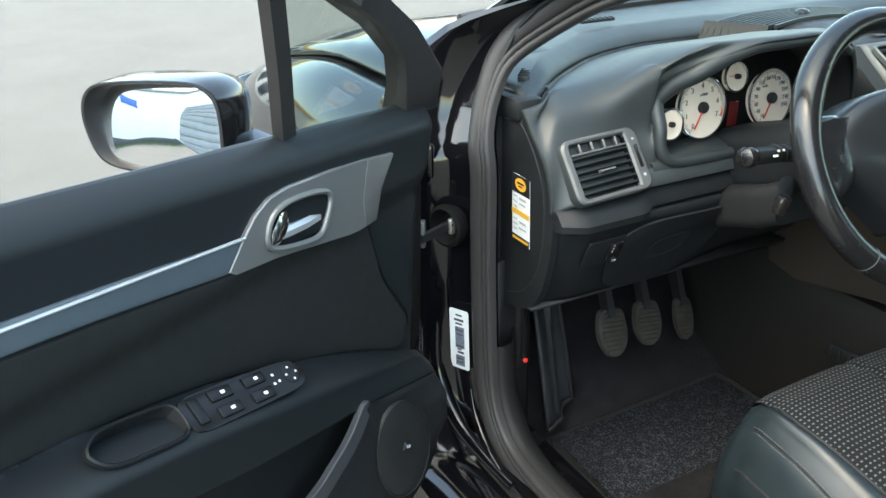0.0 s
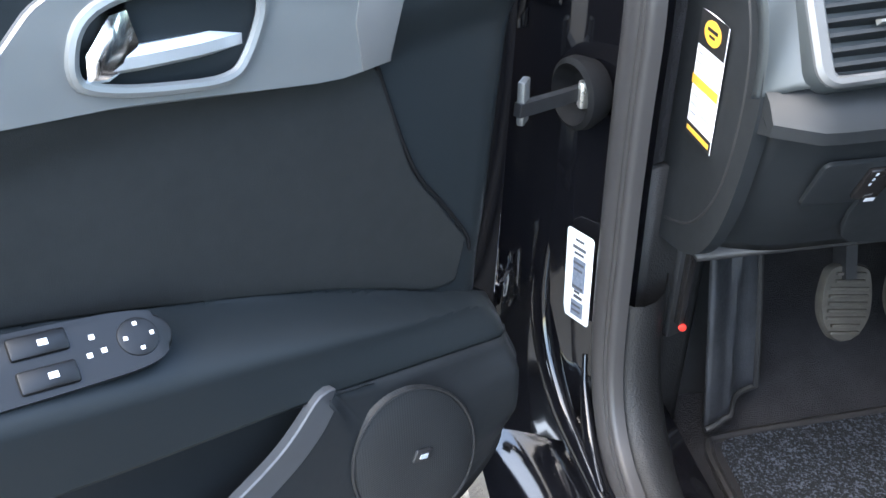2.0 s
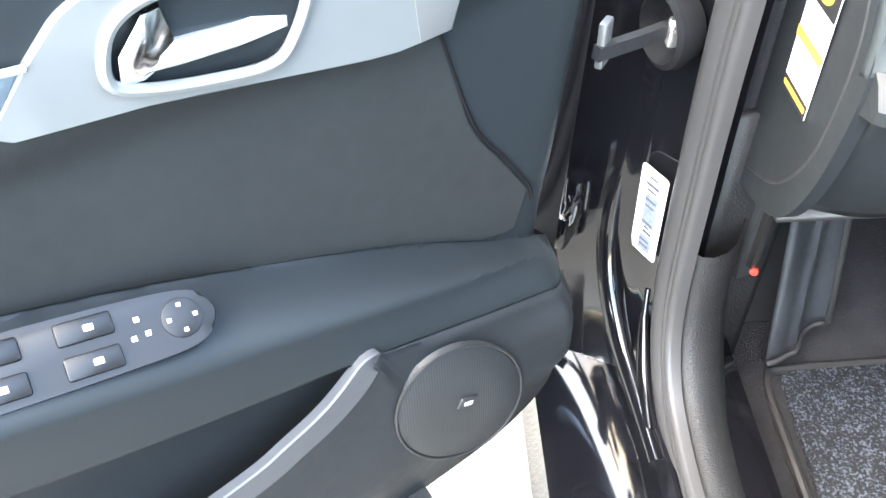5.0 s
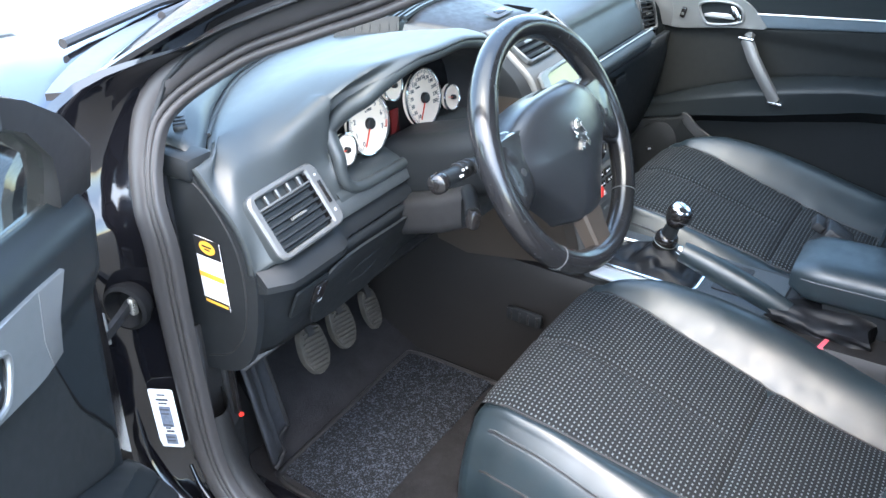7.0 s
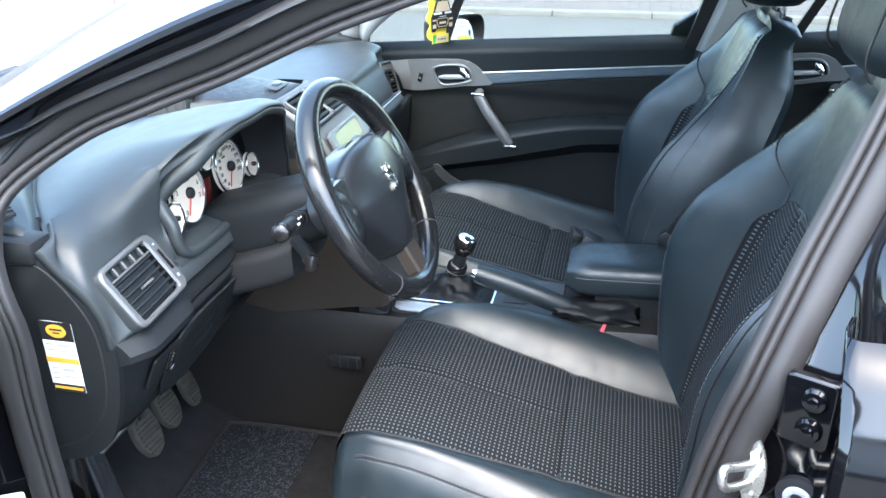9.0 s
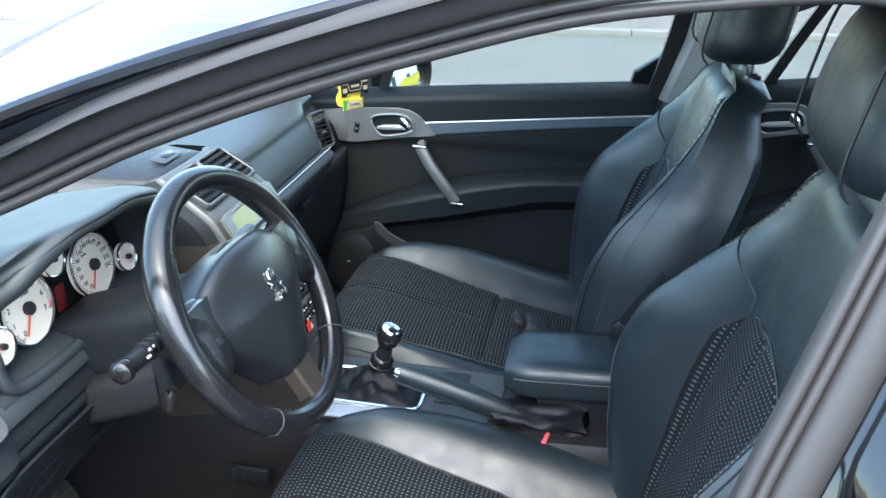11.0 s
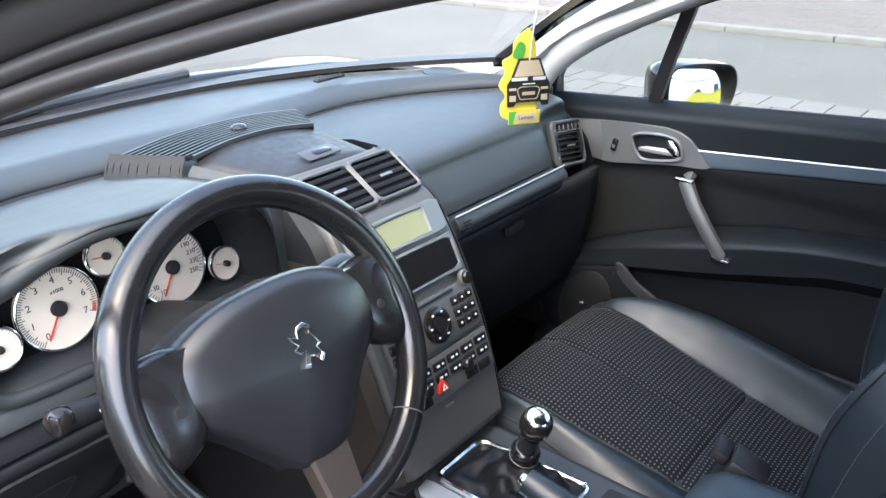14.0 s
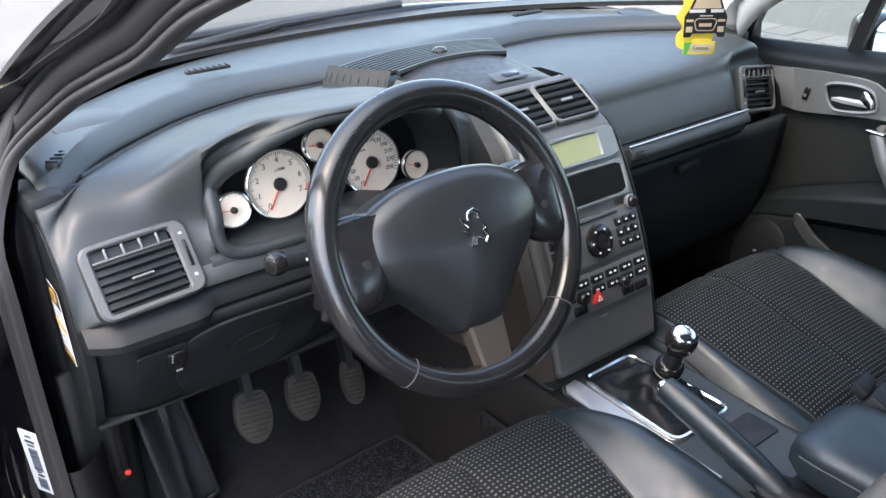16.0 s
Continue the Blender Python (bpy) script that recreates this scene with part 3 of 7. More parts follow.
part("wing_flange", sweep(spline([(-.862, .532, .80), (-.866, .528, .66), (-.868, .520, .52), (-.866, .500, .44), (-.862, .47, .405)], 30), [(-.006, -.004), (.006, -.004), (.005, .004), (-.005, .004)], up=(-.6, -.8, 0)), PAINT, body, "black painted wing flange")
sel = [i for i, p in enumerate(loop2) if p.y < .60 and p.x > -.36]
k0 = next(k for k in range(len(sel)) if (sel[k] - 1) % 140 not in sel)
sel = sel[k0:] + sel[:k0]
trim_rows = [[ringrow(d, dx)[i] for i in sel] for d, dx in ((-.020, .000), (-.026, -.006), (-.028, -.016), (-.022, -.030), (-.008, -.044), (.022, -.060), (.075, -.070))]
part("sill_trim", grid(trim_rows), GRAINTRIM, body, "grained black sill and pillar foot trim")

# sill, floor, bulkhead, tunnel


def sheet(name, rows, material, t=0.004, parent=body, label="", offset=0.0, bev=0.0):
    return solid(part(name, grid(rows), material, parent, label), t, offset, bev)


for s in (-1, 1):
    prof = [(-.875, .30), (-.88, .27), (-.82, .22), (-.70, .22), (-.66, .28), (-.655, .385), (-.685, .40), (-.735, .40), (-.772, .398), (-.780, .374), (-.850, .368), (-.872, .350)]
    part("sill", loft([[(s * -x, y, z) for x, z in prof] for y in (.47, .3, 0, -.4, -.9, -1.3)]), PAINT, body)
    if s < 0:
        continue
    trim = [(-.735, .40), (-.725, .418), (-.69, .424), (-.655, .41), (-.635, .36), (-.63, .27), (-.66, .27), (-.69, .38)]
    part("sill_trim", loft([[(s * -x, y, z) for x, z in trim] for y in (.40, .2, 0, -.4, -.9, -1.3)]), HARD, body)
floor_prof = [(-1.5, .42), (-1.0, .40), (-.95, .29), (-.3, .28), (.30, .28), (.48, .29), (.62, .36), (.78, .52), (.84, .75), (.86, .95)]
sheet("floor_carpet", [[(x, y, z) for x in (-.72, -.3, 0, .3, .72)] for y, z in floor_prof], CARPET, 0.02, label="black carpet floor and bulkhead")

sheet("footwell_side", [[(.700, y, z) for y in (.50, .65, .88)] for z in (.61, .75, .90)], CARPET, 0.01)
sheet("footwell_side", [[(.700, y, z) for y in (.37, .6, .88)] for z in (.27, .45, .61)], CARPET, 0.01)
sheet("footwell_side", [[(-.70, y, z) for y in (.46, .65, .88)] for z in (.27, .6, .93)], CARPET, 0.01)

# bonnet, wings and nose
NOSE = [(0.50, 0.0), (0.9, 0.0), (1.3, -0.055), (1.6, -0.125), (1.85, -0.225), (1.97, -0.33)]


def wing_x(y):
    return curve1([(.5, .885), (1.2, .885), (1.6, .84), (1.85, .72), (1.97, .60)], y)


def top_z(y, s):
    return 0.99 + curve1(NOSE, y) - 0.085 * abs(s) ** 2.6 - 0.02 * (1 - sstep(.5, 1.0, y)) * 0


def base_y(s):
    return 0.90 - 0.02 * abs(s) - 0.33 * abs(s) ** 2.6


rows = []
for i in range(15):
    f = i / 14
    r = []
    for j in range(25):
        s = -1 + j / 12
        y = base_y(s) + 0.03 + (1.97 - base_y(s) - 0.03) * f
        r.append((s * (wing_x(y) - 0.135), y, top_z(y, s * 0.86) + 0.012 * sstep(.55, .75, abs(s)) * (1 - sstep(.8, 1, abs(s)))))
    rows.append(r)
sheet("bonnet", rows, PAINT, 0.02, label="glossy black bonnet reflecting the sky")
for s in (-1, 1):
    rows = []
    for i in range(26):
        y = 0.56 + (1.97 - 0.56) * i / 25
        w = wing_x(y)
        t = top_z(y, 0.88)
        prof = [(w - .128, t - .006), (w - .085, t - .022), (w - .04, t - .07), (w - .008, t - .16), (w, t - .28), (w - .008, .55), (w - .02, .42), (w - .05, .26)]
        arch = 0.35 ** 2 - (y - 1.08) ** 2
        row = []
        for px, pz in spline([(a, 0, b) for a, b in prof], 14) and [(v.x, v.z) for v in spline([(a, 0, b) for a, b in prof], 14)]:
            if arch > 0:
                pz = max(pz, 0.31 + math.sqrt(arch))
            row.append((s * px, y, pz))
        rows.append(row)
    sheet("wing", rows, PAINT, 0.012, label="glossy black front wing")
rows = []
for i in range(11):
    z = 0.22 + 0.5 * i / 10
    rows.append([(0.70 * math.sin(a) * 1.12, 1.75 + 0.30 * math.cos(a) ** 0.8 - 0.05 * abs(z - .42) * 2, z) for a in [radians(-88 + 176 * k / 20) for k in range(21)]])
sheet("bumper", rows, PAINT, 0.02)
for s in (-1, 1):
    part("headlight", loft([[(s * x, y + dy, z + dz) for x, y, z in ((.38, 1.98, .58), (.62, 1.86, .62), (.74, 1.68, .70), (.66, 1.76, .70), (.42, 1.95, .64))] for dy, dz in ((0, 0), (-.06, -.005))]), GLASS, body)

# windscreen, roof, rear
WS = 21


def ws_pt(s, t):
    side = 1 - sstep(-.6, .6, s)
    b = Vector((0.70 * s, base_y(s) + 0.08 * s * s * side, 0.985 + 0.015 * abs(s) ** 2))
    h = Vector((0.56 * s, head_y(s), 1.405 - 0.055 * s * s))
    p = b.lerp(h, t)
    p.z += (0.035 + .012 * side * s * s) * math.sin(math.pi * t)
    return p


def head_y(s):
    """Where the roof begins above the windscreen."""
    return 0.02 - 0.12 * s * s - (.03 + .10 * s * s) * (1 - sstep(-.6, .6, s))


part("windscreen", grid([[ws_pt(-1 + 2 * j / 20, i / 12) for j in range(WS)] for i in range(13)]), GLASS, body, "clear laminated windscreen")
part("windscreen_band", sweep([ws_pt(-1 + 2 * j / 40, 0.0) + Vector((0, 0, .004)) for j in range(41)], [(-.03, -.006), (.02, -.006), (.02, .004), (-.03, .004)], up=(0, 0, 1)), RUBBER, body)
up_i = sorted((i for i, p in enumerate(loop2) if p.y > 1.02 and -.36 < p.x < .46), key=lambda i: -loop2[i].x)
edge_in = ringrow(.030, .001)
skin_b = spline([edge_in[i] for i in up_i], 33)
skin_a = [ws_pt(-1, .02 + .98 * k / 32) + Vector((-.004, .004, .006)) for k in range(33)]
skin = [[a_.lerp(b_, f) + Vector((-.55, .12, .6)) * (.013 * math.sin(math.pi * f) ** .8) for a_, b_ in zip(skin_a, skin_b)] for f in [k / 10 for k in range(11)]]
part("pillar_skin", grid(skin), PAINT, body, "glossy black A-pillar skin")
for sd_ in (-1, 1):
    part("pillar_moulding", sweep([ws_pt(sd_, t / 20) + Vector((sd_ * .012, 0, .004)) for t in range(21)], [(a_ * (.3 if sd_ < 0 else 1), b_ * (.4 if sd_ < 0 else 1)) for a_, b_ in ((-.034, -.030), (.030, -.020), (.028, -.004), (.012, .006), (-.012, .006), (-.030, -.006))], up=(0, 0, 1)), PAINT, body, "glossy black A-pillar skin")
    part("wiper_arm", tube([(sd_ * .1 - .45, .86, 1.0), (sd_ * .1 - .2, .93, 1.005), (sd_ * .1 + .1, .95, 1.004)], 0.009), RUBBER, body)


def roof_z(s, y):
    return 1.405 + 0.035 * sstep(0.1, -0.6, y) * 1.0 - 0.055 * max(0, (-y - 1.0)) ** 1.5 - 0.05 * s * s


def roof_pts(zoff, wk):
    rows = []
    for i in range(17):
        f = i / 16
        r = []
        for j in range(17):
            s = -1 + j / 8
            y0 = head_y(s)
            y = y0 + (-1.35 - y0) * f
            r.append((s * wk, y, roof_z(s, y) + zoff))
        rows.append(r)
    return rows


sheet("roof", roof_pts(0.0, 0.60), PAINT, 0.012, label="glossy black roof")
sheet("headliner", roof_pts(-0.045, 0.575), ROOFCLOTH, 0.008, label="light grey cloth headliner")
rear_pts = [(-1.35, 1.345, .58), (-1.55, 1.27, .60), (-1.8, 1.12, .63), (-2.0, 1.0, .66)]
part("rear_window", grid([[(s * w, y - .06 * (1 - s * s), z + .03 * (1 - s * s)) for s in [k / 5 - 1 for k in range(11)]] for y, z, w in rear_pts]), GLASS, body)
boot = [(-1.98, 1.0, .68), (-2.25, .99, .66), (-2.42, .95, .62), (-2.48, .80, .62), (-2.5, .45, .66), (-2.42, .28, .66)]
sheet("boot_lid", [[(s * w, y, z - .03 * s * s) for s in [k / 5 - 1 for k in range(11)]] for y, z, w in boot], PAINT, 0.015)
for s in (-1, 1):
    # rear quarter: side skin behind the rear doors
    rows = []
    for i in range(16):
        y = -1.28 - 1.16 * i / 15
        w = curve1([(-2.45, .66), (-2.2, .80), (-1.8, .875), (-1.2, .885)], y)
        arch = 0.35 ** 2 - (y + 1.62) ** 2
        row = []
        for v in spline([(w - .2, 0, 1.0), (w - .12, 0, .99), (w - .03, 0, .90), (w, 0, .72), (w - .01, 0, .5), (w - .05, 0, .26)], 12):
            z = max(v.z, 0.31 + math.sqrt(arch)) if arch > 0 else v.z
            row.append((s * v.x, y, z))
        rows.append(row)
    sheet("rear_quarter", rows, PAINT, 0.012)
    sheet("rear_pillar", [[(s * .60, -1.2, 1.36), (s * .59, -1.35, 1.33), (s * .60, -1.55, 1.25)], [(s * .66, -1.3, 1.18), (s * .66, -1.5, 1.17), (s * .63, -1.75, 1.12)], [(s * .76, -1.4, .98), (s * .75, -1.7, .98), (s * .70, -2.0, .98)]], PAINT, 0.02)
sheet("parcel_shelf", [[(x, y, 1.0) for x in (-.62, 0, .62)] for y in (-1.45, -2.0)], CARPET, 0.02)
sheet("boot_wall", [[(x, -1.5, z) for x in (-.7, 0, .7)] for z in (.42, 1.0)], CARPET, 0.02)

# wheels
for wy in (1.08, -1.62):
    for s in (-1, 1):
        wheel = part("wheel", lathe([(.10, -.06), (.30, -.10), (.318, -.08), (.322, 0), (.318, .08), (.30, .10), (.22, .095), (.215, .05), (.10, .04)], (s * .775, wy, .322), (1, 0, 0), 40), TYRE, body, "black rubber tyre")
        part("rim", lathe([(.03, .0), (.05, .09), (.20, .07), (.215, .095), (.22, .09), (.20, .02)], (s * .775, wy, .322), (s, 0, 0), 40), ALU, wheel, "alloy rim")

# pillar trims inside
for s in (-1, 1):
    a = [ws_pt(s, t / 12) + Vector((-s * .02, -.005, -.03)) for t in range(13)]
    b = [Vector((s * (-SX(z) - .035), y, z)) for y, z in [(v.x, v.y) for v in spline([(.42, .95, 0), (.41, 1.02, 0), (.33, 1.085, 0), (.2, 1.14, 0), (.04, 1.205, 0), (-.1, 1.26, 0), (-.25, 1.30, 0)], 13)]]
    if s < 0:
        b = [p + Vector((-.03, .03, .035)) for p in b]
        a = [p + Vector((0, .02, .01)) for p in a]
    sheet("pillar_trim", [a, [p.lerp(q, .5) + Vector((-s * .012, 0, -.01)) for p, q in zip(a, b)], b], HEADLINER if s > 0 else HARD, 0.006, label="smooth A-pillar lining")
    if s > 0:
        c = [Vector((-SX(z) - .052, y, z)) for y, z in [(v.x, v.y) for v in spline([(.402, .955, 0), (.372, .992, 0), (.315, 1.038, 0), (.225, 1.090, 0), (.10, 1.148, 0), (-.05, 1.212, 0), (-.2, 1.262, 0)], 13)]]
        sheet("pillar_trim", [[p + Vector((-.004, 0, 0)) for p in b], [p.lerp(q, .5) + Vector((-.010, 0, 0)) for p, q in zip(b, c)], c], HEADLINER, 0.005, label="smooth A-pillar lining")
    bp = [(-.445, .42), (-.47, .7), (-.50, .96), (-.54, 1.1), (-.58, 1.33)]
    rows = []
    for y, z in bp:
        x = -SX(z) - .03
        if s < 0:
            y -= .045
        rows.append([(s * (x + .02), y + .045, z), (s * (x - .012), y + .03, z), (s * (x - .02), y - .05, z), (s * (x + .02), y - .10, z)])
    sheet("centre_pillar_trim", rows[:3], HARD, 0.006)
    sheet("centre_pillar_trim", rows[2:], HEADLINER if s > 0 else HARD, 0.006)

# passenger side opening: frame and seal towards the windows
jamb(1, "door_frame", "glossy black painted door frame")


# ---------------------------------------------------------------- doors
# A door is drawn in its own metres: u from hinge to latch, w towards the cabin, z up.
L1 = [(.44, .57), (.553, .627), (.725, .714), (.894, .778), (1.04, .815), (1.15, .832), (1.6, .86)]
LC = [(.44, .585), (.567, .637), (.755, .708), (.903, .754), (1.053, .795), (1.2, .818), (1.6, .845)]
L2 = [(.44, .56), (.56, .607), (.725, .660), (.915, .706), (1.07, .748), (1.2, .775), (1.6, .80)]
FRONT = [(.40, .56), (.45, .545), (.51, .538), (.56, .538), (.66, .531), (.706, .523), (.856, .502), (.948, .478), (.99, .462), (1.1, .45)]

L1, LC, L2, FRONT = ([(v.x, v.y) for v in spline([(*p, 0) for p in tab], 48)] for tab in (L1, LC, L2, FRONT))
DEPTH = [(v.x, v.y) for v in spline([(*p, 0) for p in ((.48, .000), (.53, .004), (.57, .012), (.62, .023), (.69, .034), (.78, .043), (.92, .050), (1.2, .052), (1.6, .052))], 40)]


def belt_z(u):
    return .976 + .095 * (u - .466)


def door_w(u, z):
    """How far the lining stands into the cabin."""
    l1, lc, l2 = lin1(L1, u), lin1(LC, u), lin1(L2, u)
    wc = lin1(DEPTH, u)
    if z >= l1:
        top = belt_z(u) - z
        w = -0.010 + 0.012 * sstep(.86, .90, z)
        edge = min(1, max(0, (0.035 - top) / 0.035))
        return w - 0.032 * edge ** 2
    if z >= lc:
        f = (z - lc) / max(l1 - lc, 1e-4)
        return wc * (1 - max(0.0, f) ** 2.6) - 0.010 * f
    f = (z - l2) / max(lc - l2, 1e-4)
    return wc - (wc - .046) * sstep(1, 0, f) * 0.6


def make_door(P, name, label, driver=False, rear=False, umax=1.5):
    """P: the matrix from the door's own metres to the world."""
    door = thing(name, label, "car door")

    IN = P.to_3x3() @ Vector((0, 1, 0))

    def lp(nm, bm, material, lab="", parent=door, smooth=True):
        bmesh.ops.transform(bm, matrix=P, verts=bm.verts)
        return part(nm, bm, material, parent, lab, smooth)

    def on(pts, off=0.0):
        return [[Vector((u, door_w(u, z) + off, z)) for u, z in r] for r in pts]
    side = 1 if P.to_3x3().determinant() > 0 else -1
    # steel shell
    bot = [(.575, .425), (.61, .400), (.673, .385), (.80, .375), (umax, .368)]
    out = [(.50, .975), (.505, .86), (.515, .70), (.520, .56), (.535, .50)] + bot + [(umax + .02, .6), (umax, belt_z(umax) - .01)]
    M = Matrix(((1, 0, 0, 0), (0, 0, 1, -.125), (0, 1, 0, 0), (0, 0, 0, 1)))
    bm = plate(out, .110, M, .006)
    for v in bm.verts:
        if v.co.z > .9:
            v.co.y, v.co.z = max(v.co.y, -.062), v.co.z - .012
    lp("door_shell", bm, PAINT, "glossy black steel door edge")
    rows = []
    for i in range(9):
        f = i / 8
        rows.append([Vector((u, -.125 - .045 * math.sin(math.pi * (.15 + .8 * f)) + .085 * sstep(.55, 1.0, f), .375 + (belt_z(u) - .022 - .375) * f)) for u in [.50 + (umax + .02 - .50) * k / 10 for k in range(11)]])
    solid(lp("outer_skin", grid(rows), PAINT, "glossy black outer door skin"), .004, 0)
    # lining
    rows = []
    for i in range(140):
        v = i / 139
        r = []
        for j in range(84):
            s = j / 83
            u = .5 + (umax - .5) * s
            for _ in range(3):
                z = lin1(L2, u) + (belt_z(u) - lin1(L2, u)) * v
                u0 = lin1(FRONT, z)
                u = u0 + (umax - u0) * s
            w = door_w(u, z)
            w -= 0.022 * (1 - sstep(0, .018, u - u0))
            r.append(Vector((u, w, z)))
        rows.append(r)
    solid(lp("lining", grid(rows), DOORSOFT, "soft black moulded door lining"), .010, -1, 0, IN)
    # front edge of the lining, lower board with speaker, pocket
    low = [(.545, .515), (.562, .468), (.608, .436), (.673, .421), (.78, .412), (1.0, .405), (umax, .40)]
    top = [(.533, .594), (.56, .6065), (.64, .633), (.724, .6595), (.739, .668), (.768, .640), (.808, .618), (.87, .598), (1.05, .578), (umax, .565)]
    if rear:
        top = [(u, lin1(L2, u) - .0015) for u in [.533, .56, .60, .64, .68, .724, .76, .80, .87, .95, 1.05, 1.2, umax]]
    B, T = spline([(*p, 0) for p in low], 60), spline([(*p, 0) for p in top], 60)
    rows = []
    for i in range(16):
        f = i / 15
        r = []
        for b, t in zip(B, T):
            u, z = b.x + (t.x - b.x) * f, b.y + (t.y - b.y) * f
            edge = door_w(u, lin1(L2, u)) + .001 if t.x < .74 or rear else .049
            w = .032 + (.050 - .032) * sstep(0, .45, f) + (edge - .050) * sstep(.72, 1, f)
            w -= .02 * (1 - sstep(0, .02, u - .535))
            r.append(Vector((u, w, z)))
        rows.append(r)
    solid(lp("lower_board", grid(rows), HARD, "grained black lower door board"), .010, -1, 0, IN)
    strip = [Vector((.740, .0475, .6625))] + [Vector((t.x, .049, t.y)) for t in T if t.x > .742]
    strip = spline([tuple(p) for p in strip[:1] + strip[1::3]], 40)
    if rear:
        strip = strip[:16]
    lp("pocket_lip", sweep(strip, [(-.012, -.007), (.012, -.007), (.0122, .0), (.0112, .0012), (-.0112, .0012), (-.0122, .0)], up=(0, 1, 0), scale=lambda t: .80 + .20 * sstep(0, .2, t)), HARD if rear else POCKETGREY, "grey door pocket lip")
    rows = [[Vector((u, w, z0 + (lin1(L2, u) - z0) * f)) for u in [.70 + (umax - .70) * k / 20 for k in range(21)]] for f, w, z0 in ((0, .045, .42), (.02, .006, .42), (.5, .002, .42), (.9, .006, .42), (1.0, .045, .42))]
    lp("door_pocket", grid(rows), HARD, "dark door pocket")
    # cloth insert
    fb = [(.574, .652), (.602, .656), (.650, .681), (.725, .716), (.894, .780), (1.04, .817), (1.2, .840), (umax - .02, .853)]
    ft = [(.562, .690), (.590, .733), (.618, .778), (.645, .862), (.69, .866), (.82, .891), (.895, .900), (1.12, .930), (umax - .02, .965)]
    B, T = spline([(*p, 0) for p in fb], 60), spline([(*p, 0) for p in ft], 60)
    pts = [[(b.x + (t.x - b.x) * i / 14, b.y + (t.y - b.y) * i / 14) for b, t in zip(B, T)] for i in range(15)]
    solid(lp("cloth_insert", grid(on(pts, .0018)), DOORCLOTH, "dark grey cloth insert"), .006, -1, .002, IN)
    seamline = [Vector((u, door_w(u, z) + .0012, z)) for u, z in [(v.x, v.y) for v in spline([(.660, .935, 0), (.648, .90, 0), (.643, .865, 0), (.616, .778, 0), (.587, .733, 0), (.563, .695, 0), (.558, .676, 0)], 80)]]
    lp("insert_groove", tube(seamline, .0016, 6), PITCH)
    # weave strip with its bright line, handle escutcheon
    pts = coons([(.892, .902), (1.12, .934), (umax - .01, .968)], [(.868, .930), (1.117, .960), (umax - .01, .994)], 40, 5)
    solid(lp("weave_strip", grid(on(pts, .004)), WEAVE, "blue-grey woven trim strip"), .006, -1, .0015, IN)
    lp("bright_line", tube([Vector((u, door_w(u, z) + .005, z)) for u, z in [(.866 + (umax - .876) * k / 30, 0.931 + (.992 - .931) * k / 30) for k in range(31)]], .0019, 6), ALU, "thin bright trim line")
    escu = [(.897, .899), (.868, .930), (.848, .948), (.825, .959), (.797, .962), (.72, .957), (.655, .950), (.600, .942), (.612, .930), (.632, .905), (.643, .868), (.685, .867), (.755, .879), (.823, .891)]
    hole = [(v.x, v.y) for v in spline([(.836, .912, 0), (.828, .936, 0), (.806, .946, 0), (.77, .945, 0), (.738, .938, 0), (.729, .926, 0), (.742, .900, 0), (.757, .890, 0), (.79, .894, 0), (.822, .902, 0)], 40, True)]
    c = (.782, .918)
    K = 96
    M = Matrix(((1, 0, 0, 0), (0, 0, 1, .001), (0, 1, 0, 0), (0, 0, 0, 1)))
    ho = by_angle(hole, c, K)
    es = lp("escutcheon", ring(by_angle(escu, c, K), ho, .006, M), SATIN, "satin silver handle surround")
    rimp = [Vector((x, .008, z)) for x, z in ho]
    lp("rim", tube(rimp, .0035, 8, True), SATIN, "raised bright rim", es)
    cup = [[Vector((c[0] + (x - c[0]) * k, w, c[1] + (z - c[1]) * k)) for x, z in ho] for k, w in ((1.0, .006), (.96, -.012), (.80, -.026), (.3, -.030), (.02, -.0302))]
    lp("recess", loft(cup, False), GLOSSY, "gloss black handle recess", es)
    hd = lp("door_handle", sweep([Vector(p) for p in ((.742, -.004, .9075), (.770, .002, .910), (.800, .005, .913), (.824, .005, .9155))], [(-.006, -.004), (.006, -.004), (.007, .002), (.003, .006), (-.003, .006), (-.006, .002)], up=(0, 1, 0)), ALU, "chrome pull handle")
    lp("pivot", loft([[Vector((u * k + .818 * (1 - k), w, z * k + .918 * (1 - k))) for u, z in ((.832, .906), (.829, .922), (.812, .940), (.802, .941), (.799, .922), (.806, .911), (.820, .905))] for k, w in ((1, -.02), (1, .002), (.9, .008), (.5, .011))]), CHROME, "", hd)
    # shade at the escutcheon's front, laid on as a darker grey plate
    lp("shade_wedge", plate([(.655, .949), (.600, .941), (.632, .905), (.643, .869), (.665, .868), (.668, .90)], .0016, Matrix(((1, 0, 0, 0), (0, 0, 1, .0062), (0, 1, 0, 0), (0, 0, 0, 1))), .001), SATIN_DK, "", es)
    # window surround
    sail = [(.440, .956), (.456, 1.018), (.556, 1.090), (.635, 1.133), (.735, 1.182), (.755, 1.160), (.720, 1.146), (.628, 1.100), (.560, 1.052), (.538, 1.012), (.532, .962)]
    Mf = Matrix(((1, 0, 0, 0), (0, 0, 1, -.055), (0, 1, 0, 0), (0, 0, 0, 1)))
    bm = plate(sail, .036, Mf, .006)
    for v in bm.verts:
        v.co.y += .32 * (v.co.z - .97)
    lp("window_frame", bm, RUBBER, "black window frame")
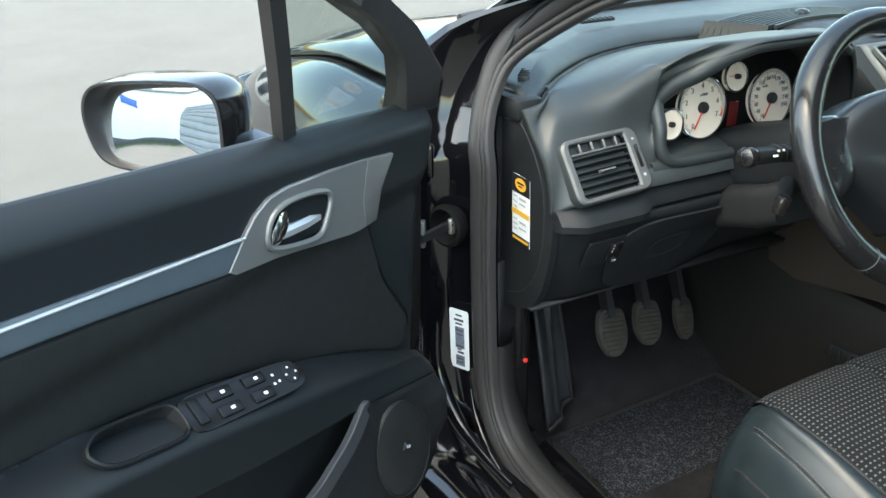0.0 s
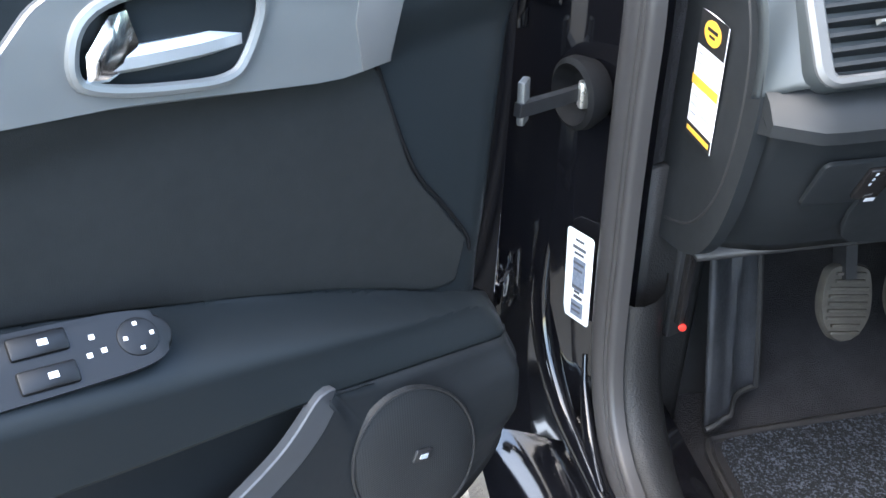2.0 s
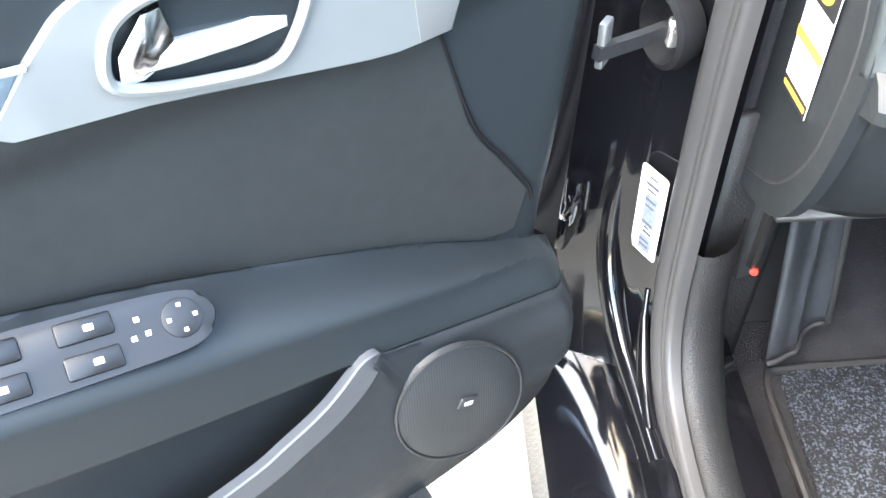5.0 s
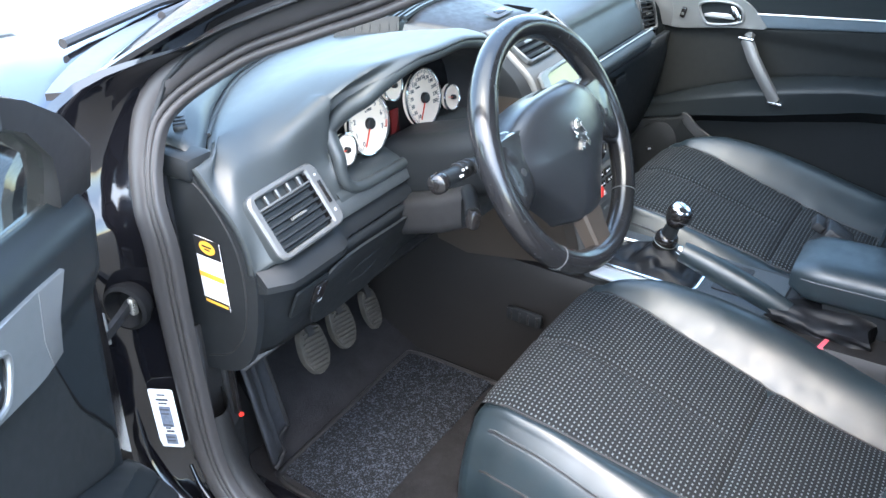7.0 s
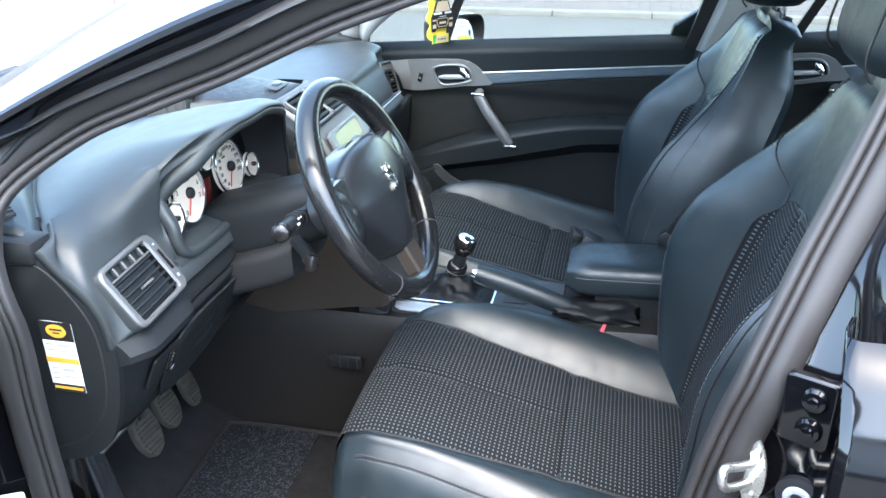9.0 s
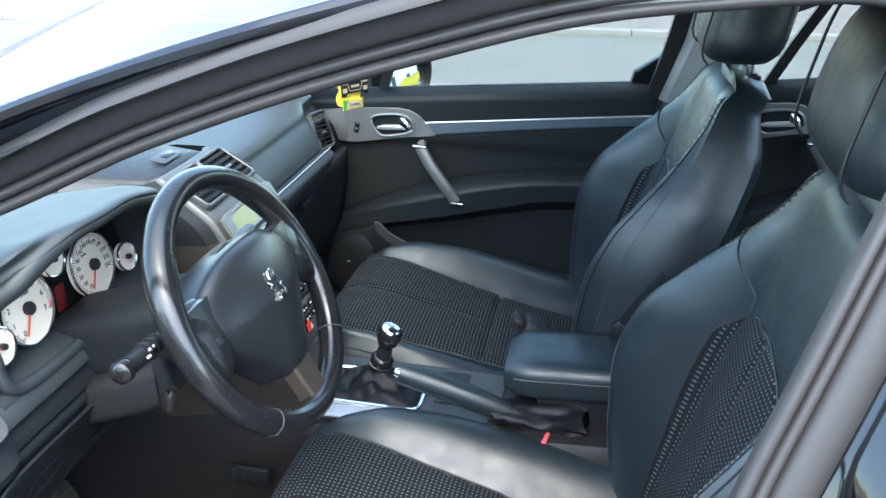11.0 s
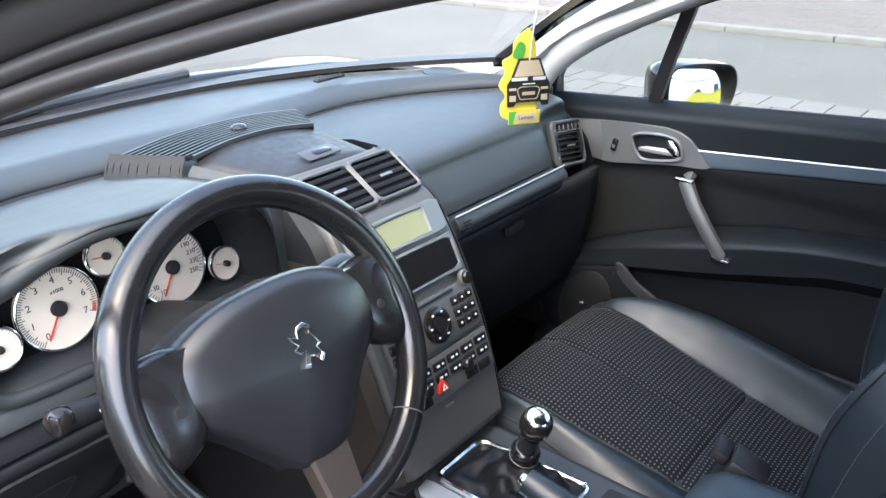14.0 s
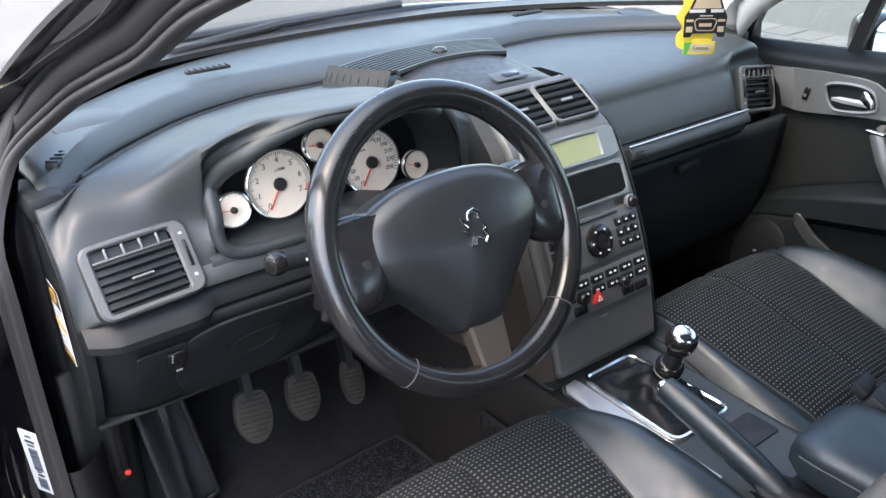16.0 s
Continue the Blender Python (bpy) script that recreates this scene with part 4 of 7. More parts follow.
    path = [Vector((u, .38 * (z - .97) - .035, z)) for u, z in [(v.x, v.y) for v in spline([(.70, 1.155, 0), (.82, 1.208, 0), (.95, 1.26, 0), (1.12, 1.31, 0), (1.27, 1.340, 0), (umax - .04, 1.350, 0), (umax + .02, 1.325, 0), (umax + .028, 1.25, 0), (umax + .0, 1.10, 0), (umax - .03, .99, 0)], 40)]]
    lp("window_frame", sweep(path, [(-.022, -.014), (.022, -.014), (.022, .010), (-.022, .014)], up=(0, 1, 0)), RUBBER)
    post = [Vector((u, .38 * (z - .97) - .04, z)) for u, z in ((.748, .985), (.790, 1.09), (.850, 1.225))]
    lp("division_post", sweep(post, [(-.0115, -.007), (.0115, -.007), (.0115, .007), (-.0115, .007)], up=(0, 1, 0)), RUBBER, "black quarter window post")
    lp("quarter_glass", loft([[Vector((u, .38 * (z - .97) - .04 + d, z)) for u, z in ((.528, .970), (.750, 1.0), (.848, 1.225), (.74, 1.160), (.625, 1.105), (.556, 1.055))] for d in (-.002, .002)]), GLASS, "clear quarter window", smooth=False)
    lp("belt_seal", sweep([Vector((.50 + (umax - .50) * k / 20, -.034, belt_z(.50 + (umax - .50) * k / 20) - .008)) for k in range(21)], [(-.010, -.006), (.008, -.006), (.004, .006), (-.005, .006)], up=(0, 0, 1)), RUBBER)
    if not driver:
        lp("side_glass", loft([[Vector((u, .38 * (z - .97) - .045 + d, z)) for u, z in ((.765, 1.0), (umax + .03, 1.05), (umax + .02, 1.31), (1.30, 1.335), (1.12, 1.30), (.862, 1.225))] for d in (-.002, .002)]), GLASS, "clear side window", smooth=False)
    if rear:
        grab(lp, -0.0)
        return door
    # speaker
    sc = (.670, .555)
    a = radians(-24)
    el = [(sc[0] + .055 * math.cos(t) * math.cos(a) - .085 * math.sin(t) * math.sin(a), sc[1] + .055 * math.cos(t) * math.sin(a) + .085 * math.sin(t) * math.cos(a)) for t in [2 * math.pi * k / 48 for k in range(48)]]
    sp = lp("speaker_grille", loft([[Vector((sc[0] + (x - sc[0]) * k, w, sc[1] + (z - sc[1]) * k)) for x, z in el] for k, w in ((1.0, .046), (.992, .0512), (.96, .0525), (.5, .0535), (.05, .0538))]), MESHGRILLE, "fine black speaker mesh")
    lp("groove", tube([Vector((sc[0] + (x - sc[0]) * 1.01, .0520, sc[1] + (z - sc[1]) * 1.01)) for x, z in el], .0014, 6, True), DARK, "", sp)
    lp("badge", rbox((.667, .0548, .560), (.018, .003, .012), .002, Euler((0, radians(-25), 0)).to_matrix()), DARK, "small dark badge", sp)
    lp("badge_mark", rbox((.667, .0566, .560), (.008, .0008, .004), 0, Euler((0, radians(-25), 0)).to_matrix()), GREYPRINT, "", sp)
    # mirror
    o = Vector((.775, -.214, .990))
    nx = Vector((.97, .22, .05)).normalized()
    Mm = frame_m(o, Vector((.22, -.97, -.03)) if driver else Vector((.42, -.90, -.03)), (0, 0, 1))
    ol = [(v.x, v.y * .88) for v in spline([(-.092, -.052, 0), (-.098, .026, 0), (-.082, .056, 0), (-.04, .064, 0), (.05, .060, 0), (.083, .045, 0), (.094, .008, 0), (.083, -.042, 0), (.054, -.060, 0), (.0, -.063, 0), (-.075, -.062, 0)], 56, True)]
    back = -1 if (Mm.to_3x3() @ Vector((0, 0, 1))).dot(nx) > 0 else 1
    mir = lp("mirror_housing", loft([[Mm @ Vector((x * k, y * k, back * d)) for x, y in ol] for k, d in ((.86, .040), (.965, .030), (.985, .004), (1.0, -.001), (1.02, .014), (1.01, .05), (.84, .090), (.55, .108), (.25, .114))]), GLOSSY, "black door mirror housing")
    lp("bezel", loft([[Mm @ Vector((x * k, y * k, back * d)) for x, y in ol] for k, d in ((.86, .036), (.875, .014), (.915, .002), (.955, -.003), (.992, -.003), (.995, .004))], False), DARK, "matt black mirror bezel", mir)
    tip = .20 * back
    lp("mirror_glass", loft([[Mm @ Vector((x * k, y * k, back * (d + back * tip * y * k))) for x, y in ol] for k, d in ((.897, .024), (.897, .0174), (.78, .0163), (.62, .0150), (.45, .0140), (.28, .0134), (.12, .0131), (.03, .0130))]), MIRROR, "silvered convex mirror glass", mir)
    lp("mirror_arm", loft([[Vector((u, w, z + .010 * (w < -.1))) for u, z in ((.655, .930), (.728, .934), (.732, .952), (.715, .962), (.67, .960))] for w in (-.055, -.10, -.15)]), PAINT, "", mir)
    if driver:
        switch_panel(lp)
    else:
        grab(lp, 0.0)
        lp("window_switch", rbox((.692, .008, .906), (.012, .008, .026), .003, Euler((0, radians(12), 0)).to_matrix()), GLOSSY, "black window switch")
        lp("switch_mark", rbox((.692, .0125, .904), (.006, .001, .006), 0), SATIN)
    return door


def grab(lp, du):
    """Slanted pull bar with bright end caps."""
    a, b = Vector((.855, .035, .874)), Vector((.948, .048, .752))
    bar = lp("grab_bar", sweep([a + Vector((0, -.025, .004)), a + Vector((.004, .0, 0)), a.lerp(b, .3) + Vector((0, .006, 0)), a.lerp(b, .7) + Vector((0, .006, 0)), b, b + Vector((.004, -.02, -.004))], [(-.014, -.006), (.014, -.006), (.013, .004), (.005, .009), (-.005, .009), (-.013, .004)], up=(0, 1, 0)), SATIN_DK, "grey slanted grab bar")
    for p in (a, b):
        lp("end_cap", rbox(p + Vector((.002, -.002, .005 if p is a else -.005)), (.036, .022, .006), .002), CHROME, "chrome end cap", bar)


def switch_panel(lp):
    X = Vector((1, 0, .235)).normalized()
    Yd = Vector((0, -.72, .55))
    M = frame_m(Vector((.93, .0268, .7862)), X, Yd)
    if (M.to_3x3() @ Vector((0, 0, 1))).z < 0:
        M = M @ Matrix.Diagonal((1, 1, -1, 1))
    bx = [(-.106, 0), (-.100, -.014), (-.085, -.021), (-.05, -.023), (0, -.024), (.05, -.024), (.062, -.016), (.063, 0), (.062, .016), (.05, .022), (0, .0225), (-.05, .0215), (-.085, .019), (-.100, .013)]
    pl = lp("switch_panel", plate([(v.x, v.y * .86) for v in spline([(*p, 0) for p in bx], 56, True)], .004, M @ Matrix.Translation((0, 0, -.002)), .002), SWITCHBLACK, "gloss black switch panel")
    for x, y in ((-.035, .009), (-.035, -.010), (.012, .009), (.012, -.010)):
        lp("window_switch", rbox(M @ Vector((x, y, .003)), (.030, .013, .004), .0018, M.to_3x3()), SWITCHBLACK, "", pl)
        lp("switch_symbol", rbox(M @ Vector((x - .002, y, .0053)), (.0050, .0034, .0006), .0, M.to_3x3()), PAPER, "white switch symbol", pl)
    k = lp("mirror_knob", lathe([(.012, .001), (.0115, .0028), (.010, .0032), (.002, .0033)], M @ Vector((-.086, 0, 0)), M.to_3x3() @ Vector((0, 0, 1)), 20), SWITCHBLACK, "", pl)
    for a in range(4):
        lp("switch_symbol", rbox(M @ Vector((-.086 + .0075 * math.cos(a * 1.57), .0075 * math.sin(a * 1.57), .0035)), (.0022, .0022, .0006), 0, M.to_3x3()), PAPER, "", pl)
    for x, y in ((-.062, .006), (-.058, -.004), (-.066, -.003)):
        lp("switch_symbol", rbox(M @ Vector((x, y, .0024)), (.0028, .0028, .0006), 0, M.to_3x3()), PAPER, "", pl)
    lp("child_lock_switch", rbox(M @ Vector((.047, 0, .003)), (.013, .028, .004), .0018, M.to_3x3()), SWITCHBLACK, "lock switch", pl)
    cup = [(v.x, v.y) for v in spline([(.073, -.019, 0), (.066, -.010, 0), (.066, .010, 0), (.073, .019, 0), (.11, .021, 0), (.148, .019, 0), (.166, .008, 0), (.168, -.004, 0), (.150, -.018, 0), (.11, -.020, 0)], 40, True)]
    lp("pull_cup", ring(by_angle(cup, (.117, 0), 48), [(.117 + (x - .117) * .94, y * .84) for x, y in by_angle(cup, (.117, 0), 48)], .007, M, .002), HARD, "black pull cup rim")
    lp("pull_cup_well", loft([[M @ Vector((.117 + (x - .117) * .94 * k, y * .84 * k, d)) for x, y in by_angle(cup, (.117, 0), 48)] for k, d in ((1, .006), (.95, -.020), (.5, -.026), (.02, -.0262))], False), DARK)


m_, n_, l_, b_ = node_mat("speaker_mesh")
tc_, mp_, sx_, cx_ = n_.new("ShaderNodeTexCoord"), n_.new("ShaderNodeMapping"), n_.new("ShaderNodeSeparateXYZ"), n_.new("ShaderNodeCombineXYZ")
mp_.inputs["Rotation"].default_value = (0, 0, -math.atan2(.5291, .8486))
vo_ = n_.new("ShaderNodeTexVoronoi")
vo_.voronoi_dimensions = "2D"
vo_.inputs["Scale"].default_value, vo_.inputs["Randomness"].default_value = 430.0, 0.0
l_.new(tc_.outputs["Object"], mp_.inputs["Vector"]), l_.new(mp_.outputs["Vector"], sx_.inputs["Vector"])
l_.new(sx_.outputs["X"], cx_.inputs["X"]), l_.new(sx_.outputs["Z"], cx_.inputs["Y"]), l_.new(cx_.outputs["Vector"], vo_.inputs["Vector"])
l_.new(ramp(n_, l_, vo_.outputs["Distance"], [(0.25, (0.0120, 0.0130, 0.0140)), (0.45, (0.0175, 0.0190, 0.0205))]), b_.inputs["Base Color"])
b_.inputs["Roughness"].default_value = 0.5
bump(n_, l_, b_, vo_.outputs["Distance"], 0.35, 0.001)
MESHGRILLE = m_

U_, N_ = Vector((-.8486, -.5291, 0)), Vector((.5291, -.8486, 0))
P_DRIVER = Matrix(((U_.x, N_.x, 0, -.79 * N_.x), (U_.y, N_.y, 0, -.79 * N_.y), (0, 0, 1, 0), (0, 0, 0, 1)))
P_PASS = Matrix(((0, -1, 0, .715), (-1, 0, 0, .956), (-.035, 0, 1, -.022), (0, 0, 0, 1)))
P_REAR = Matrix(((0, -1, 0, .728), (-1, 0, 0, .06), (0, 0, 1, -.002), (0, 0, 0, 1)))
make_door(P_DRIVER, "driver_door", "open black driver's door with grey cloth lining", driver=True)
make_door(P_PASS, "passenger_door", "closed black passenger door with grab bar", umax=1.42)
make_door(P_REAR, "rear_door", "closed black rear door with cloth lining", rear=True, umax=1.30)
# rear door on the driver's side: its edge and skin beside the centre pillar
rd = thing("rear_door", "closed glossy black rear door beside pillar", "car door")
rows = []
for i in range(19):
    f = i / 18
    z = .30 + .71 * f
    x = -.880 - .018 * math.sin(math.pi * min(1, f * 1.1)) + .050 * sstep(.86, 1.0, f)
    y0 = -.472 - .018 * sstep(.5, 1.0, f)
    rows.append([(x + .045, y0 - .012, z), (x + .022, y0 - .002, z), (x + .006, y0, z), (x, y0 - .008, z)] + [(x, y0 - .008 - .80 * k / 8, z) for k in range(1, 9)])
solid(part("outer_skin", grid(rows), PAINT, rd, "glossy black outer door skin"), .004, 0)
fr = [Vector((SX(z) - .012 - .03 * sstep(1.2, 1.0, z), y, z)) for y, z in ((-.575, .995), (-.595, 1.08), (-.620, 1.18), (-.650, 1.28), (-.69, 1.335), (-.80, 1.34), (-1.05, 1.29), (-1.25, 1.20))]
part("window_frame", sweep(spline(fr, 40), [(-.024, -.010), (.020, -.010), (.020, .006), (-.024, .008)], up=(-1, 0, .2)), PAINT, rd, "gloss black window frame")
part("side_glass", grid([[Vector((SX(z) + .004 - .02 * sstep(1.2, 1.0, z), y + (k / 6) * dy_, z)) for k in range(7)] for y, z, dy_ in ((-.585, 1.0, -.67), (-.61, 1.12, -.63), (-.65, 1.26, -.48), (-.70, 1.33, -.18))]), GLASS, rd, "clear side window")


# ---------------------------------------------------------------- dashboard
dash = thing("dashboard", "dark soft-touch dashboard with silver centre stack", "dashboard")
GROOVE = [(0, .578), (.193, .612), (.30, .616), (.375, .600), (.45, .571), (.549, .506), (.60, .465), (.64, .430), (.675, .402), (.70, .388)]
PAD_END = [(.404, .952), (.398, .948), (.390, .939), (.378, .925), (.363, .910), (.347, .893), (.334, .873), (.326, .850), (.323, .822)]


def groove_y(x):
    return curve1(GROOVE, abs(x))


def dpart(name, bm, material, label="", smooth=True, parent=None):
    return part(name, bm, material, parent or dash, label, smooth)


# rear shelf towards the windscreen
rows = []
for i in range(10):
    f = i / 9
    r = []
    for k in range(61):
        x = -.685 + 1.37 * k / 60
        g = groove_y(x)
        b = max(base_y(x / .70) - .012, g + .035)
        y = g + .012 + (b - g - .012) * f
        z = .970 + .022 * sstep(0, .22, f) - .008 * f
        r.append((x, y, z - .02 * sstep(.60, .685, abs(x))))
    rows.append(r)
solid(dpart("rear_shelf", grid(rows), SOFT, "dark soft dashboard top"), .012, -1, 0, (0, -.3, 1))
# front pad and instrument hood in one skin
LIP = [(-.519, .868), (-.516, .905), (-.510, .940), (-.498, .967), (-.474, .994), (-.437, 1.016), (-.374, 1.033), (-.30, 1.034), (-.235, 1.021), (-.185, .995), (-.152, .955), (-.140, .90), (-.138, .862)]


def vent_plane(x, z):
    """y of the driver's or the passenger's vent face."""
    if x < 0:
        return .3275 + .02 * (x + .611) + .68 * (z - .876)
    return .338 + .04 * (x - .640) + .30 * (z - .866 + .14 * (x - .640))


def pad_pt(x, f):
    """The pad's skin from its rear groove (f 0) over the hood or the vents to its lower edge (f 1)."""
    g = groove_y(x)
    zl = curve1([(-.524, .862)] + LIP, x) if -.524 < x < -.138 else .862
    q = (zl - .862) / .175
    rear = [(g + .016, .958), (g, .964)]
    if x < -.05:
        m, r = sstep(-.620, -.440, x), 1 - sstep(-.25, -.07, x)
        wv = 1 - sstep(-.548, -.520, x)
        ly = .268 + .050 * (1 - sstep(-.56, -.33, x))
        hood = [(g * .66 + .122, .984), (g * .28 + .263, 1.009), (.350, 1.026), (.305, 1.0345)]
        flat = [(g * .66 + .122, .966), (g * .28 + .263, .964), (.343, .952), (.335, .930)]
        side = [(g * .66 + .142, .966), (.425, .965), (.400, .958), (vent_plane(x, .944) + .003, .944)]
        base = [(a[0] + (b[0] - a[0]) * r, a[1] + (b[1] - a[1]) * r) for a, b in zip(flat, hood)]
        low = rear + [(a[0] + (b[0] - a[0]) * m, a[1] + (b[1] - a[1]) * m) for a, b in zip(side, base)]
        zs = (zl + .004 + (1 - q) * .048, zl + (1 - q) * .020, zl - .007 * q - .025 * wv)
        for z, dy_, yr, k0, k1 in zip(zs, (.008, .0, .009), (.328, .322, .318), (-.575, -.560, -.556), (-.450, -.455, -.460)):
            ya = yr + (ly + dy_ - yr) * r
            yv = vent_plane(x, z) + .003
            low.append((yv + (ya - yv) * sstep(k0, k1, x), z))
    else:
        wv = sstep(.50, .570, x)
        low = rear + [(g * .66 + .122, .966), (g * .28 + .263, .964), (.335, .952), (.318, .926), (.306, .910), (.292, .882), (.286, .862 - .046 * wv)]
        for i in range(4, 9):
            y, z = low[i]
            k = wv * sstep(.985, .925, z)
            low[i] = (y + (vent_plane(x, z) + .003 - y) * k, z)
        if x < .10:
            k = sstep(.10, -.05, x)
            low = low[:4] + [(y + d * k, z) for (y, z), d in zip(low[4:], (.008, .017, .022, .030, .032))]
    e2, e3 = sstep(.655, .699, abs(x)) ** 1.5, sstep(.615, .701, abs(x)) ** 1.6
    pts = []
    for i, (a, b) in enumerate(zip(low, PAD_END)):
        e = e3 + (e2 - e3) * sstep(2, 6, i)
        pts.append((a[0] + (b[0] + (.018 if x > 0 else 0) - a[0]) * e, a[1] + (b[1] - a[1]) * e))
    n = len(pts) - 1
    t = f * n
    j = min(int(t), n - 1)
    a, b, c, d = pts[max(j - 1, 0)], pts[j], pts[j + 1], pts[min(j + 2, n)]
    u = t - j

    def cr(k):
        return .5 * (2 * b[k] + (c[k] - a[k]) * u + (2 * a[k] - 5 * b[k] + 4 * c[k] - d[k]) * u * u + (3 * b[k] - a[k] - 3 * c[k] + d[k]) * u ** 3)
    return Vector((x, cr(0), cr(1)))


PAD_X = [-.697, -.694, -.688, -.680, -.670, -.658, -.645, -.63, -.61, -.59, -.575, -.563, -.555, -.548, -.541, -.535, -.530, -.526, -.5235, -.521, -.519, -.5175, -.516, -.514, -.512, -.510, -.506, -.502, -.497, -.491, -.484]
PAD_X += [-.484 + .299 * k / 24 for k in range(1, 25)] + [-.176, -.167, -.159, -.153, -.148, -.1445, -.142, -.140, -.1388, -.137, -.133, -.125, -.115, -.10, -.08, -.05]
PAD_X += [-.05 + .585 * k / 24 for k in range(1, 25)] + [.54, .545, .55, .556, .565, .58, .60, .62, .64, .655, .667, .678, .686, .692, .697]
rows = []
for i in range(41):
    r = [pad_pt(x, i / 40) for x in PAD_X]
    a, b = r[0], r[-1]
    rows.append([a + Vector((-.0010, .012, -.006)), a + Vector((-.0015, .002, -.002))] + r + [b + Vector((.0015, .002, -.002)), b + Vector((.001, .012, -.006))])
solid(dpart("front_pad", grid(rows), SOFT, "dark soft dashboard pad and instrument hood"), .006, -1, 0, (0, -.6, .8))
part("groove", tube([Vector((x, groove_y(x) + .012, .962)) for x in [-.630 + 1.26 * k / 80 for k in range(81)]], .004, 6), DARK, dash)

# end caps at the doors
for s in (-1, 1):
    cap = [(v.x, v.y) for v in spline([(.475, .938, 0), (.417, .946, 0), (.382, .920, 0), (.347, .887, 0), (.327, .845, 0), (.323, .79, 0), (.338, .71, 0), (.37, .655, 0), (.43, .630, 0), (.50, .63, 0), (.53, .75, 0), (.52, .88, 0)], 60, True)]
    M = Matrix(((0, 0, s, s * .686), (1, 0, 0, 0), (0, 1, 0, 0), (0, 0, 0, 1)))
    if s < 0:
        M = Matrix(((0, 0, -1, -.686), (1, 0, 0, 0), (0, 1, 0, 0), (0, 0, 0, 1)))
    dpart("end_panel", plate(cap, .012, M, .005, 3), HARD, "dark grained dashboard end panel")
    arc = [Vector((s * .6975, y, z)) for y, z in [(v.x, v.y) for v in spline([(.452, .928, 0), (.412, .930, 0), (.377, .898, 0), (.350, .850, 0), (.344, .79, 0), (.355, .725, 0), (.39, .675, 0), (.44, .65, 0)], 40)]]
    dpart("panel_joint", tube(arc, .0016, 6), DARK)
    dpart("corner_block", rbox((s * .682, .450, .947), (.046, .085, .034), .009), HARD)

# driver's rail, knee panel, passenger rail and glovebox
for x0, x1 in ((-.695, -.125), (.15, .695)):
    prof = [(.300, .866), (.276, .856), (.264, .842), (.262, .830), (.270, .820), (.300, .812), (.34, .82), (.34, .86)]
    rings = []
    for k in range(41):
        x = x0 + (x1 - x0) * k / 40
        wv = 1 - sstep(-.560, -.535, x) if x < 0 else sstep(.50, .580, x)
        r = []
        for y, z in prof:
            z2 = min(z, .829)
            e2 = sstep(.655, .699, abs(x)) ** 1.5
            if x < 0:
                y, z = y + .042 * (y < .33), z - .021
                z2 = min(z, .836)
            r.append((x, y + (vent_plane(x, z2) + .003 + (y - (.304 if x < 0 else .262)) - y) * wv + (.022 if x < 0 else .006) * e2, z + (z2 - z) * wv))
        rings.append(r)
    dpart("padded_rail", loft(rings), HARD)
rows = []
for i in range(13):
    f = i / 12
    rows.append([(x, .302 + .070 * f - .008 * math.sin(f * math.pi) + .024 * sstep(-.62, -.70, x), .800 - (.152 - .02 * sstep(-.45, -.3, x)) * f) for x in [-.69 + (.69 - .15) * k / 30 for k in range(31)]])
solid(dpart("knee_panel", grid(rows), HARD, "dark plastic knee panel"), .012, -1, 0, (0, -1, .3))


def knee_m(x, z):
    """On the knee panel: x across, y up, z towards the driver."""
    f = (.800 - z) / .152
    return frame_m((x, .300 + .070 * f - .008 * math.sin(f * math.pi), z), (1, 0, 0), (0, -.40, .92))


lid = [(-.012, .052), (.13, .062), (.185, .052), (.17, -.01), (.135, -.058), (-.012, -.062)]
lidm = knee_m(-.565, .728)
bm = plate([(v.x, v.y) for v in spline([(*p, 0) for p in lid], 40, True)], .004, lidm, .002)
lidob = dpart("fuse_lid", bm, HARD, "dark storage lid")
cupo = [(v.x, v.y) for v in spline([(.045, -.012, 0), (.05, .018, 0), (.085, .026, 0), (.118, .022, 0), (.112, -.004, 0), (.08, -.018, 0)], 30, True)]
dpart("finger_cup", loft([[lidm @ Vector((.08 + (x - .08) * k, .004 + (y - .004) * k, d)) for x, y in cupo] for k, d in ((1.0, .0045), (.9, .0055), (.6, .002), (.1, .0))]), HARD, parent=lidob)
sp = dpart("light_switch_plate", plate(rrect(.068, .052, .006), .004, knee_m(-.612, .750), .002), HARD)
dpart("level_wheel", rbox(knee_m(-.597, .752) @ Vector((0, 0, .006)), (.024, .036, .006), .003, knee_m(-.597, .752).to_3x3()), GLOSSY, "black headlamp level wheel", parent=sp)
bars(sp, knee_m(-.603, .758) @ Matrix.Translation((0, 0, .0092)), [(0, .008, .002, .003), (0, .002, .002, .003), (0, -.004, .002, .003)], GREYPRINT, "switch_mark")
bars(sp, knee_m(-.594, .736) @ Matrix.Translation((0, 0, .0093)), [(0, 0, .008, .004)], GREYPRINT, "switch_mark")
rows = [[(x, .285 + .05 * f * f, .815 - .26 * f) for x in [.15 + .54 * k / 16 for k in range(17)]] for f in [i / 10 for i in range(11)]]
gb = solid(dpart("glovebox", grid(rows), HARD, "dark glovebox lid"), .014, -1, 0, (0, -1, .2))
dpart("latch", rbox((.37, .278, .785), (.055, .012, .018), .005), HARD, parent=gb)
rows = [[(x, y, z) for x in (-.69, -.4, -.15)] for y, z in ((.38, .645), (.50, .64), (.75, .68))]
solid(dpart("under_cover", grid(rows), DARK), .006)
rows = [[(x, y, z) for x in (.15, .4, .69)] for y, z in ((.335, .56), (.50, .55), (.75, .62))]
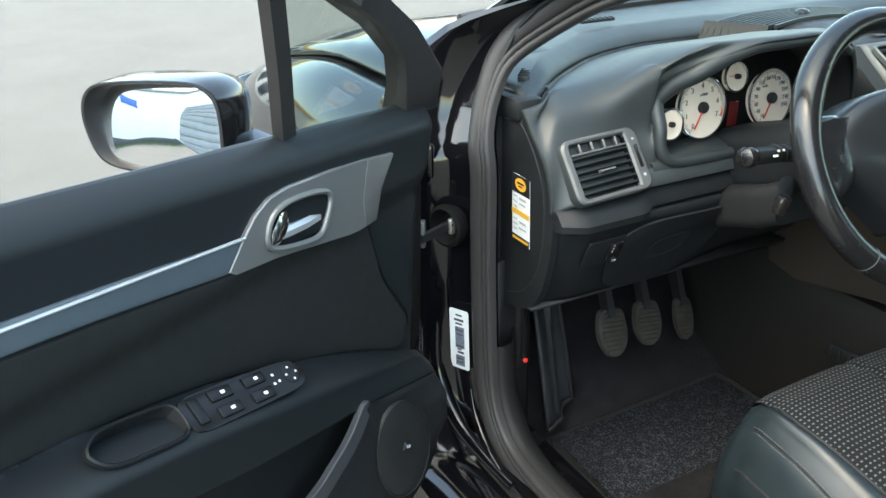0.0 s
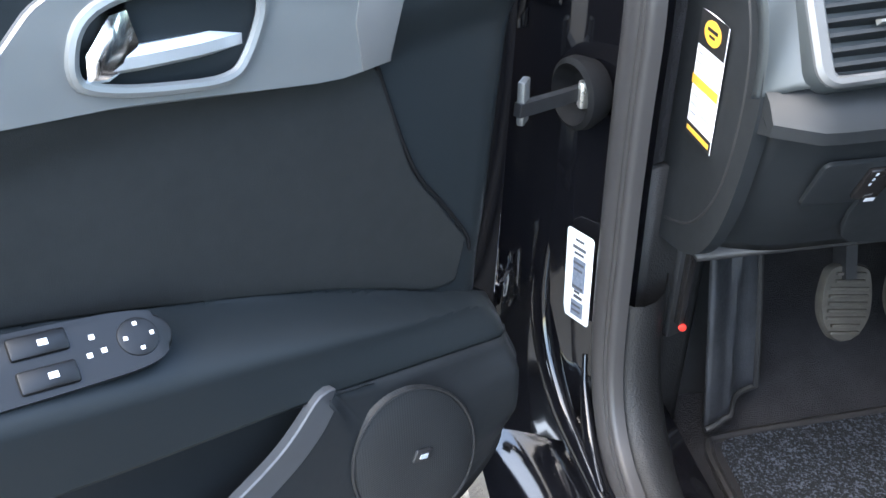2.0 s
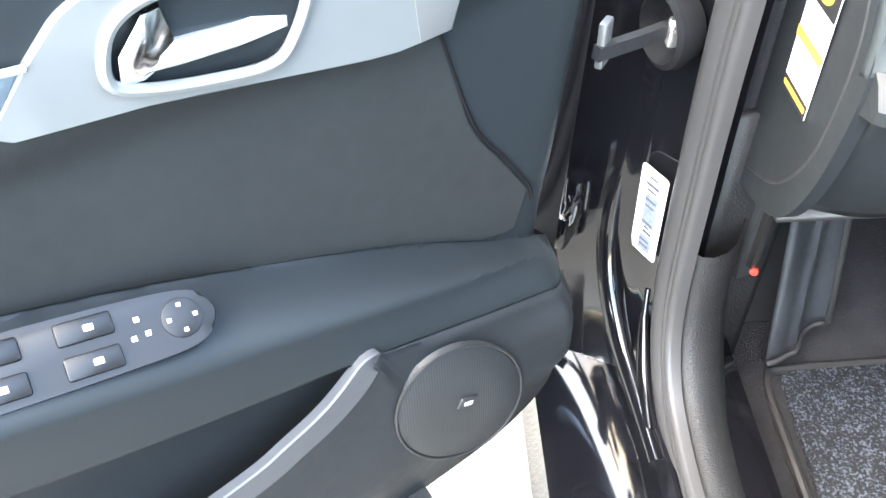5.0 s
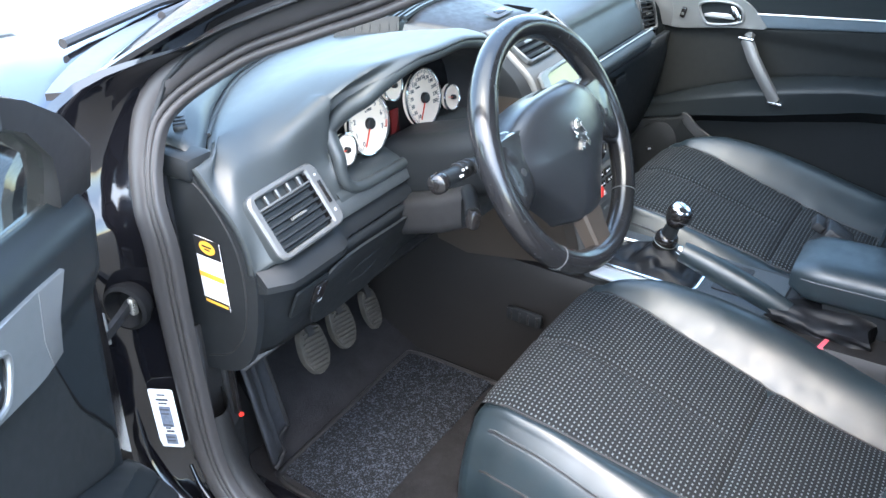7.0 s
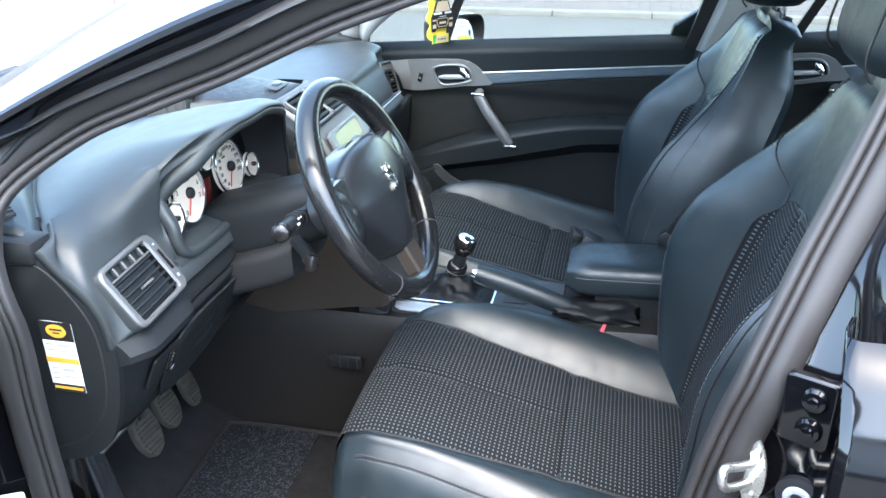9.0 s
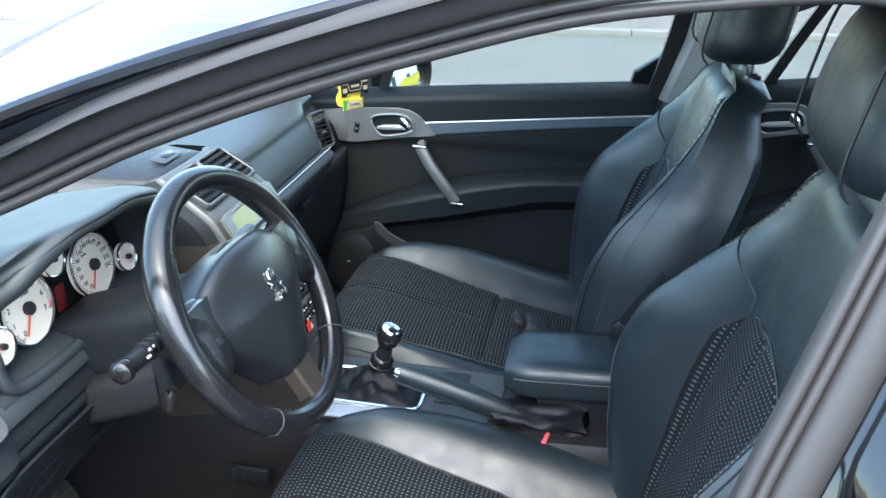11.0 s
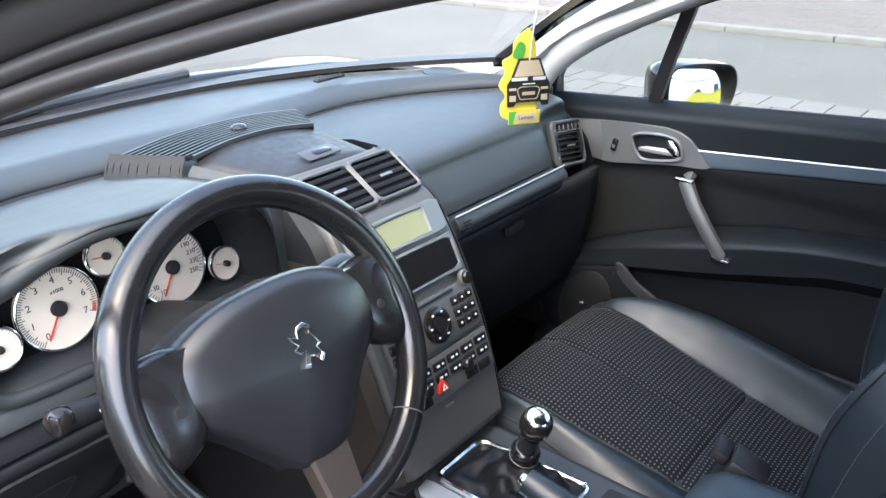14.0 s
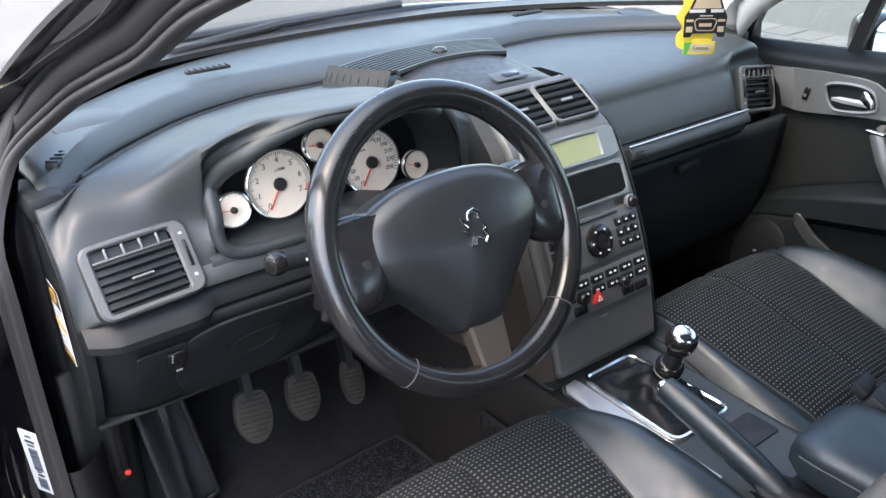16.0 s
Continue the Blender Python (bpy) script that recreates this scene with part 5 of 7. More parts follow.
solid(dpart("under_cover", grid(rows), DARK), .006)

# driver's weave strip and passenger bright line
for x0, x1 in ((-.545, -.135), (.19, .520)):
    rows = [[(x, y, z) for x in [x0 + (x1 - x0) * k / 12 for k in range(13)]] for y, z in ((.3060, .838), (.3100, .850), (.319, .862))] if x0 < 0 else [[(x, y, z) for x in [x0 + (x1 - x0) * k / 12 for k in range(13)]] for y, z in ((.2595, .842), (.262, .851), (.272, .861))]
    solid(dpart("trim_strip", grid(rows), WEAVE_DK if x0 < 0 else SOFT, "fine woven dark trim strip"), .014, -1, .001, (0, -1, .3))
    if x0 > 0:
        dpart("bright_line", tube([(x0 + (x1 - x0) * k / 12, .270, .8635) for k in range(13)], .0015, 6), ALU, "thin bright trim line")
        for k in range(4):
            dpart("air_slot", rbox((.205, .2585, .838 + .006 * k), (.020, .004, .0028), .0008), DARK)

# ---- air vents


def vent(M, w, h, name, bl, br, vanes=4, slats=6):
    """Silver framed vent in M's plane (z towards the cabin); bl, br: widths of its side borders."""
    iw, ih = w - bl - br, h - .016
    ix = (bl - br) / 2
    inner = rrect(iw, ih, .004, 6, ix)
    v = part(name, ring(by_angle(rrect(w, h, .015, 7), (0, 0), 96), by_angle(inner, (0, 0), 96), .008, M, .003), VENTSILVER, dash, "satin silver vent frame")
    part("edge_skirt", loft([[M @ Vector((x * k, y * k, d)) for x, y in rrect(w, h, .015)] for k, d in ((1.012, -.012), (1.008, .001), (.99, .004))], False), SOFT, v)
    # well in PITCH, so the darkness behind the slats is partly its colour
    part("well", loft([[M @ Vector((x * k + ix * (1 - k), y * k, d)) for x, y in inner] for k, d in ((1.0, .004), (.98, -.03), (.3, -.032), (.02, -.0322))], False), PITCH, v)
    top = .016
    for i in range(slats):
        yy = -ih / 2 + (ih - top) * (i + .75) / (slats + .1)
        part("slat", sweep([M @ Vector((ix - iw / 2 + iw * k / 8, yy, .002 + .003 * math.sin(math.pi * k / 8))) for k in range(9)], [(-.0009, -.012), (.0009, -.012), (.0022, -.002), (.0016, .0012), (-.0012, .0014), (-.0022, -.001)], up=M.to_3x3() @ Vector((0, .30, 1))), HARD, v)
    part("slat", rbox(M @ Vector((ix, ih / 2 - top + .001, .0035)), (iw, .003, .006), .001, M.to_3x3()), VENTSILVER, v)
    for i in range(vanes):
        xx = ix - iw / 2 + iw * (i + .9) / (vanes + .6)
        part("vane", rbox(M @ Vector((xx, ih / 2 - top / 2, .002)), (.0035, top - .002, .010), .001, M.to_3x3() @ Matrix.Rotation(radians(-18), 3, "Y")), VENTSILVER, v)
    part("thumb_tab", sweep([M @ Vector((ix - .013 + .026 * k / 4, -.006, .0075)) for k in range(5)], [(-.0022, -.003), (.0022, -.003), (.001, .0028), (-.001, .0028)], up=M.to_3x3() @ Vector((0, 0, 1))), SATIN, v, "bright thumb tab")
    side = w / 2 - br / 2 if br > bl else -w / 2 + bl / 2
    part("wheel_slot", rbox(M @ Vector((side, .002, .0085)), (.0055, .034, .003), .002, M.to_3x3()), GLOSSY, v)
    bars(v, M @ Matrix.Translation((0, 0, .0083)), [(side, .028, .004, .003), (side, -.026, .004, .004)], GREYPRINT, "vent_mark")
    return v


VD = frame_m((-.611, .3255, .876), (.129, .004, .004), (.008, .050, .072))
vent(VD, .131, .094, "driver_air_vent", .013, .021)
VP = frame_m((.640, .3365, .866), (.126, .005, -.018), (-.030, .024, .080))
vent(VP, .128, .094, "passenger_air_vent", .020, .008, 5)

# ---- instrument binnacle
lip = spline([(a, 0, b) for a, b in LIP], 48)
well = lip + [Vector((x, 0, z)) for x, z in ((-.16, .862), (-.22, .862), (-.30, .862), (-.40, .864), (-.47, .866), (-.505, .867))]
rows = []
for f, k in ((.0, .985), (.4, .91), (1.0, .83)):
    r = []
    for i, p in enumerate(well):
        y0 = pad_pt(max(p.x, -.517), 1.0).y + .004 if i < len(lip) else .322
        r.append((-.337 + (p.x + .337) * k, y0 + (.372 - y0) * f, .905 + (p.z - .905) * k))
    rows.append(r)
dpart("cluster_well", grid(rows, True), DARK, "black instrument well")
M = Matrix(((1, 0, 0, 0), (0, 0, -1, .374), (0, 1, 0, 0), (0, 0, 0, 1)))
dpart("cluster_face", plate([(-.337 + (p.x + .337) * .93, .905 + (p.z - .905) * .84) for p in lip], .003, M, 0), PITCH)
dpart("cluster_sill", loft([[(x, y, z) for y, z in ((.314, .850), (.3155, .859), (.320, .866), (.330, .8705), (.350, .874), (.372, .876), (.372, .835), (.314, .835))] for x in [-.530 + .392 * k / 12 for k in range(13)]]), SOFT, "soft sill below the dials")

bead_path = [pad_pt(x, 1.0) for x in [-.20 - .27 * k / 14 for k in range(15)] + [-.485, -.498, -.507]]
bead_path += [Vector((-.5125, .330, .915)), Vector((-.514, .326, .895)), Vector((-.510, .322, .878)), Vector((-.500, .3195, .868)), Vector((-.482, .318, .863)), Vector((-.44, .3175, .861)), Vector((-.36, .3175, .861)), Vector((-.26, .3175, .861))]
dpart("hood_lip", tube(spline([tuple(p) for p in bead_path], 90), .0085, 12, scale=lambda t: 1 + .55 * math.exp(-((t - .58) / .13) ** 2)), SOFT, "rounded soft lip of the instrument hood")


def dial(x, z, r, y, name, nums=(), needle=225.0, sweep_=(235, -25), ticks=36):
    Md = frame_m((x, y, z), (1, 0, 0), (0, .17, .985))
    d = part(name, lathe([(r, -.006), (r, .0), (r * .98, .0012), (.001, .0012)], Md.translation, Md.to_3x3() @ Vector((0, 0, 1)), 48), DIAL, dash, "cream instrument dial")
    part("bezel", tube([Md @ Vector((r * 1.01 * math.cos(t), r * 1.01 * math.sin(t), .002)) for t in [2 * math.pi * k / 48 for k in range(48)]], .0018, 8, True), CHROME, d, "chrome bezel")
    bm = bmesh.new()
    for k in range(ticks + 1):
        a = radians(sweep_[0] + (sweep_[1] - sweep_[0]) * k / ticks)
        ln = .10 if k % 5 else .16
        R = Md.to_3x3() @ Matrix.Rotation(a, 3, "Z")
        rbox(Md @ Vector((r * (.96 - ln / 2) * math.cos(a), r * (.96 - ln / 2) * math.sin(a), .0017)), (r * ln, r * .018, .0005), 0, R, bm=bm)
    part("tick_marks", bm, PRINT, d, smooth=False)
    for i, t in enumerate(nums):
        a = radians(sweep_[0] + (sweep_[1] - sweep_[0]) * i / (len(nums) - 1))
        lettering(t, r * (.24 if len(t) < 2 else .19), Md @ Matrix.Translation((r * .70 * math.cos(a), r * .70 * math.sin(a), .0018)), PRINT, d, "numeral")
    a = radians(needle)
    R = Md.to_3x3() @ Matrix.Rotation(a, 3, "Z")
    part("needle", rbox(Md @ Vector((r * .36 * math.cos(a), r * .36 * math.sin(a), .006)), (r * .86, r * .045, .0015), .0005, R), NEEDLE, d, "thin red needle")
    part("hub", lathe([(r * .19, .002), (r * .19, .007), (r * .16, .009), (.001, .0095)], Md.translation, Md.to_3x3() @ Vector((0, 0, 1)), 20), DARK, d)
    return d, Md


d, Md = dial(-.408, .924, .046, .360, "rev_counter", [str(i) for i in range(8)], 237, ticks=70)
lettering("x1000", .0062, Md @ Matrix.Translation((.004, .019, .0018)), PRINT, d, "numeral")
bm = bmesh.new()
for k in range(4):
    a = radians(-11 - 4 * k)
    rbox(Md @ Vector((.0415 * math.cos(a), .0415 * math.sin(a), .0019)), (.0045, .0016, .0004), 0, Md.to_3x3() @ Matrix.Rotation(a, 3, "Z"), bm=bm)
part("red_zone", bm, NEEDLE, d, smooth=False)
d, Md = dial(-.262, .919, .046, .362, "speedometer", [str(10 + 20 * i) for i in range(13)], 237, ticks=48)
lettering("km/h", .0055, Md @ Matrix.Translation((-.012, .020, .0018)), PRINT, d, "numeral")
dial(-.483, .913, .0225, .343, "fuel_gauge", [], 172, (150, 20), 12)
dial(-.343, .963, .0225, .362, "coolant_gauge", [], 172, (150, 20), 12)
dial(-.188, .899, .0215, .356, "oil_gauge", [], 165, (150, 20), 12)
dpart("trip_display", rbox((-.335, .366, .903), (.020, .004, .040), .002), MAROON, "dark maroon trip display")
bars(dash, Matrix(((1, 0, 0, -.44), (0, 0, -1, .352), (0, 1, 0, .873), (0, 0, 0, 1))), [(0, 0, .004, .004), (.006, -.006, .010, .0015), (.25, .0, .012, .0012)], SATIN, "cluster_mark")

# ---- centre stack
SC = .017
STACK = [(.350, .985, .084), (.318, .965, .092), (.280, .941, .100), (.252, .918, .104), (.226, .872, .108), (.200, .818, .110), (.168, .742, .110), (.142, .665, .108), (.125, .598, .106)]


def stack_at(z):
    """y and half width of the centre stack's face at a height."""
    for (y0, z0, w0), (y1, z1, w1) in zip(STACK, STACK[1:]):
        if z >= z1:
            f = (z0 - z) / (z0 - z1)
            return y0 + (y1 - y0) * f, w0 + (w1 - w0) * f, math.atan2(z0 - z1, y0 - y1)
    return STACK[-1][0], STACK[-1][2], radians(75)


def stack_m(x, z, lift=0.0):
    y, w, a = stack_at(z)
    m = frame_m((SC + x, y, z), (1, 0, 0), (0, math.cos(a), math.sin(a)))
    return m @ Matrix.Translation((0, 0, lift))


sp3 = spline(STACK, 40)
rows = []
for e in (-1.10, -1.0, -.9, -.5, 0, .5, .9, 1.0, 1.10):
    rows.append([(SC + p.z * e, p.x + (.012 if abs(e) > 1.05 else .0) + .003 * e * e, p.y - (.004 if abs(e) > 1.05 else 0)) for p in sp3])
stack = dpart("stack_panel", grid(rows), STACKGREY, "grey satin centre stack panel")
solid(stack, .006, -1, 0, (0, -1, .5))
for s in (-1, 1):
    rows = [[(SC + s * p.z * 1.09, p.x + .008, p.y - .004) for p in sp3], [(SC + s * (p.z * 1.09 + .016), p.x + .02, p.y - .006) for p in sp3], [(SC + s * (p.z * 1.09 + .022), p.x + .08, p.y - .008) for p in sp3], [(SC + s * (p.z * 1.09 + .020), p.x + .30, max(.30, p.y - .05)) for p in sp3]]
    dpart("stack_flank", grid([r[17:] for r in rows]), BRONZE, "warm dark grey stack flank")
    # upper flank darker, its shade beside the hood put into the colour
    dpart("shaded_flank_top", grid([r[:18] for r in rows]), HARD)
# pod top between grille and vents
rows = []
for i in range(7):
    f = i / 6
    y = .352 + (.497 - .352) * f
    rows.append([((SC - .020 * f) + e * (.090 + .028 * f), y + .010 * f * (1 - e * e), .984 + .014 * f - .012 * abs(e) ** 3) for e in [k / 6 - 1 for k in range(13)]])
solid(dpart("pod_top", grid(rows), DARK, "fine-grained black pod top"), .004, -1, 0, (0, 0, 1))
for e in (0, -1):
    edge = [Vector(r[e]) for r in rows]
    sg = -1 if e == 0 else 1
    dpart("pod_side", grid([edge, [p + Vector((sg * .010, -.003, -.008)) for p in edge], [p + Vector((sg * .022, -.008, -.036)) for p in edge]]), SOFT, "dark soft side of the pod")
plate_ = dpart("alarm_plate", plate(rrect(.066, .030, .005), .0015, frame_m((.018, .386, .9915), (1, .02, 0), (0, 1, .2)), .001), POCKETGREY, "small grey sensor plate")
dpart("alarm_slot", plate(rrect(.034, .013, .005), .0030, frame_m((.022, .386, .9915), (1, .02, 0), (0, 1, .2)), .001), GLOSSY, parent=plate_)
# demister grille
GZ = 1.002
g_rear = spline([(-.176, .590, GZ - .006), (-.07, .604, GZ), (.06, .602, GZ), (.156, .584, GZ - .006)], 21)
g_front = spline([(-.116, .500, GZ - .004), (-.04, .510, GZ + .001), (.04, .509, GZ + .001), (.108, .494, GZ - .004)], 21)
# shade between the ribs is put into the bed's black
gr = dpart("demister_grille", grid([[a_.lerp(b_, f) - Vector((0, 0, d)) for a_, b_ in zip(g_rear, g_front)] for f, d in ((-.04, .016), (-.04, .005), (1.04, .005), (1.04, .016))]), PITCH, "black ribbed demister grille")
for k in range(11):
    f = k / 10
    line = [a_.lerp(b_, f) for a_, b_ in zip(g_rear, g_front)]
    wd = .0022 if 0 < k < 10 else .0034
    dpart("rib", sweep(line, [(-wd, -.008), (wd, -.008), (wd * .8, .0005), (-wd * .8, .0005)], up=(0, 0, 1)), SOFT, parent=gr)
dpart("light_sensor", lathe([(.014, 0), (.013, .006), (.008, .010), (.001, .011)], (.003, .546, GZ - .002), (0, 0, 1), 20), GLOSSY, "dark round light sensor")
rib_t = spline([(-.184, .600, .999), (-.160, .560, .999), (-.125, .506, .999)], 19)
rib_b = spline([(-.205, .592, .966), (-.182, .548, .966), (-.146, .492, .966)], 19)
dpart("pod_flank", grid([rib_t, [a_.lerp(b_, .5) + Vector((-.003, -.002, .002)) for a_, b_ in zip(rib_t, rib_b)], rib_b]), HARD, "dark ribbed flank of the grille")
for k in range(1, 18, 2):
    a_, b_ = rib_t[k].lerp(rib_b[k], .16), rib_t[k].lerp(rib_b[k], .86)
    dpart("side_rib", tube([a_, a_.lerp(b_, .5) + Vector((-.003, -.002, .002)), b_], .0016, 6, scale=lambda t: .5 + .5 * math.sin(math.pi * t)), HARD)
for s in (-1, 1):
    v = dpart("demister_slit", rbox((s * .35, .703, 1.0005), (.075, .014, .006), .002), DARK)
    for k in range(7):
        dpart("rib", rbox((s * .35 - .032 + .0107 * k, .703, 1.002), (.003, .012, .006), .0008), HARD, parent=v)
    dpart("tweeter_cover", lathe([(.048, -.004), (.048, .003), (.042, .006), (.001, .008)], (s * .575, .592, .984), (s * .05, -.06, 1), 32), SOFT, "round speaker cover")
    v = dpart("side_demister", rbox((s * .643, .487, .976), (.018, .048, .01), .003, Euler((0, 0, radians(s * 38))).to_matrix()), DARK)
    for k in range(4):
        dpart("rib", rbox((s * (.643 + .012 - .008 * k), .487 - .014 + .0095 * k, .980), (.016, .003, .006), .0008, Euler((0, 0, radians(s * 38))).to_matrix()), HARD, parent=v)
# centre vents
for s in (-1, 1):
    Mv = stack_m(s * .0465, .957, .001)
    v = dpart("centre_air_vent", ring(by_angle(rrect(.092, .082, .006), (0, 0), 48), by_angle(rrect(.083, .070, .005), (0, 0), 48), .009, Mv, .002), VENTSILVER, "satin silver centre vent frame")
    # shallow tray; its black stands in for a vent's shaded depth
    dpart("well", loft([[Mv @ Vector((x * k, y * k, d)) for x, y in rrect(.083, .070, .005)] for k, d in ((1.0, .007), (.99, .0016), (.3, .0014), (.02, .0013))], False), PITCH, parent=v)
    for k in range(5):
        dpart("slat", rbox(Mv @ Vector((0, -.028 + .0138 * k, .0060)), (.082, .0062, .0028), .0010, Mv.to_3x3() @ Matrix.Rotation(radians(25), 3, "X")), HARD, parent=v)
    dpart("thumb_tab", rbox(Mv @ Vector((0, -.002, .0085)), (.024, .005, .003), .001, Mv.to_3x3()), SATIN, parent=v)
Mv = stack_m(.098, .955, .006)
dpart("vent_wheel", rbox(Mv @ Vector((0, 0, 0)), (.006, .050, .003), .0015, Mv.to_3x3()), GLOSSY)
# display and cubby
Md = stack_m(.0, .902, .002)
ds = dpart("display_frame", ring(by_angle(rrect(.196, .050, .004), (0, 0), 64), by_angle(rrect(.130, .036, .003, 5, -.006), (0, 0), 64), .006, Md, .003), SATIN, "satin silver display frame")
dpart("screen", plate(rrect(.134, .040, .002, 5, -.006), .0030, Md, .0), LCD, "olive green unlit display", parent=ds)
Mc = stack_m(.0, .850, .002)
cb = dpart("cubby", ring(by_angle(rrect(.196, .058, .004), (0, 0), 64), by_angle(rrect(.178, .046, .003), (0, 0), 64), .006, Mc, .003), SATIN, "satin silver cubby frame")
# flat plate: the cubby's shaded depth is only its black colour
dpart("cubby_shade_plate", loft([[Mc @ Vector((x * k, y * k, d)) for x, y in rrect(.178, .046, .003)] for k, d in ((1, .0050), (.985, .0044))]), PITCH, "flat black plate for the cubby's shaded depth", parent=cb)
# radio and climate panel
rad = dpart("radio", plate(rrect(.198, .072, .004), .006, stack_m(0, .778, .002), .002), STACKGREY, "grey radio with black keys")
dpart("disc_slot", rbox(stack_m(-.01, .806, .009) @ Vector((0, 0, 0)), (.13, .004, .003), .001, stack_m(0, .806).to_3x3()), DARK, parent=rad)
kn = dpart("volume_knob", lathe([(.010, .0), (.010, .010), (.008, .013), (.001, .0135)], stack_m(.088, .812, .006).translation, stack_m(0, .812).to_3x3() @ Vector((0, 0, 1)), 20), GLOSSY, "black rotary knob", parent=rad)
dpart("knob_ring", lathe([(.0115, .0), (.0115, .006), (.0105, .007)], stack_m(.088, .812, .006).translation, stack_m(0, .812).to_3x3() @ Vector((0, 0, 1)), 20), SATIN, parent=rad)
Mr = stack_m(0, .776, .008)
for k in range(12):
    i, j = k % 3, k // 3
    if j < 3:
        dpart("key", rbox(Mr @ Vector((.052 + .0165 * i, .016 - .017 * j, .001)), (.0135, .013, .004), .0015, Mr.to_3x3()), GLOSSY, parent=rad)
        bars(rad, Mr @ Matrix.Translation((.052 + .0165 * i, .016 - .017 * j, .003)), [(0, 0, .004, .003)], PAPER, "key_mark")
    if j < 3:
        dpart("key", rbox(Mr @ Vector((-.088 + .0165 * i, .016 - .017 * j, .001)), (.0135, .013, .004), .0015, Mr.to_3x3()), GLOSSY, parent=rad)
dpart("control_ring", lathe([(.026, 0), (.026, .005), (.022, .008), (.015, .008), (.013, .005), (.012, .009), (.001, .0095)], Mr @ Vector((.004, -.002, 0)), Mr.to_3x3() @ Vector((0, 0, 1)), 28), GLOSSY, "black control ring", parent=rad)
for a in range(6):
    bars(rad, Mr @ Matrix.Translation((.004 + .019 * math.cos(a * 1.047), -.002 + .019 * math.sin(a * 1.047), .0083)), [(0, 0, .004, .0025)], PAPER, "key_mark")
cl = dpart("climate_panel", plate(rrect(.200, .062, .004), .006, stack_m(0, .708, .002), .002), STACKGREY, "grey climate panel with black keys")
Mk = stack_m(0, .708, .008)
for i in range(6):
    for j in range(2):
        dpart("key", rbox(Mk @ Vector((-.080 + .032 * i, .019 - .017 * j, .001)), (.026, .012, .004), .0015, Mk.to_3x3()), GLOSSY, parent=cl)
        bars(cl, Mk @ Matrix.Translation((-.080 + .032 * i, .019 - .017 * j, .003)), [(-.004, 0, .006, .003), (.006, 0, .004, .003)], PAPER, "key_mark")
for x in (-.055, .035):
    dpart("climate_knob", lathe([(.009, 0), (.009, .009), (.007, .012), (.001, .0125)], Mk @ Vector((x, -.002, 0)), Mk.to_3x3() @ Vector((0, 0, 1)), 18), GLOSSY, parent=cl)
dpart("hazard_switch", plate([(-.011, -.009), (.011, -.009), (.010, -.004), (.002, .010), (-.002, .010), (-.010, -.004)], .005, stack_m(-.022, .700, .008), .002), RED, "red hazard switch", parent=cl)
dpart("hazard_mark", ring([(-.0052, -.0045), (.0052, -.0045), (0, .005)], [(-.003, -.0032), (.003, -.0032), (0, .0025)], .0006, stack_m(-.022, .698, .0145), .0002), PAPER, parent=cl)
for x in (-.06, .045, .075):
    dpart("key", rbox(stack_m(x, .690, .009).translation, (.026, .014, .005), .002, Mk.to_3x3()), GLOSSY, parent=cl)
dpart("ash_lid_pull", rbox(stack_m(-.015, .668, .007).translation, (.018, .003, .002), .0006, Mk.to_3x3()), SATIN)


# ---------------------------------------------------------------- steering wheel and column
WC = Vector((-.322, .088, .923))
WN = Vector((0, -.883, .469))
WU = Vector((0, .469, .883))
WM = Matrix(((1, 0, 0, WC.x), (0, WU.y, WN.y, WC.y), (0, WU.z, WN.z, WC.z), (0, 0, 0, 1)))
wheel = thing("steering_wheel", "worn black leather steering wheel with chrome badge", "steering wheel")
R0 = .1675
rings = []
for i in range(96):
    a = 2 * math.pi * i / 96
    grip = 0.0018 * (math.exp(-((math.degrees(a) - 35) / 14) ** 2) + math.exp(-((math.degrees(a) - 145) / 14) ** 2))
    rr = .0168 + grip
    c = Vector((math.cos(a), math.sin(a), 0))
    rings.append([WM @ (c * (R0 + rr * math.cos(t)) + Vector((0, 0, rr * 1.08 * math.sin(t)))) for t in [2 * math.pi * k / 20 for k in range(20)]])
bm = bmesh.new()
V = [[bm.verts.new(p) for p in r] for r in rings]
for i in range(96):
    for j in range(20):
        bm.faces.new((V[i][j], V[i][(j + 1) % 20], V[(i + 1) % 96][(j + 1) % 20], V[(i + 1) % 96][j]))
rim = part("rim", bm, WHEEL_L, wheel, "worn shiny black leather rim")
for deg in (137, 45, -46, 228):
    a = radians(deg)
    c = Vector((math.cos(a), math.sin(a), 0))
    part("seam", tube([WM @ (c * (R0 + .0168 * math.cos(t)) + Vector((0, 0, .0182 * math.sin(t)))) for t in [2 * math.pi * k / 24 for k in range(24)]], .0008, 6, True), THREAD, rim, "worn seam")
for a0, a1 in ((-45, 44), (138, 227)):
    bm = bmesh.new()
    for k in range(int((a1 - a0) / 1.7)):
        a = radians(a0 + 1.7 * k)
        c = Vector((math.cos(a), math.sin(a), 0))
        e = Vector((-math.sin(a), math.cos(a), 0))
        tube([WM @ (c * (R0 - .0150) + Vector((0, 0, .006)) - e * .0012), WM @ (c * (R0 - .0158) + Vector((0, 0, .0)) + e * .0012)], .0006, 4, bm=bm)
    part("stitching", bm, PALETHREAD, rim, "pale cross stitching")
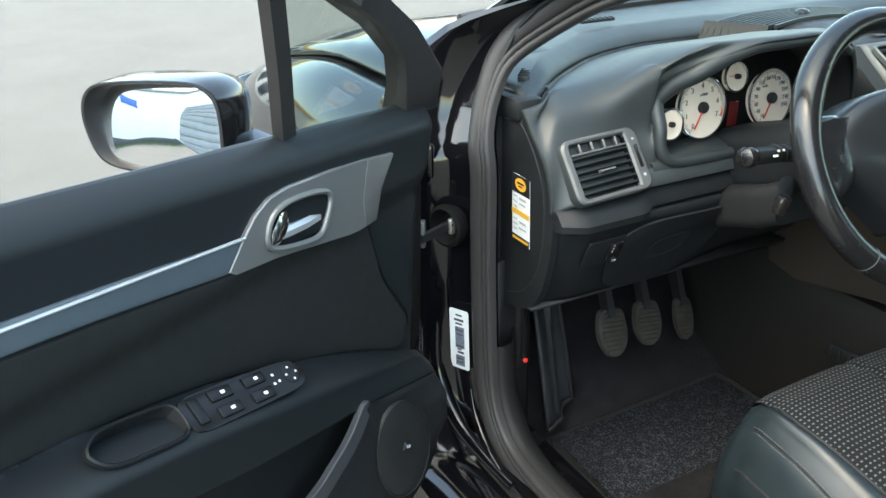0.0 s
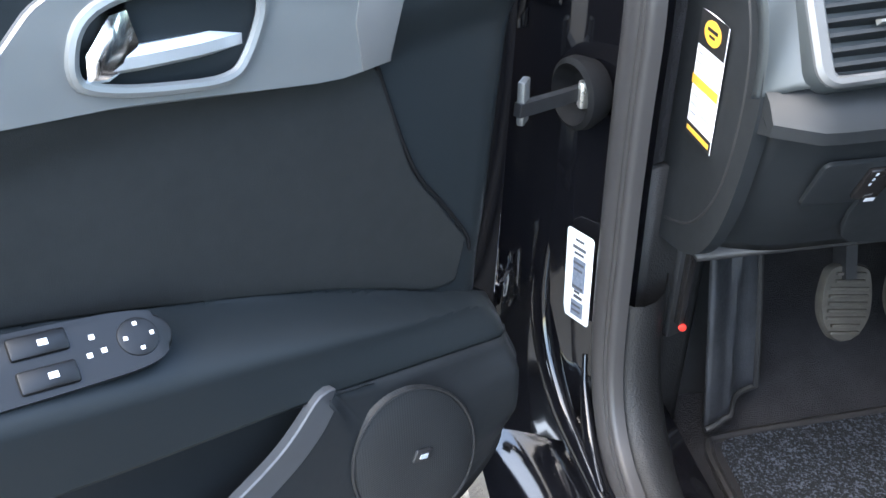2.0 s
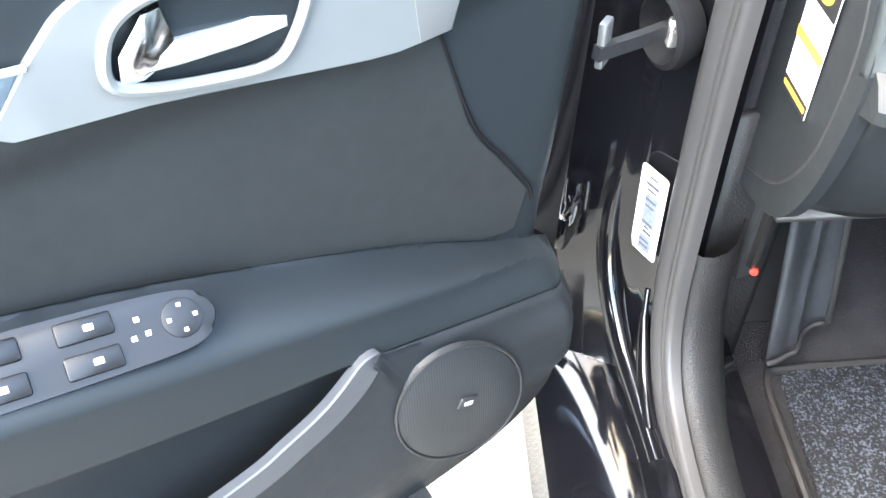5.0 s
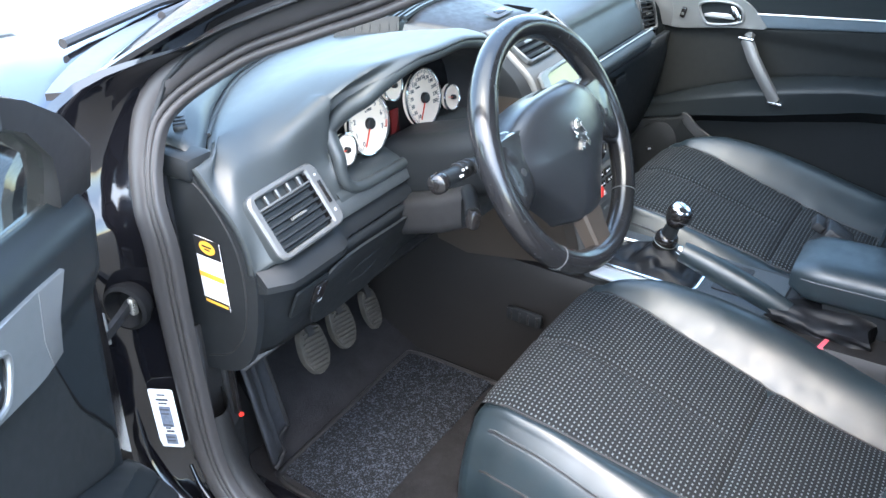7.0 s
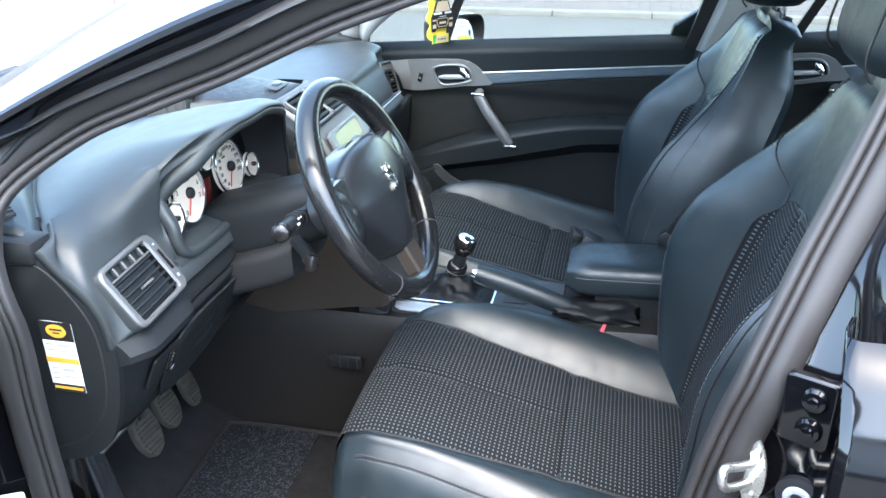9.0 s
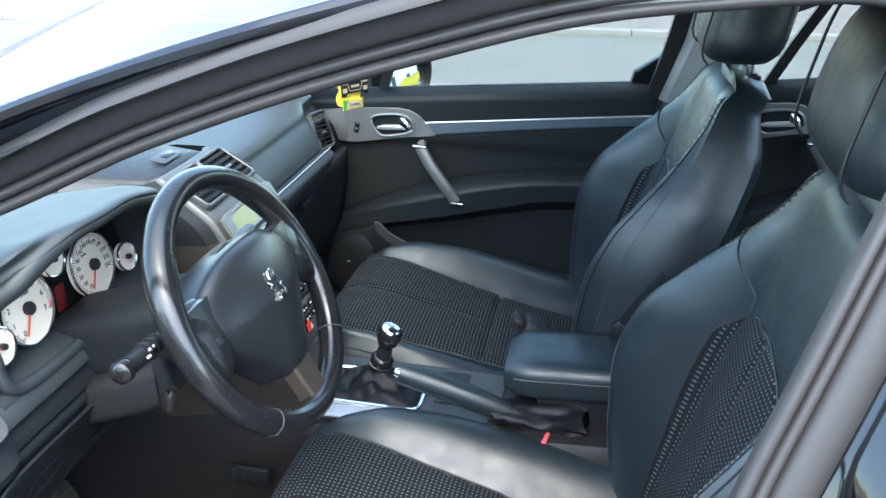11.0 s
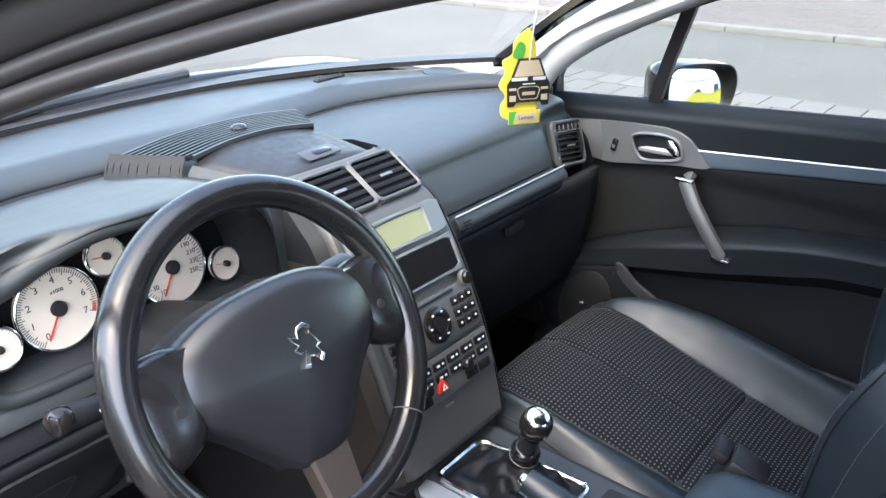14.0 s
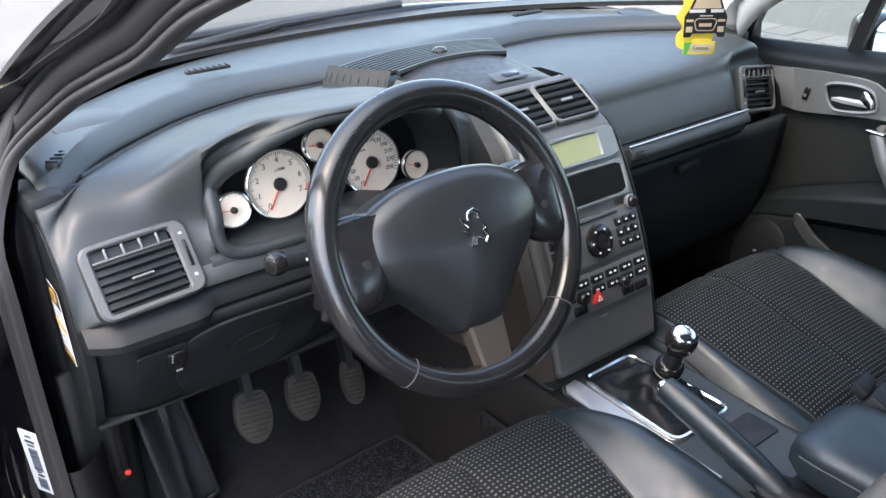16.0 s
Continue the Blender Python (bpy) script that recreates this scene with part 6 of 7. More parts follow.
# airbag cover
AB = [(v.x * 1.10, v.y * 1.04) for v in spline([(-.122, .018, 0), (-.108, .045, 0), (-.06, .068, 0), (0, .074, 0), (.06, .068, 0), (.108, .045, 0), (.122, .018, 0), (.112, -.012, 0), (.072, -.048, 0), (.038, -.088, 0), (.022, -.105, 0), (-.022, -.105, 0), (-.038, -.088, 0), (-.072, -.048, 0), (-.112, -.012, 0)], 72, True)]
part("airbag_cover", loft([[WM @ Vector((x * k, (y + .01) * k - .01, d - .012 * abs(x * k / .12) ** 2 - .010 * max(0, -(y * k) / .1))) for x, y in AB] for k, d in ((1.0, -.035), (1.0, .004), (.985, .014), (.93, .022), (.78, .028), (.5, .031), (.2, .032), (.03, .032))]), LEATHERSOFT, wheel, "grained black airbag cover")
emb = WM @ Matrix.Translation((.006, .004, .0325))
badge_line = [(-.004, .020), (.004, .022), (.011, .017), (.008, .011), (.012, .004), (.016, -.004), (.010, -.006), (.016, -.016), (.010, -.022), (.004, -.014), (-.002, -.012), (-.006, -.022), (-.013, -.020), (-.008, -.012), (-.004, -.004), (-.012, -.006), (-.018, .000), (-.010, .003), (-.016, .009), (-.018, .015), (-.008, .010), (-.007, .016)]
part("badge", ring(badge_line, [(x * .78, y * .82) for x, y in badge_line], .0022, emb, .0006), CHROME, wheel, "small chrome badge")
for s in (-1, 1):
    sp_ = [(s * .098, .050), (s * .160, .052), (s * .163, .005), (s * .158, -.040), (s * .135, -.046), (s * .104, -.022)]
    sm = [(v.x, v.y) for v in spline([(*p, 0) for p in sp_], 32, True)]
    part("spoke", loft([[WM @ Vector((s * .13 + (x - s * .13) * k, y * k, d)) for x, y in sm] for k, d in ((.98, -.016), (1.02, -.003), (1.0, .004), (.92, .009), (.75, .0125), (.5, .0145), (.1, .015))]), WHEEL_L, wheel, "shiny black wheel spoke")
    part("spoke_arm", sweep([WM @ Vector(p) for p in ((s * .09, .028, .006), (s * .125, .03, .008), (s * .162, .028, .002))], [(-.026, -.008), (.026, -.008), (.022, .007), (-.022, .007)], up=tuple(WN)), WHEEL_L, wheel)
    part("horn_dimple", lathe([(.006, .0), (.005, .002), (.001, .002)], WM @ Vector((s * .128, .002, .0140)), WN, 16), DARK, wheel)
part("lower_spoke", loft([[WM @ Vector((x, y, d)) for x, y in ((-.026 * k, -.098), (.026 * k, -.098), (.021 * k, -.160), (-.021 * k, -.160))] for k, d in ((1.0, -.012), (1.0, .006), (.86, .010))]), BRONZE, wheel, "satin metal lower spoke")
part("hub_back", lathe([(.055, -.09), (.075, -.04), (.080, .0), (.05, .01)], WC, WN, 28), DARK, wheel)

column = thing("steering_column", "dark plastic steering column with two stalks", "steering column")
part("shroud", loft([[(-.322 + x * k, y, z0 + z * k) for x, z in rrect(.120, .105, .03)] for y, z0, k in ((.36, .835, .95), (.26, .862, 1.0), (.18, .885, 1.0), (.155, .892, .9))]), HARD, column, "dark column shroud")
st = part("light_stalk", sweep(spline([(-.375, .170, .905), (-.42, .167, .910), (-.47, .165, .915), (-.505, .164, .919)], 12), circle2(.0105, 16), up=(0, 0, 1), scale=lambda t: .8 + .35 * t), HARD, column, "black light stalk")
part("stalk_end", lathe([(.010, -.004), (.0135, .0), (.0145, .006), (.0135, .013), (.009, .017), (.001, .018)], (-.507, .164, .919), (-1, -.03, .06), 20), GLOSSY, st)
for k in range(3):
    part("stalk_ring", lathe([(.0125, 0), (.0128, .002), (.0125, .004)], (-.435 - .014 * k, .1665, .9115 + .002 * k), (-1, -.03, .06), 18), DARK, st)
bars(st, frame_m((-.470, .153, .921), (-1, -.02, .06), (0, .5, .8)), [(0, .003, .005, .003), (-.009, .003, .004, .003), (.008, -.003, .009, .003)], PAPER, "stalk_mark")
rs = part("wiper_stalk", loft([[(-.235 + dx * f, .152 + .012 * f + dy, .940 + dz) for dx, dy, dz in [(.085, .0, 0)] for dy, dz in [(a, b) for a, b in rrect(.022 * k, .030 * k, .009 * k)]] for f, k in ((0, .7), (.25, 1.0), (.6, 1.12), (.9, 1.0), (1.0, .6))]), SOFTBLUE, column, "grey-black wiper stalk")
bars(rs, frame_m((-.162, .149, .945), (1, .1, .0), (0, .3, .9)), [(0, 0, .010, .003)], PAPER, "stalk_mark")
ks = part("cruise_stalk", sweep([(-.40, .19, .855), (-.43, .165, .853), (-.455, .148, .853)], circle2(.011, 14), up=(0, 0, 1)), HARD, column, "short dark stalk")
part("stalk_end", rbox((-.466, .141, .852), (.016, .018, .026), .005, Euler((0, .3, -.5)).to_matrix()), GLOSSY, ks)
part("column_lower", loft([[(-.322 + x, y, z + dz) for x, dz in rrect(.16, .07, .02)] for y, z in ((.36, .76), (.24, .80), (.20, .82))]), DARK, column)

# ---------------------------------------------------------------- pedals, mat, footwell
ped = [(-.440, .485, .478, .060, .086, "clutch_pedal"), (-.337, .507, .459, .058, .082, "brake_pedal"), (-.225, .526, .428, .042, .080, "throttle_pedal")]
for x, y, z, w, h, nm in ped:
    p = thing(nm, "worn ribbed rubber foot pedal on dark arm", "pedal", "foot pedals")
    Mp = frame_m((x, y, z), (1, -.04, -.10), (0, .40, .92))
    o_ = [(v.x, v.y) for v in spline([(-w / 2, h * .25, 0), (-w * .32, h / 2, 0), (w * .32, h / 2, 0), (w / 2, h * .25, 0), (w * .52, -h * .2, 0), (w * .25, -h / 2, 0), (-w * .2, -h / 2, 0), (-w * .50, -h * .15, 0)], 36, True)]
    part("pedal_pad", loft([[Mp @ Vector((a * k, b * k, d)) for a, b in o_] for k, d in ((1, -.008), (1, .0), (.95, .004), (.4, .005))]), PEDAL, p, "worn ribbed rubber pad")
    for k in range(9):
        b = -h * .40 + h * .80 * k / 8
        hw = w * (.40 if abs(b) < h * .3 else .30)
        part("rib", rbox(Mp @ Vector((0, b, .006)), (hw * 2, h * .045, .004), .001, Mp.to_3x3()), PEDAL, p)
    part("pedal_arm", sweep(spline([(x, y + .012, z + h * .3), (x + .004, y + .05, z + .10), (x + .01, y + .11, z + .22), (x + .01, y + .13, z + .30)], 10), [(-.007, -.012), (.007, -.012), (.007, .012), (-.007, .012)], up=(0, 1, 0)), DARK, p, "dark steel pedal arm")
fmat = thing("floor_mat", "flecked grey carpet mat with bound black edge", "floor mat")
mo = [(v.x, v.y) for v in spline([(-.590, -.20, 0), (-.592, .10, 0), (-.592, .38, 0), (-.585, .455, 0), (-.55, .468, 0), (-.35, .474, 0), (-.19, .480, 0), (-.162, .465, 0), (-.155, .36, 0), (-.155, .10, 0), (-.158, -.20, 0)], 60, True)]
part("mat_top", plate([(-.578, .272), (-.155, .280), (-.158, .465), (-.168, .478), (-.35, .474), (-.555, .468), (-.572, .455)], .010, Matrix.Translation((0, 0, .2915)), .003), MAT, fmat, "flecked grey pile")
# mat drawn black, not flecked, behind y = 0.28
part("mat_rear_part", plate([(x, min(y, .276)) for x, y in mo if y < .40], .009, Matrix.Translation((0, 0, .2905)), .003), CARPET, fmat, "plain black rear part")
part("mat_edge", sweep([(x, y, .299) for x, y in mo], circle2(.006, 8), True, up=(0, 0, 1)), DARK, fmat, "black bound edge")
pmat = thing("floor_mat", "black carpet mat in passenger footwell", "floor mat")
part("mat_top", plate([(-x, y) for x, y in mo], .010, Matrix.Translation((0, 0, .2905)), .004), CARPET, pmat)

kick = thing("kick_panel", "dark plastic footwell side panel with bonnet lever", "trim panel")
rows = [[(-.716, .440, z), (-.702, .446, z), (-.684, .451, z), (-.664, .456, z), (-.642, .462, z), (-.628, .476, z), (-.622, .52, z), (-.620, .64, z)] for z in (.28, .40, .54, .70)]
solid(part("panel", grid(rows), GRAINTRIM, kick), .010, -1, 0, (.5, -1, 0))
lev = part("lever_recess", rbox((-.660, .4555, .555), (.026, .010, .13), .004, Euler((0, 0, radians(20))).to_matrix()), DARK, kick, "black lever recess")
part("bonnet_lever", rbox((-.660, .4485, .565), (.010, .012, .11), .003, Euler((0, 0, radians(20))).to_matrix()), GLOSSY, lev)
part("lever_mark", lathe([(.0045, 0), (.0040, .002), (.001, .0025)], (-.6575, .4425, .508), (-.3, -.92, .15), 16), RED, lev, "red lever dot")
rest = thing("footrest", "worn black fabric liner beside footrest", "footrest")
TL_, TR_, BR_, BL_ = Vector((-.632, .474, .655)), Vector((-.560, .525, .655)), Vector((-.516, .500, .352)), Vector((-.600, .450, .338))
rows = []
for i in range(21):
    f = i / 20
    rows.append([BL_.lerp(BR_, g).lerp(TL_.lerp(TR_, g), f) + Vector((.0, -.006 * math.sin(7 * g + 2.2 * f) - .009 * math.exp(-((g - .55 - .25 * (f - .5)) / .09) ** 2), 0)) for g in [k / 15 for k in range(16)]])
solid(part("liner", grid(rows), LINER, rest, "creased grey-black liner"), .006, -1, 0, (.5, -1, 0))
part("liner_piping", tube([rows[k][-1] for k in range(20, -1, -1)] + [rows[0][k] for k in range(14, -1, -1)], .0045, 8), DARK, rest, "black piped edge")
part("rest_plate", rbox((-.585, .585, .40), (.10, .03, .20), .008, Euler((radians(-32), 0, 0)).to_matrix()), DARK, rest, "black footrest plate")

# ---------------------------------------------------------------- tunnel and console
console = thing("centre_console", "dark centre console with aluminium gear plate", "centre console")
tun = [(-.135, .28), (-.128, .44), (-.118, .548), (-.105, .568), (.122, .568), (.138, .548), (.155, .44), (.165, .28)]
part("tunnel", loft([[(x * k, y, .28 + (z - .28) * h) for x, z in tun] for y, k, h in ((.75, 1.05, 1.3), (.45, 1.05, 1.08), (.30, 1.0, 1.0), (.1, .98, 1.0), (-.12, .92, 1.0), (-.30, .92, 1.04), (-.60, .95, 1.08), (-.90, 1.0, .9))]), TUNNELGREY, console, "dark warm grey plastic tunnel sides")
ft = part("foot_vent", rbox((-.146, .218, .478), (.012, .075, .03), .006), HARD, console)
for k in range(4):
    part("vent_fin", rbox((-.153, .19 + .018 * k, .478), (.004, .004, .022), .001), DARK, ft)
PO = [(-.086, .135), (-.030, .150), (.060, .150), (.108, .140), (.108, .02), (.100, -.10), (.095, -.20), (-.085, -.20), (-.088, -.10), (-.088, .02)]
PI = [(x + .004 * (1 - y / .126) * (1 if x > 0 else -1), y) for x, y in rrect(.110, .186, .016, 6, .008, .033)]
po, pi_ = by_angle(PO, (.008, .033), 72), by_angle(PI, (.008, .033), 72)
gp = part("gear_surround", ring(po, pi_, .010, Matrix.Translation((0, 0, .566)), .003), WEAVE_DK, console, "dark fine-grained gear surround")
band = [(-.089, .100), (-.087, .118), (-.078, .130), (-.056, .133), (-.054, .120), (-.060, -.14), (-.093, -.14)]
part("gear_plate", plate(band, .0035, Matrix.Translation((0, 0, .575)), .001), ALU, gp, "brushed aluminium band")
part("boot_frame", sweep([(x, y, .577) for x, y in pi_], [(-.0055, -.003), (-.0050, .0045), (-.0015, .0065), (.0020, .0058), (.0045, -.003)], True, up=(0, 0, 1)), CHROME, gp, "bright raised boot frame")
part("cup_lid", plate(rrect(.100, .052, .006, 5, .035, -.105), .003, Matrix.Translation((0, 0, .5755)), .001), DARK, gp, "dark tray lid")
part("front_tray", loft([[(SC + x * k, y, z) for x in (-.118, .118)] + [(SC + x * k, y, z - .06) for x in (.118, -.118)] for y, z, k in ((.142, .571, .92), (.150, .572, .96), (.165, .580, .98), (.20, .62, .95))]), SOFT, console, "dark tray before the gear lever")

gear = thing("gear_lever", "black gear lever with chrome-topped knob and gaiter", "gear lever")
ga, gb_ = Vector((.0285, .032, .598)), Vector((.0215, .0, .701))
rings = []
for k in range(19):
    f = k / 18
    c = Vector((.008, .033, .572)).lerp(Vector((.0278, .029, .610)), sstep(0, 1, f))
    c.z = .572 + .010 * math.sin(min(1, f * 3) * math.pi / 2) + .030 * f ** 2.2
    r = []
    for i, (x, y) in enumerate(pi_):
        a = math.atan2(y - .033, x - .008)
        s1 = (1 - f) ** 1.15
        fold = math.sin(math.pi * f) * (.0060 * math.sin(3 * a + 9 * f) + .0022 * math.sin(5 * a - 12 * f) + .0010 * math.sin(9 * a + 5))
        r.append(c + Vector(((x - .008) * s1 + .0195 * math.cos(a) * (1 - s1), (y - .033) * s1 + .0195 * math.sin(a) * (1 - s1), fold)))
    rings.append(r)
part("gaiter", loft(rings, False), GAITER, gear, "creased black leather gaiter")
ax = gb_ - ga
part("collar", lathe([(.0190, .004), (.0205, .012), (.0200, .020), (.0212, .023), (.0212, .033), (.0200, .036), (.017, .040), (.015, .041)], ga, ax, 32), GLOSSY, gear, "gloss black collar")
part("collar_ring", lathe([(.0205, .0208), (.0216, .0215), (.0216, .0228), (.0205, .0235)], ga, ax, 32), SATIN, gear)
part("shaft", lathe([(.0150, .036), (.0140, .045), (.0130, .060), (.0145, .070)], ga, ax, 24), HARD, gear)
kn = part("knob", lathe([(.0140, .064), (.0185, .071), (.0222, .082), (.0228, .091), (.0212, .099), (.0185, .103)], ga, ax, 36), GLOSSY, gear, "gloss black knob")
part("knob_cap", lathe([(.0195, .1015), (.0182, .1045), (.0130, .1075), (.006, .1087), (.001, .109)], ga, ax, 36), CHROME, kn, "chrome knob cap")
km = frame_m(ga + ax.normalized() * .1085, (1, 0, .1), (0, 1, .2))
bars(kn, km, [(-.005, 0, .0012, .009), (0, 0, .0012, .009), (.005, 0, .0012, .009), (0, 0, .011, .0012)], DARK, "shift_mark")

brake = thing("handbrake", "black leather handbrake lever with creased gaiter", "handbrake")
ha, hb = Vector((-.054, -.030, .655)), Vector((-.044, -.215, .592))
part("grip", sweep(spline([ha, ha.lerp(hb, .3) + Vector((0, 0, .003)), ha.lerp(hb, .7) + Vector((0, 0, .003)), hb], 16), [(.0175 * math.cos(t), .0195 * math.sin(t)) for t in [2 * math.pi * k / 20 for k in range(20)]], up=(0, 0, 1), scale=lambda t: .84 + .28 * math.sin(math.pi * min(1, t * .8 + .1))), LEATHER, brake, "black leather grip")
part("button", lathe([(.0085, -.004), (.0085, .004), (.007, .008), (.001, .0085)], ha, ha - hb, 18), CHROME, brake, "chrome release button")
rings = []
for k in range(25):
    f = k / 24
    c = hb.lerp(Vector((-.012, -.345, .570)), f) + Vector((0, .026 * (1 - f), .002 * math.sin(9 * f)))
    rr = (.0205 + .042 * f ** 1.1) * (1 + .05 * math.sin(26 * f) * (1 - f))
    ring_ = []
    for i in range(64):
        t = 2 * math.pi * i / 64
        fold = 1 + (.03 + .10 * f) * math.sin(7 * t + 3.2 * f) + .05 * f * math.sin(13 * t - 9 * f + 1)
        ring_.append(c + Vector((rr * 1.15 * math.cos(t) * fold, .006 * math.sin(6 * t + 7 * f), rr * .70 * math.sin(t) * fold)))
    rings.append(ring_)
part("gaiter", loft(rings), GAITER, brake, "creased black leather gaiter")

arm = thing("armrest", "padded black leather centre armrest with stitched edge", "armrest")
rings = []
for k in range(14):
    f = k / 13
    y = -.205 - .30 * f
    e = math.sqrt(max(0, 1 - (1 - min(1, f / .16)) ** 2))
    w, h = .074 * (.80 + .20 * e), .033 * (.55 + .45 * e)
    zc = .645 + .010 * f
    rings.append([(.030 + w * (abs(math.cos(t)) ** .45) * (1 if math.cos(t) >= 0 else -1), y, zc + h * (abs(math.sin(t)) ** .55) * (1 if math.sin(t) >= 0 else -1) + .006 * (math.sin(t) > 0) * math.cos(math.cos(t))) for t in [2 * math.pi * i / 40 for i in range(40)]])
part("pad", loft(rings), LEATHER, arm, "padded black leather top")
for s in (-1, 1):
    part("stitching", tube([(.030 + s * .0735 * (.80 + .20 * math.sqrt(max(0, 1 - (1 - min(1, f / .16)) ** 2))), -.205 - .30 * f, .657 + .010 * f) for f in [.06 + .94 * k / 16 for k in range(17)]], .0014, 6), THREAD, arm, "grey edge stitching")
part("support", loft([[(.030 + x, y, z) for x, y in ((-.06, -.26 + d), (.06, -.26 + d), (.065, -.50), (-.065, -.50))] for z, d in ((.50, -.03), (.56, -.015), (.625, 0))]), HARD, arm, "dark armrest support")
for x, y, z, r_, nm in ((-.085, -.290, .560, -12, "seat_belt_buckle"), (.122, -.215, .672, 10, "seat_belt_buckle")):
    b = thing(nm, "black seat belt buckle with faded red button", "belt buckle", "seat belt buckles")
    part("case", rbox((x, y - .018, z - .028), (.046, .024 if x < 0 else .050, .075), .005, Euler((radians(28), 0, radians(r_))).to_matrix()), DARK, b)
    part("release_button", rbox((x, y + .004, z + .010), (.040, .020, .016), .003, Euler((radians(28), 0, radians(r_))).to_matrix()), BUCKLE if x < 0 else DARK, b, "faded red release button")
    part("stalk", rbox((x, y - .045, z - .11), (.030, .014, .16), .004, Euler((radians(20), 0, 0)).to_matrix()), DARK, b)

# ---------------------------------------------------------------- labels and door-frame fittings
note = thing("service_sticker", "white and yellow service sticker on dashboard end", "sticker")
sm_ = frame_m((-.7005, .400, .803), (-.0, -1, .0), (-.02, .17, .98))
if (sm_.to_3x3() @ Vector((0, 0, 1))).x > 0:
    sm_ = sm_ @ Matrix.Rotation(math.pi, 4, "Y")
part("paper", plate([(-.0235, -.055), (.0235, -.055), (.0235, .0505), (.008, .052), (-.008, .0525), (-.0235, .0515)], .0006, sm_, 0), PAPER, note, "white paper label", smooth=False)
sm2 = sm_ @ Matrix.Translation((0, 0, .0007))
bars(note, sm2, [(0, .038, .047, .028), (0, -.049, .047, .011)], DARK, "dark_band")
part("roundel", plate([(.0145 * math.cos(radians(a)), .0385 + .0098 * math.sin(radians(a))) for a in range(0, 360, 12)], .0004, sm2 @ Matrix.Translation((0, 0, .0003)), 0), YELLOW, note, "yellow oval mark")
bars(note, sm2 @ Matrix.Translation((0, .0385, .0005)), [(0, .002, .018, .0028), (0, -.0028, .010, .0022)], DARK)
bars(note, sm2 @ Matrix.Translation((0, 0, .0003)), [(0, -.006, .047, .008), (0, -.049, .042, .004)], YELLOW, "yellow_band")
bars(note, sm2 @ Matrix.Translation((0, 0, .0003)), [(-.014, .018, .010, .0018), (-.014, .010, .012, .0018), (.006, .017, .018, .004), (.005, .009, .016, .003), (-.014, .002, .010, .0018), (-.014, -.018, .010, .0018), (-.014, -.026, .012, .0018), (-.014, -.034, .010, .0018), (.006, -.020, .018, .004), (.006, -.030, .020, .003)], GREYPRINT, "print_bar")

vin = thing("type_plate", "white printed type plate on black door frame", "label")
vn = Vector((-.88, -.47, -.02)).normalized()
vm = frame_m((-.7550, .4810, .562), (vn.cross(Vector((0, 0, 1)))) * -1, (.05, -.16, .98))
if (vm.to_3x3() @ Vector((0, 0, 1))).dot(vn) < 0:
    vm = vm @ Matrix.Rotation(math.pi, 4, "Y")
part("paper", plate(rrect(.036, .112, .004), .0008, vm @ Matrix.Translation((0, 0, .010)), 0), PAPER, vin, "white label", smooth=False)
v2 = vm @ Matrix.Translation((0, 0, .0109))
bars(vin, v2, [(.001, -.040, .017, .020), (.001, .004, .017, .040)], PLATEPRINT, "grey_block")
bars(vin, v2 @ Matrix.Translation((0, 0, .0003)), [(0, .037, .018, .004), (0, .046, .012, .003), (0, .030, .013, .003), (0, .018, .015, .003), (0, .010, .012, .0025), (0, -.012, .015, .003), (0, -.018, .008, .003), (.002, -.024, .012, .004), (0, -.036, .013, .0025), (0, -.043, .013, .0025)], PRINT, "print_bar")

strap = thing("door_check_strap", "black door check strap in rubber cup", "door hardware")
part("cup", lathe([(.028, -.016), (.034, .0), (.033, .008), (.028, .011), (.024, .004), (.018, -.004), (.003, -.006)], (-.776, .487, .762), (-.95, -.31, .03), 28), PITCH, strap, "black rubber cup")
part("strap", sweep([(-.768, .492, .762), (-.80, .468, .767), (-.845, .440, .772)], [(-.004, -.006), (.004, -.006), (.004, .006), (-.004, .006)], up=(0, 0, 1)), DARK, strap)
part("roller", rbox((-.775, .478, .764), (.010, .010, .026), .003), STEEL, strap, "zinc roller")
part("bracket", rbox((-.838, .448, .776), (.007, .016, .040), .002, Euler((0, 0, radians(-32))).to_matrix()), SATIN_DK, strap, "grey steel bracket")
for z in (.560, .860):
    h = thing("hinge", "painted black door hinge with bolt", "hinge", "door hinges")
    part("leaf", rbox((-.806, .528, z), (.052, .016, .055), .006, Euler((0, 0, radians(-40))).to_matrix()), PAINT, h)
    part("knuckle", lathe([(.012, -.035), (.013, -.03), (.013, .03), (.012, .035)], (-.832, .500, z), (0, 0, 1), 18), PAINT, h)
    part("hinge_arm", rbox((-.842, .478, z), (.016, .055, .044), .006, Euler((0, 0, radians(-32))).to_matrix()), PAINT, h)
    part("bolt", lathe([(.009, 0), (.009, .006), (.001, .0065)], (-.800, .522, z + .012), (-.6, -.8, 0), 6), STEEL, h)
lock = thing("door_striker", "zinc door striker loop on black pillar", "door hardware")
sn = Vector((-.86, .50, 0)).normalized()
ML = frame_m((-.757, -.449, .803), (sn.cross(Vector((0, 0, 1)))) * -1, (0, 0, 1))
if (ML.to_3x3() @ Vector((0, 0, 1))).dot(sn) < 0:
    ML = ML @ Matrix.Rotation(math.pi, 4, "Y")
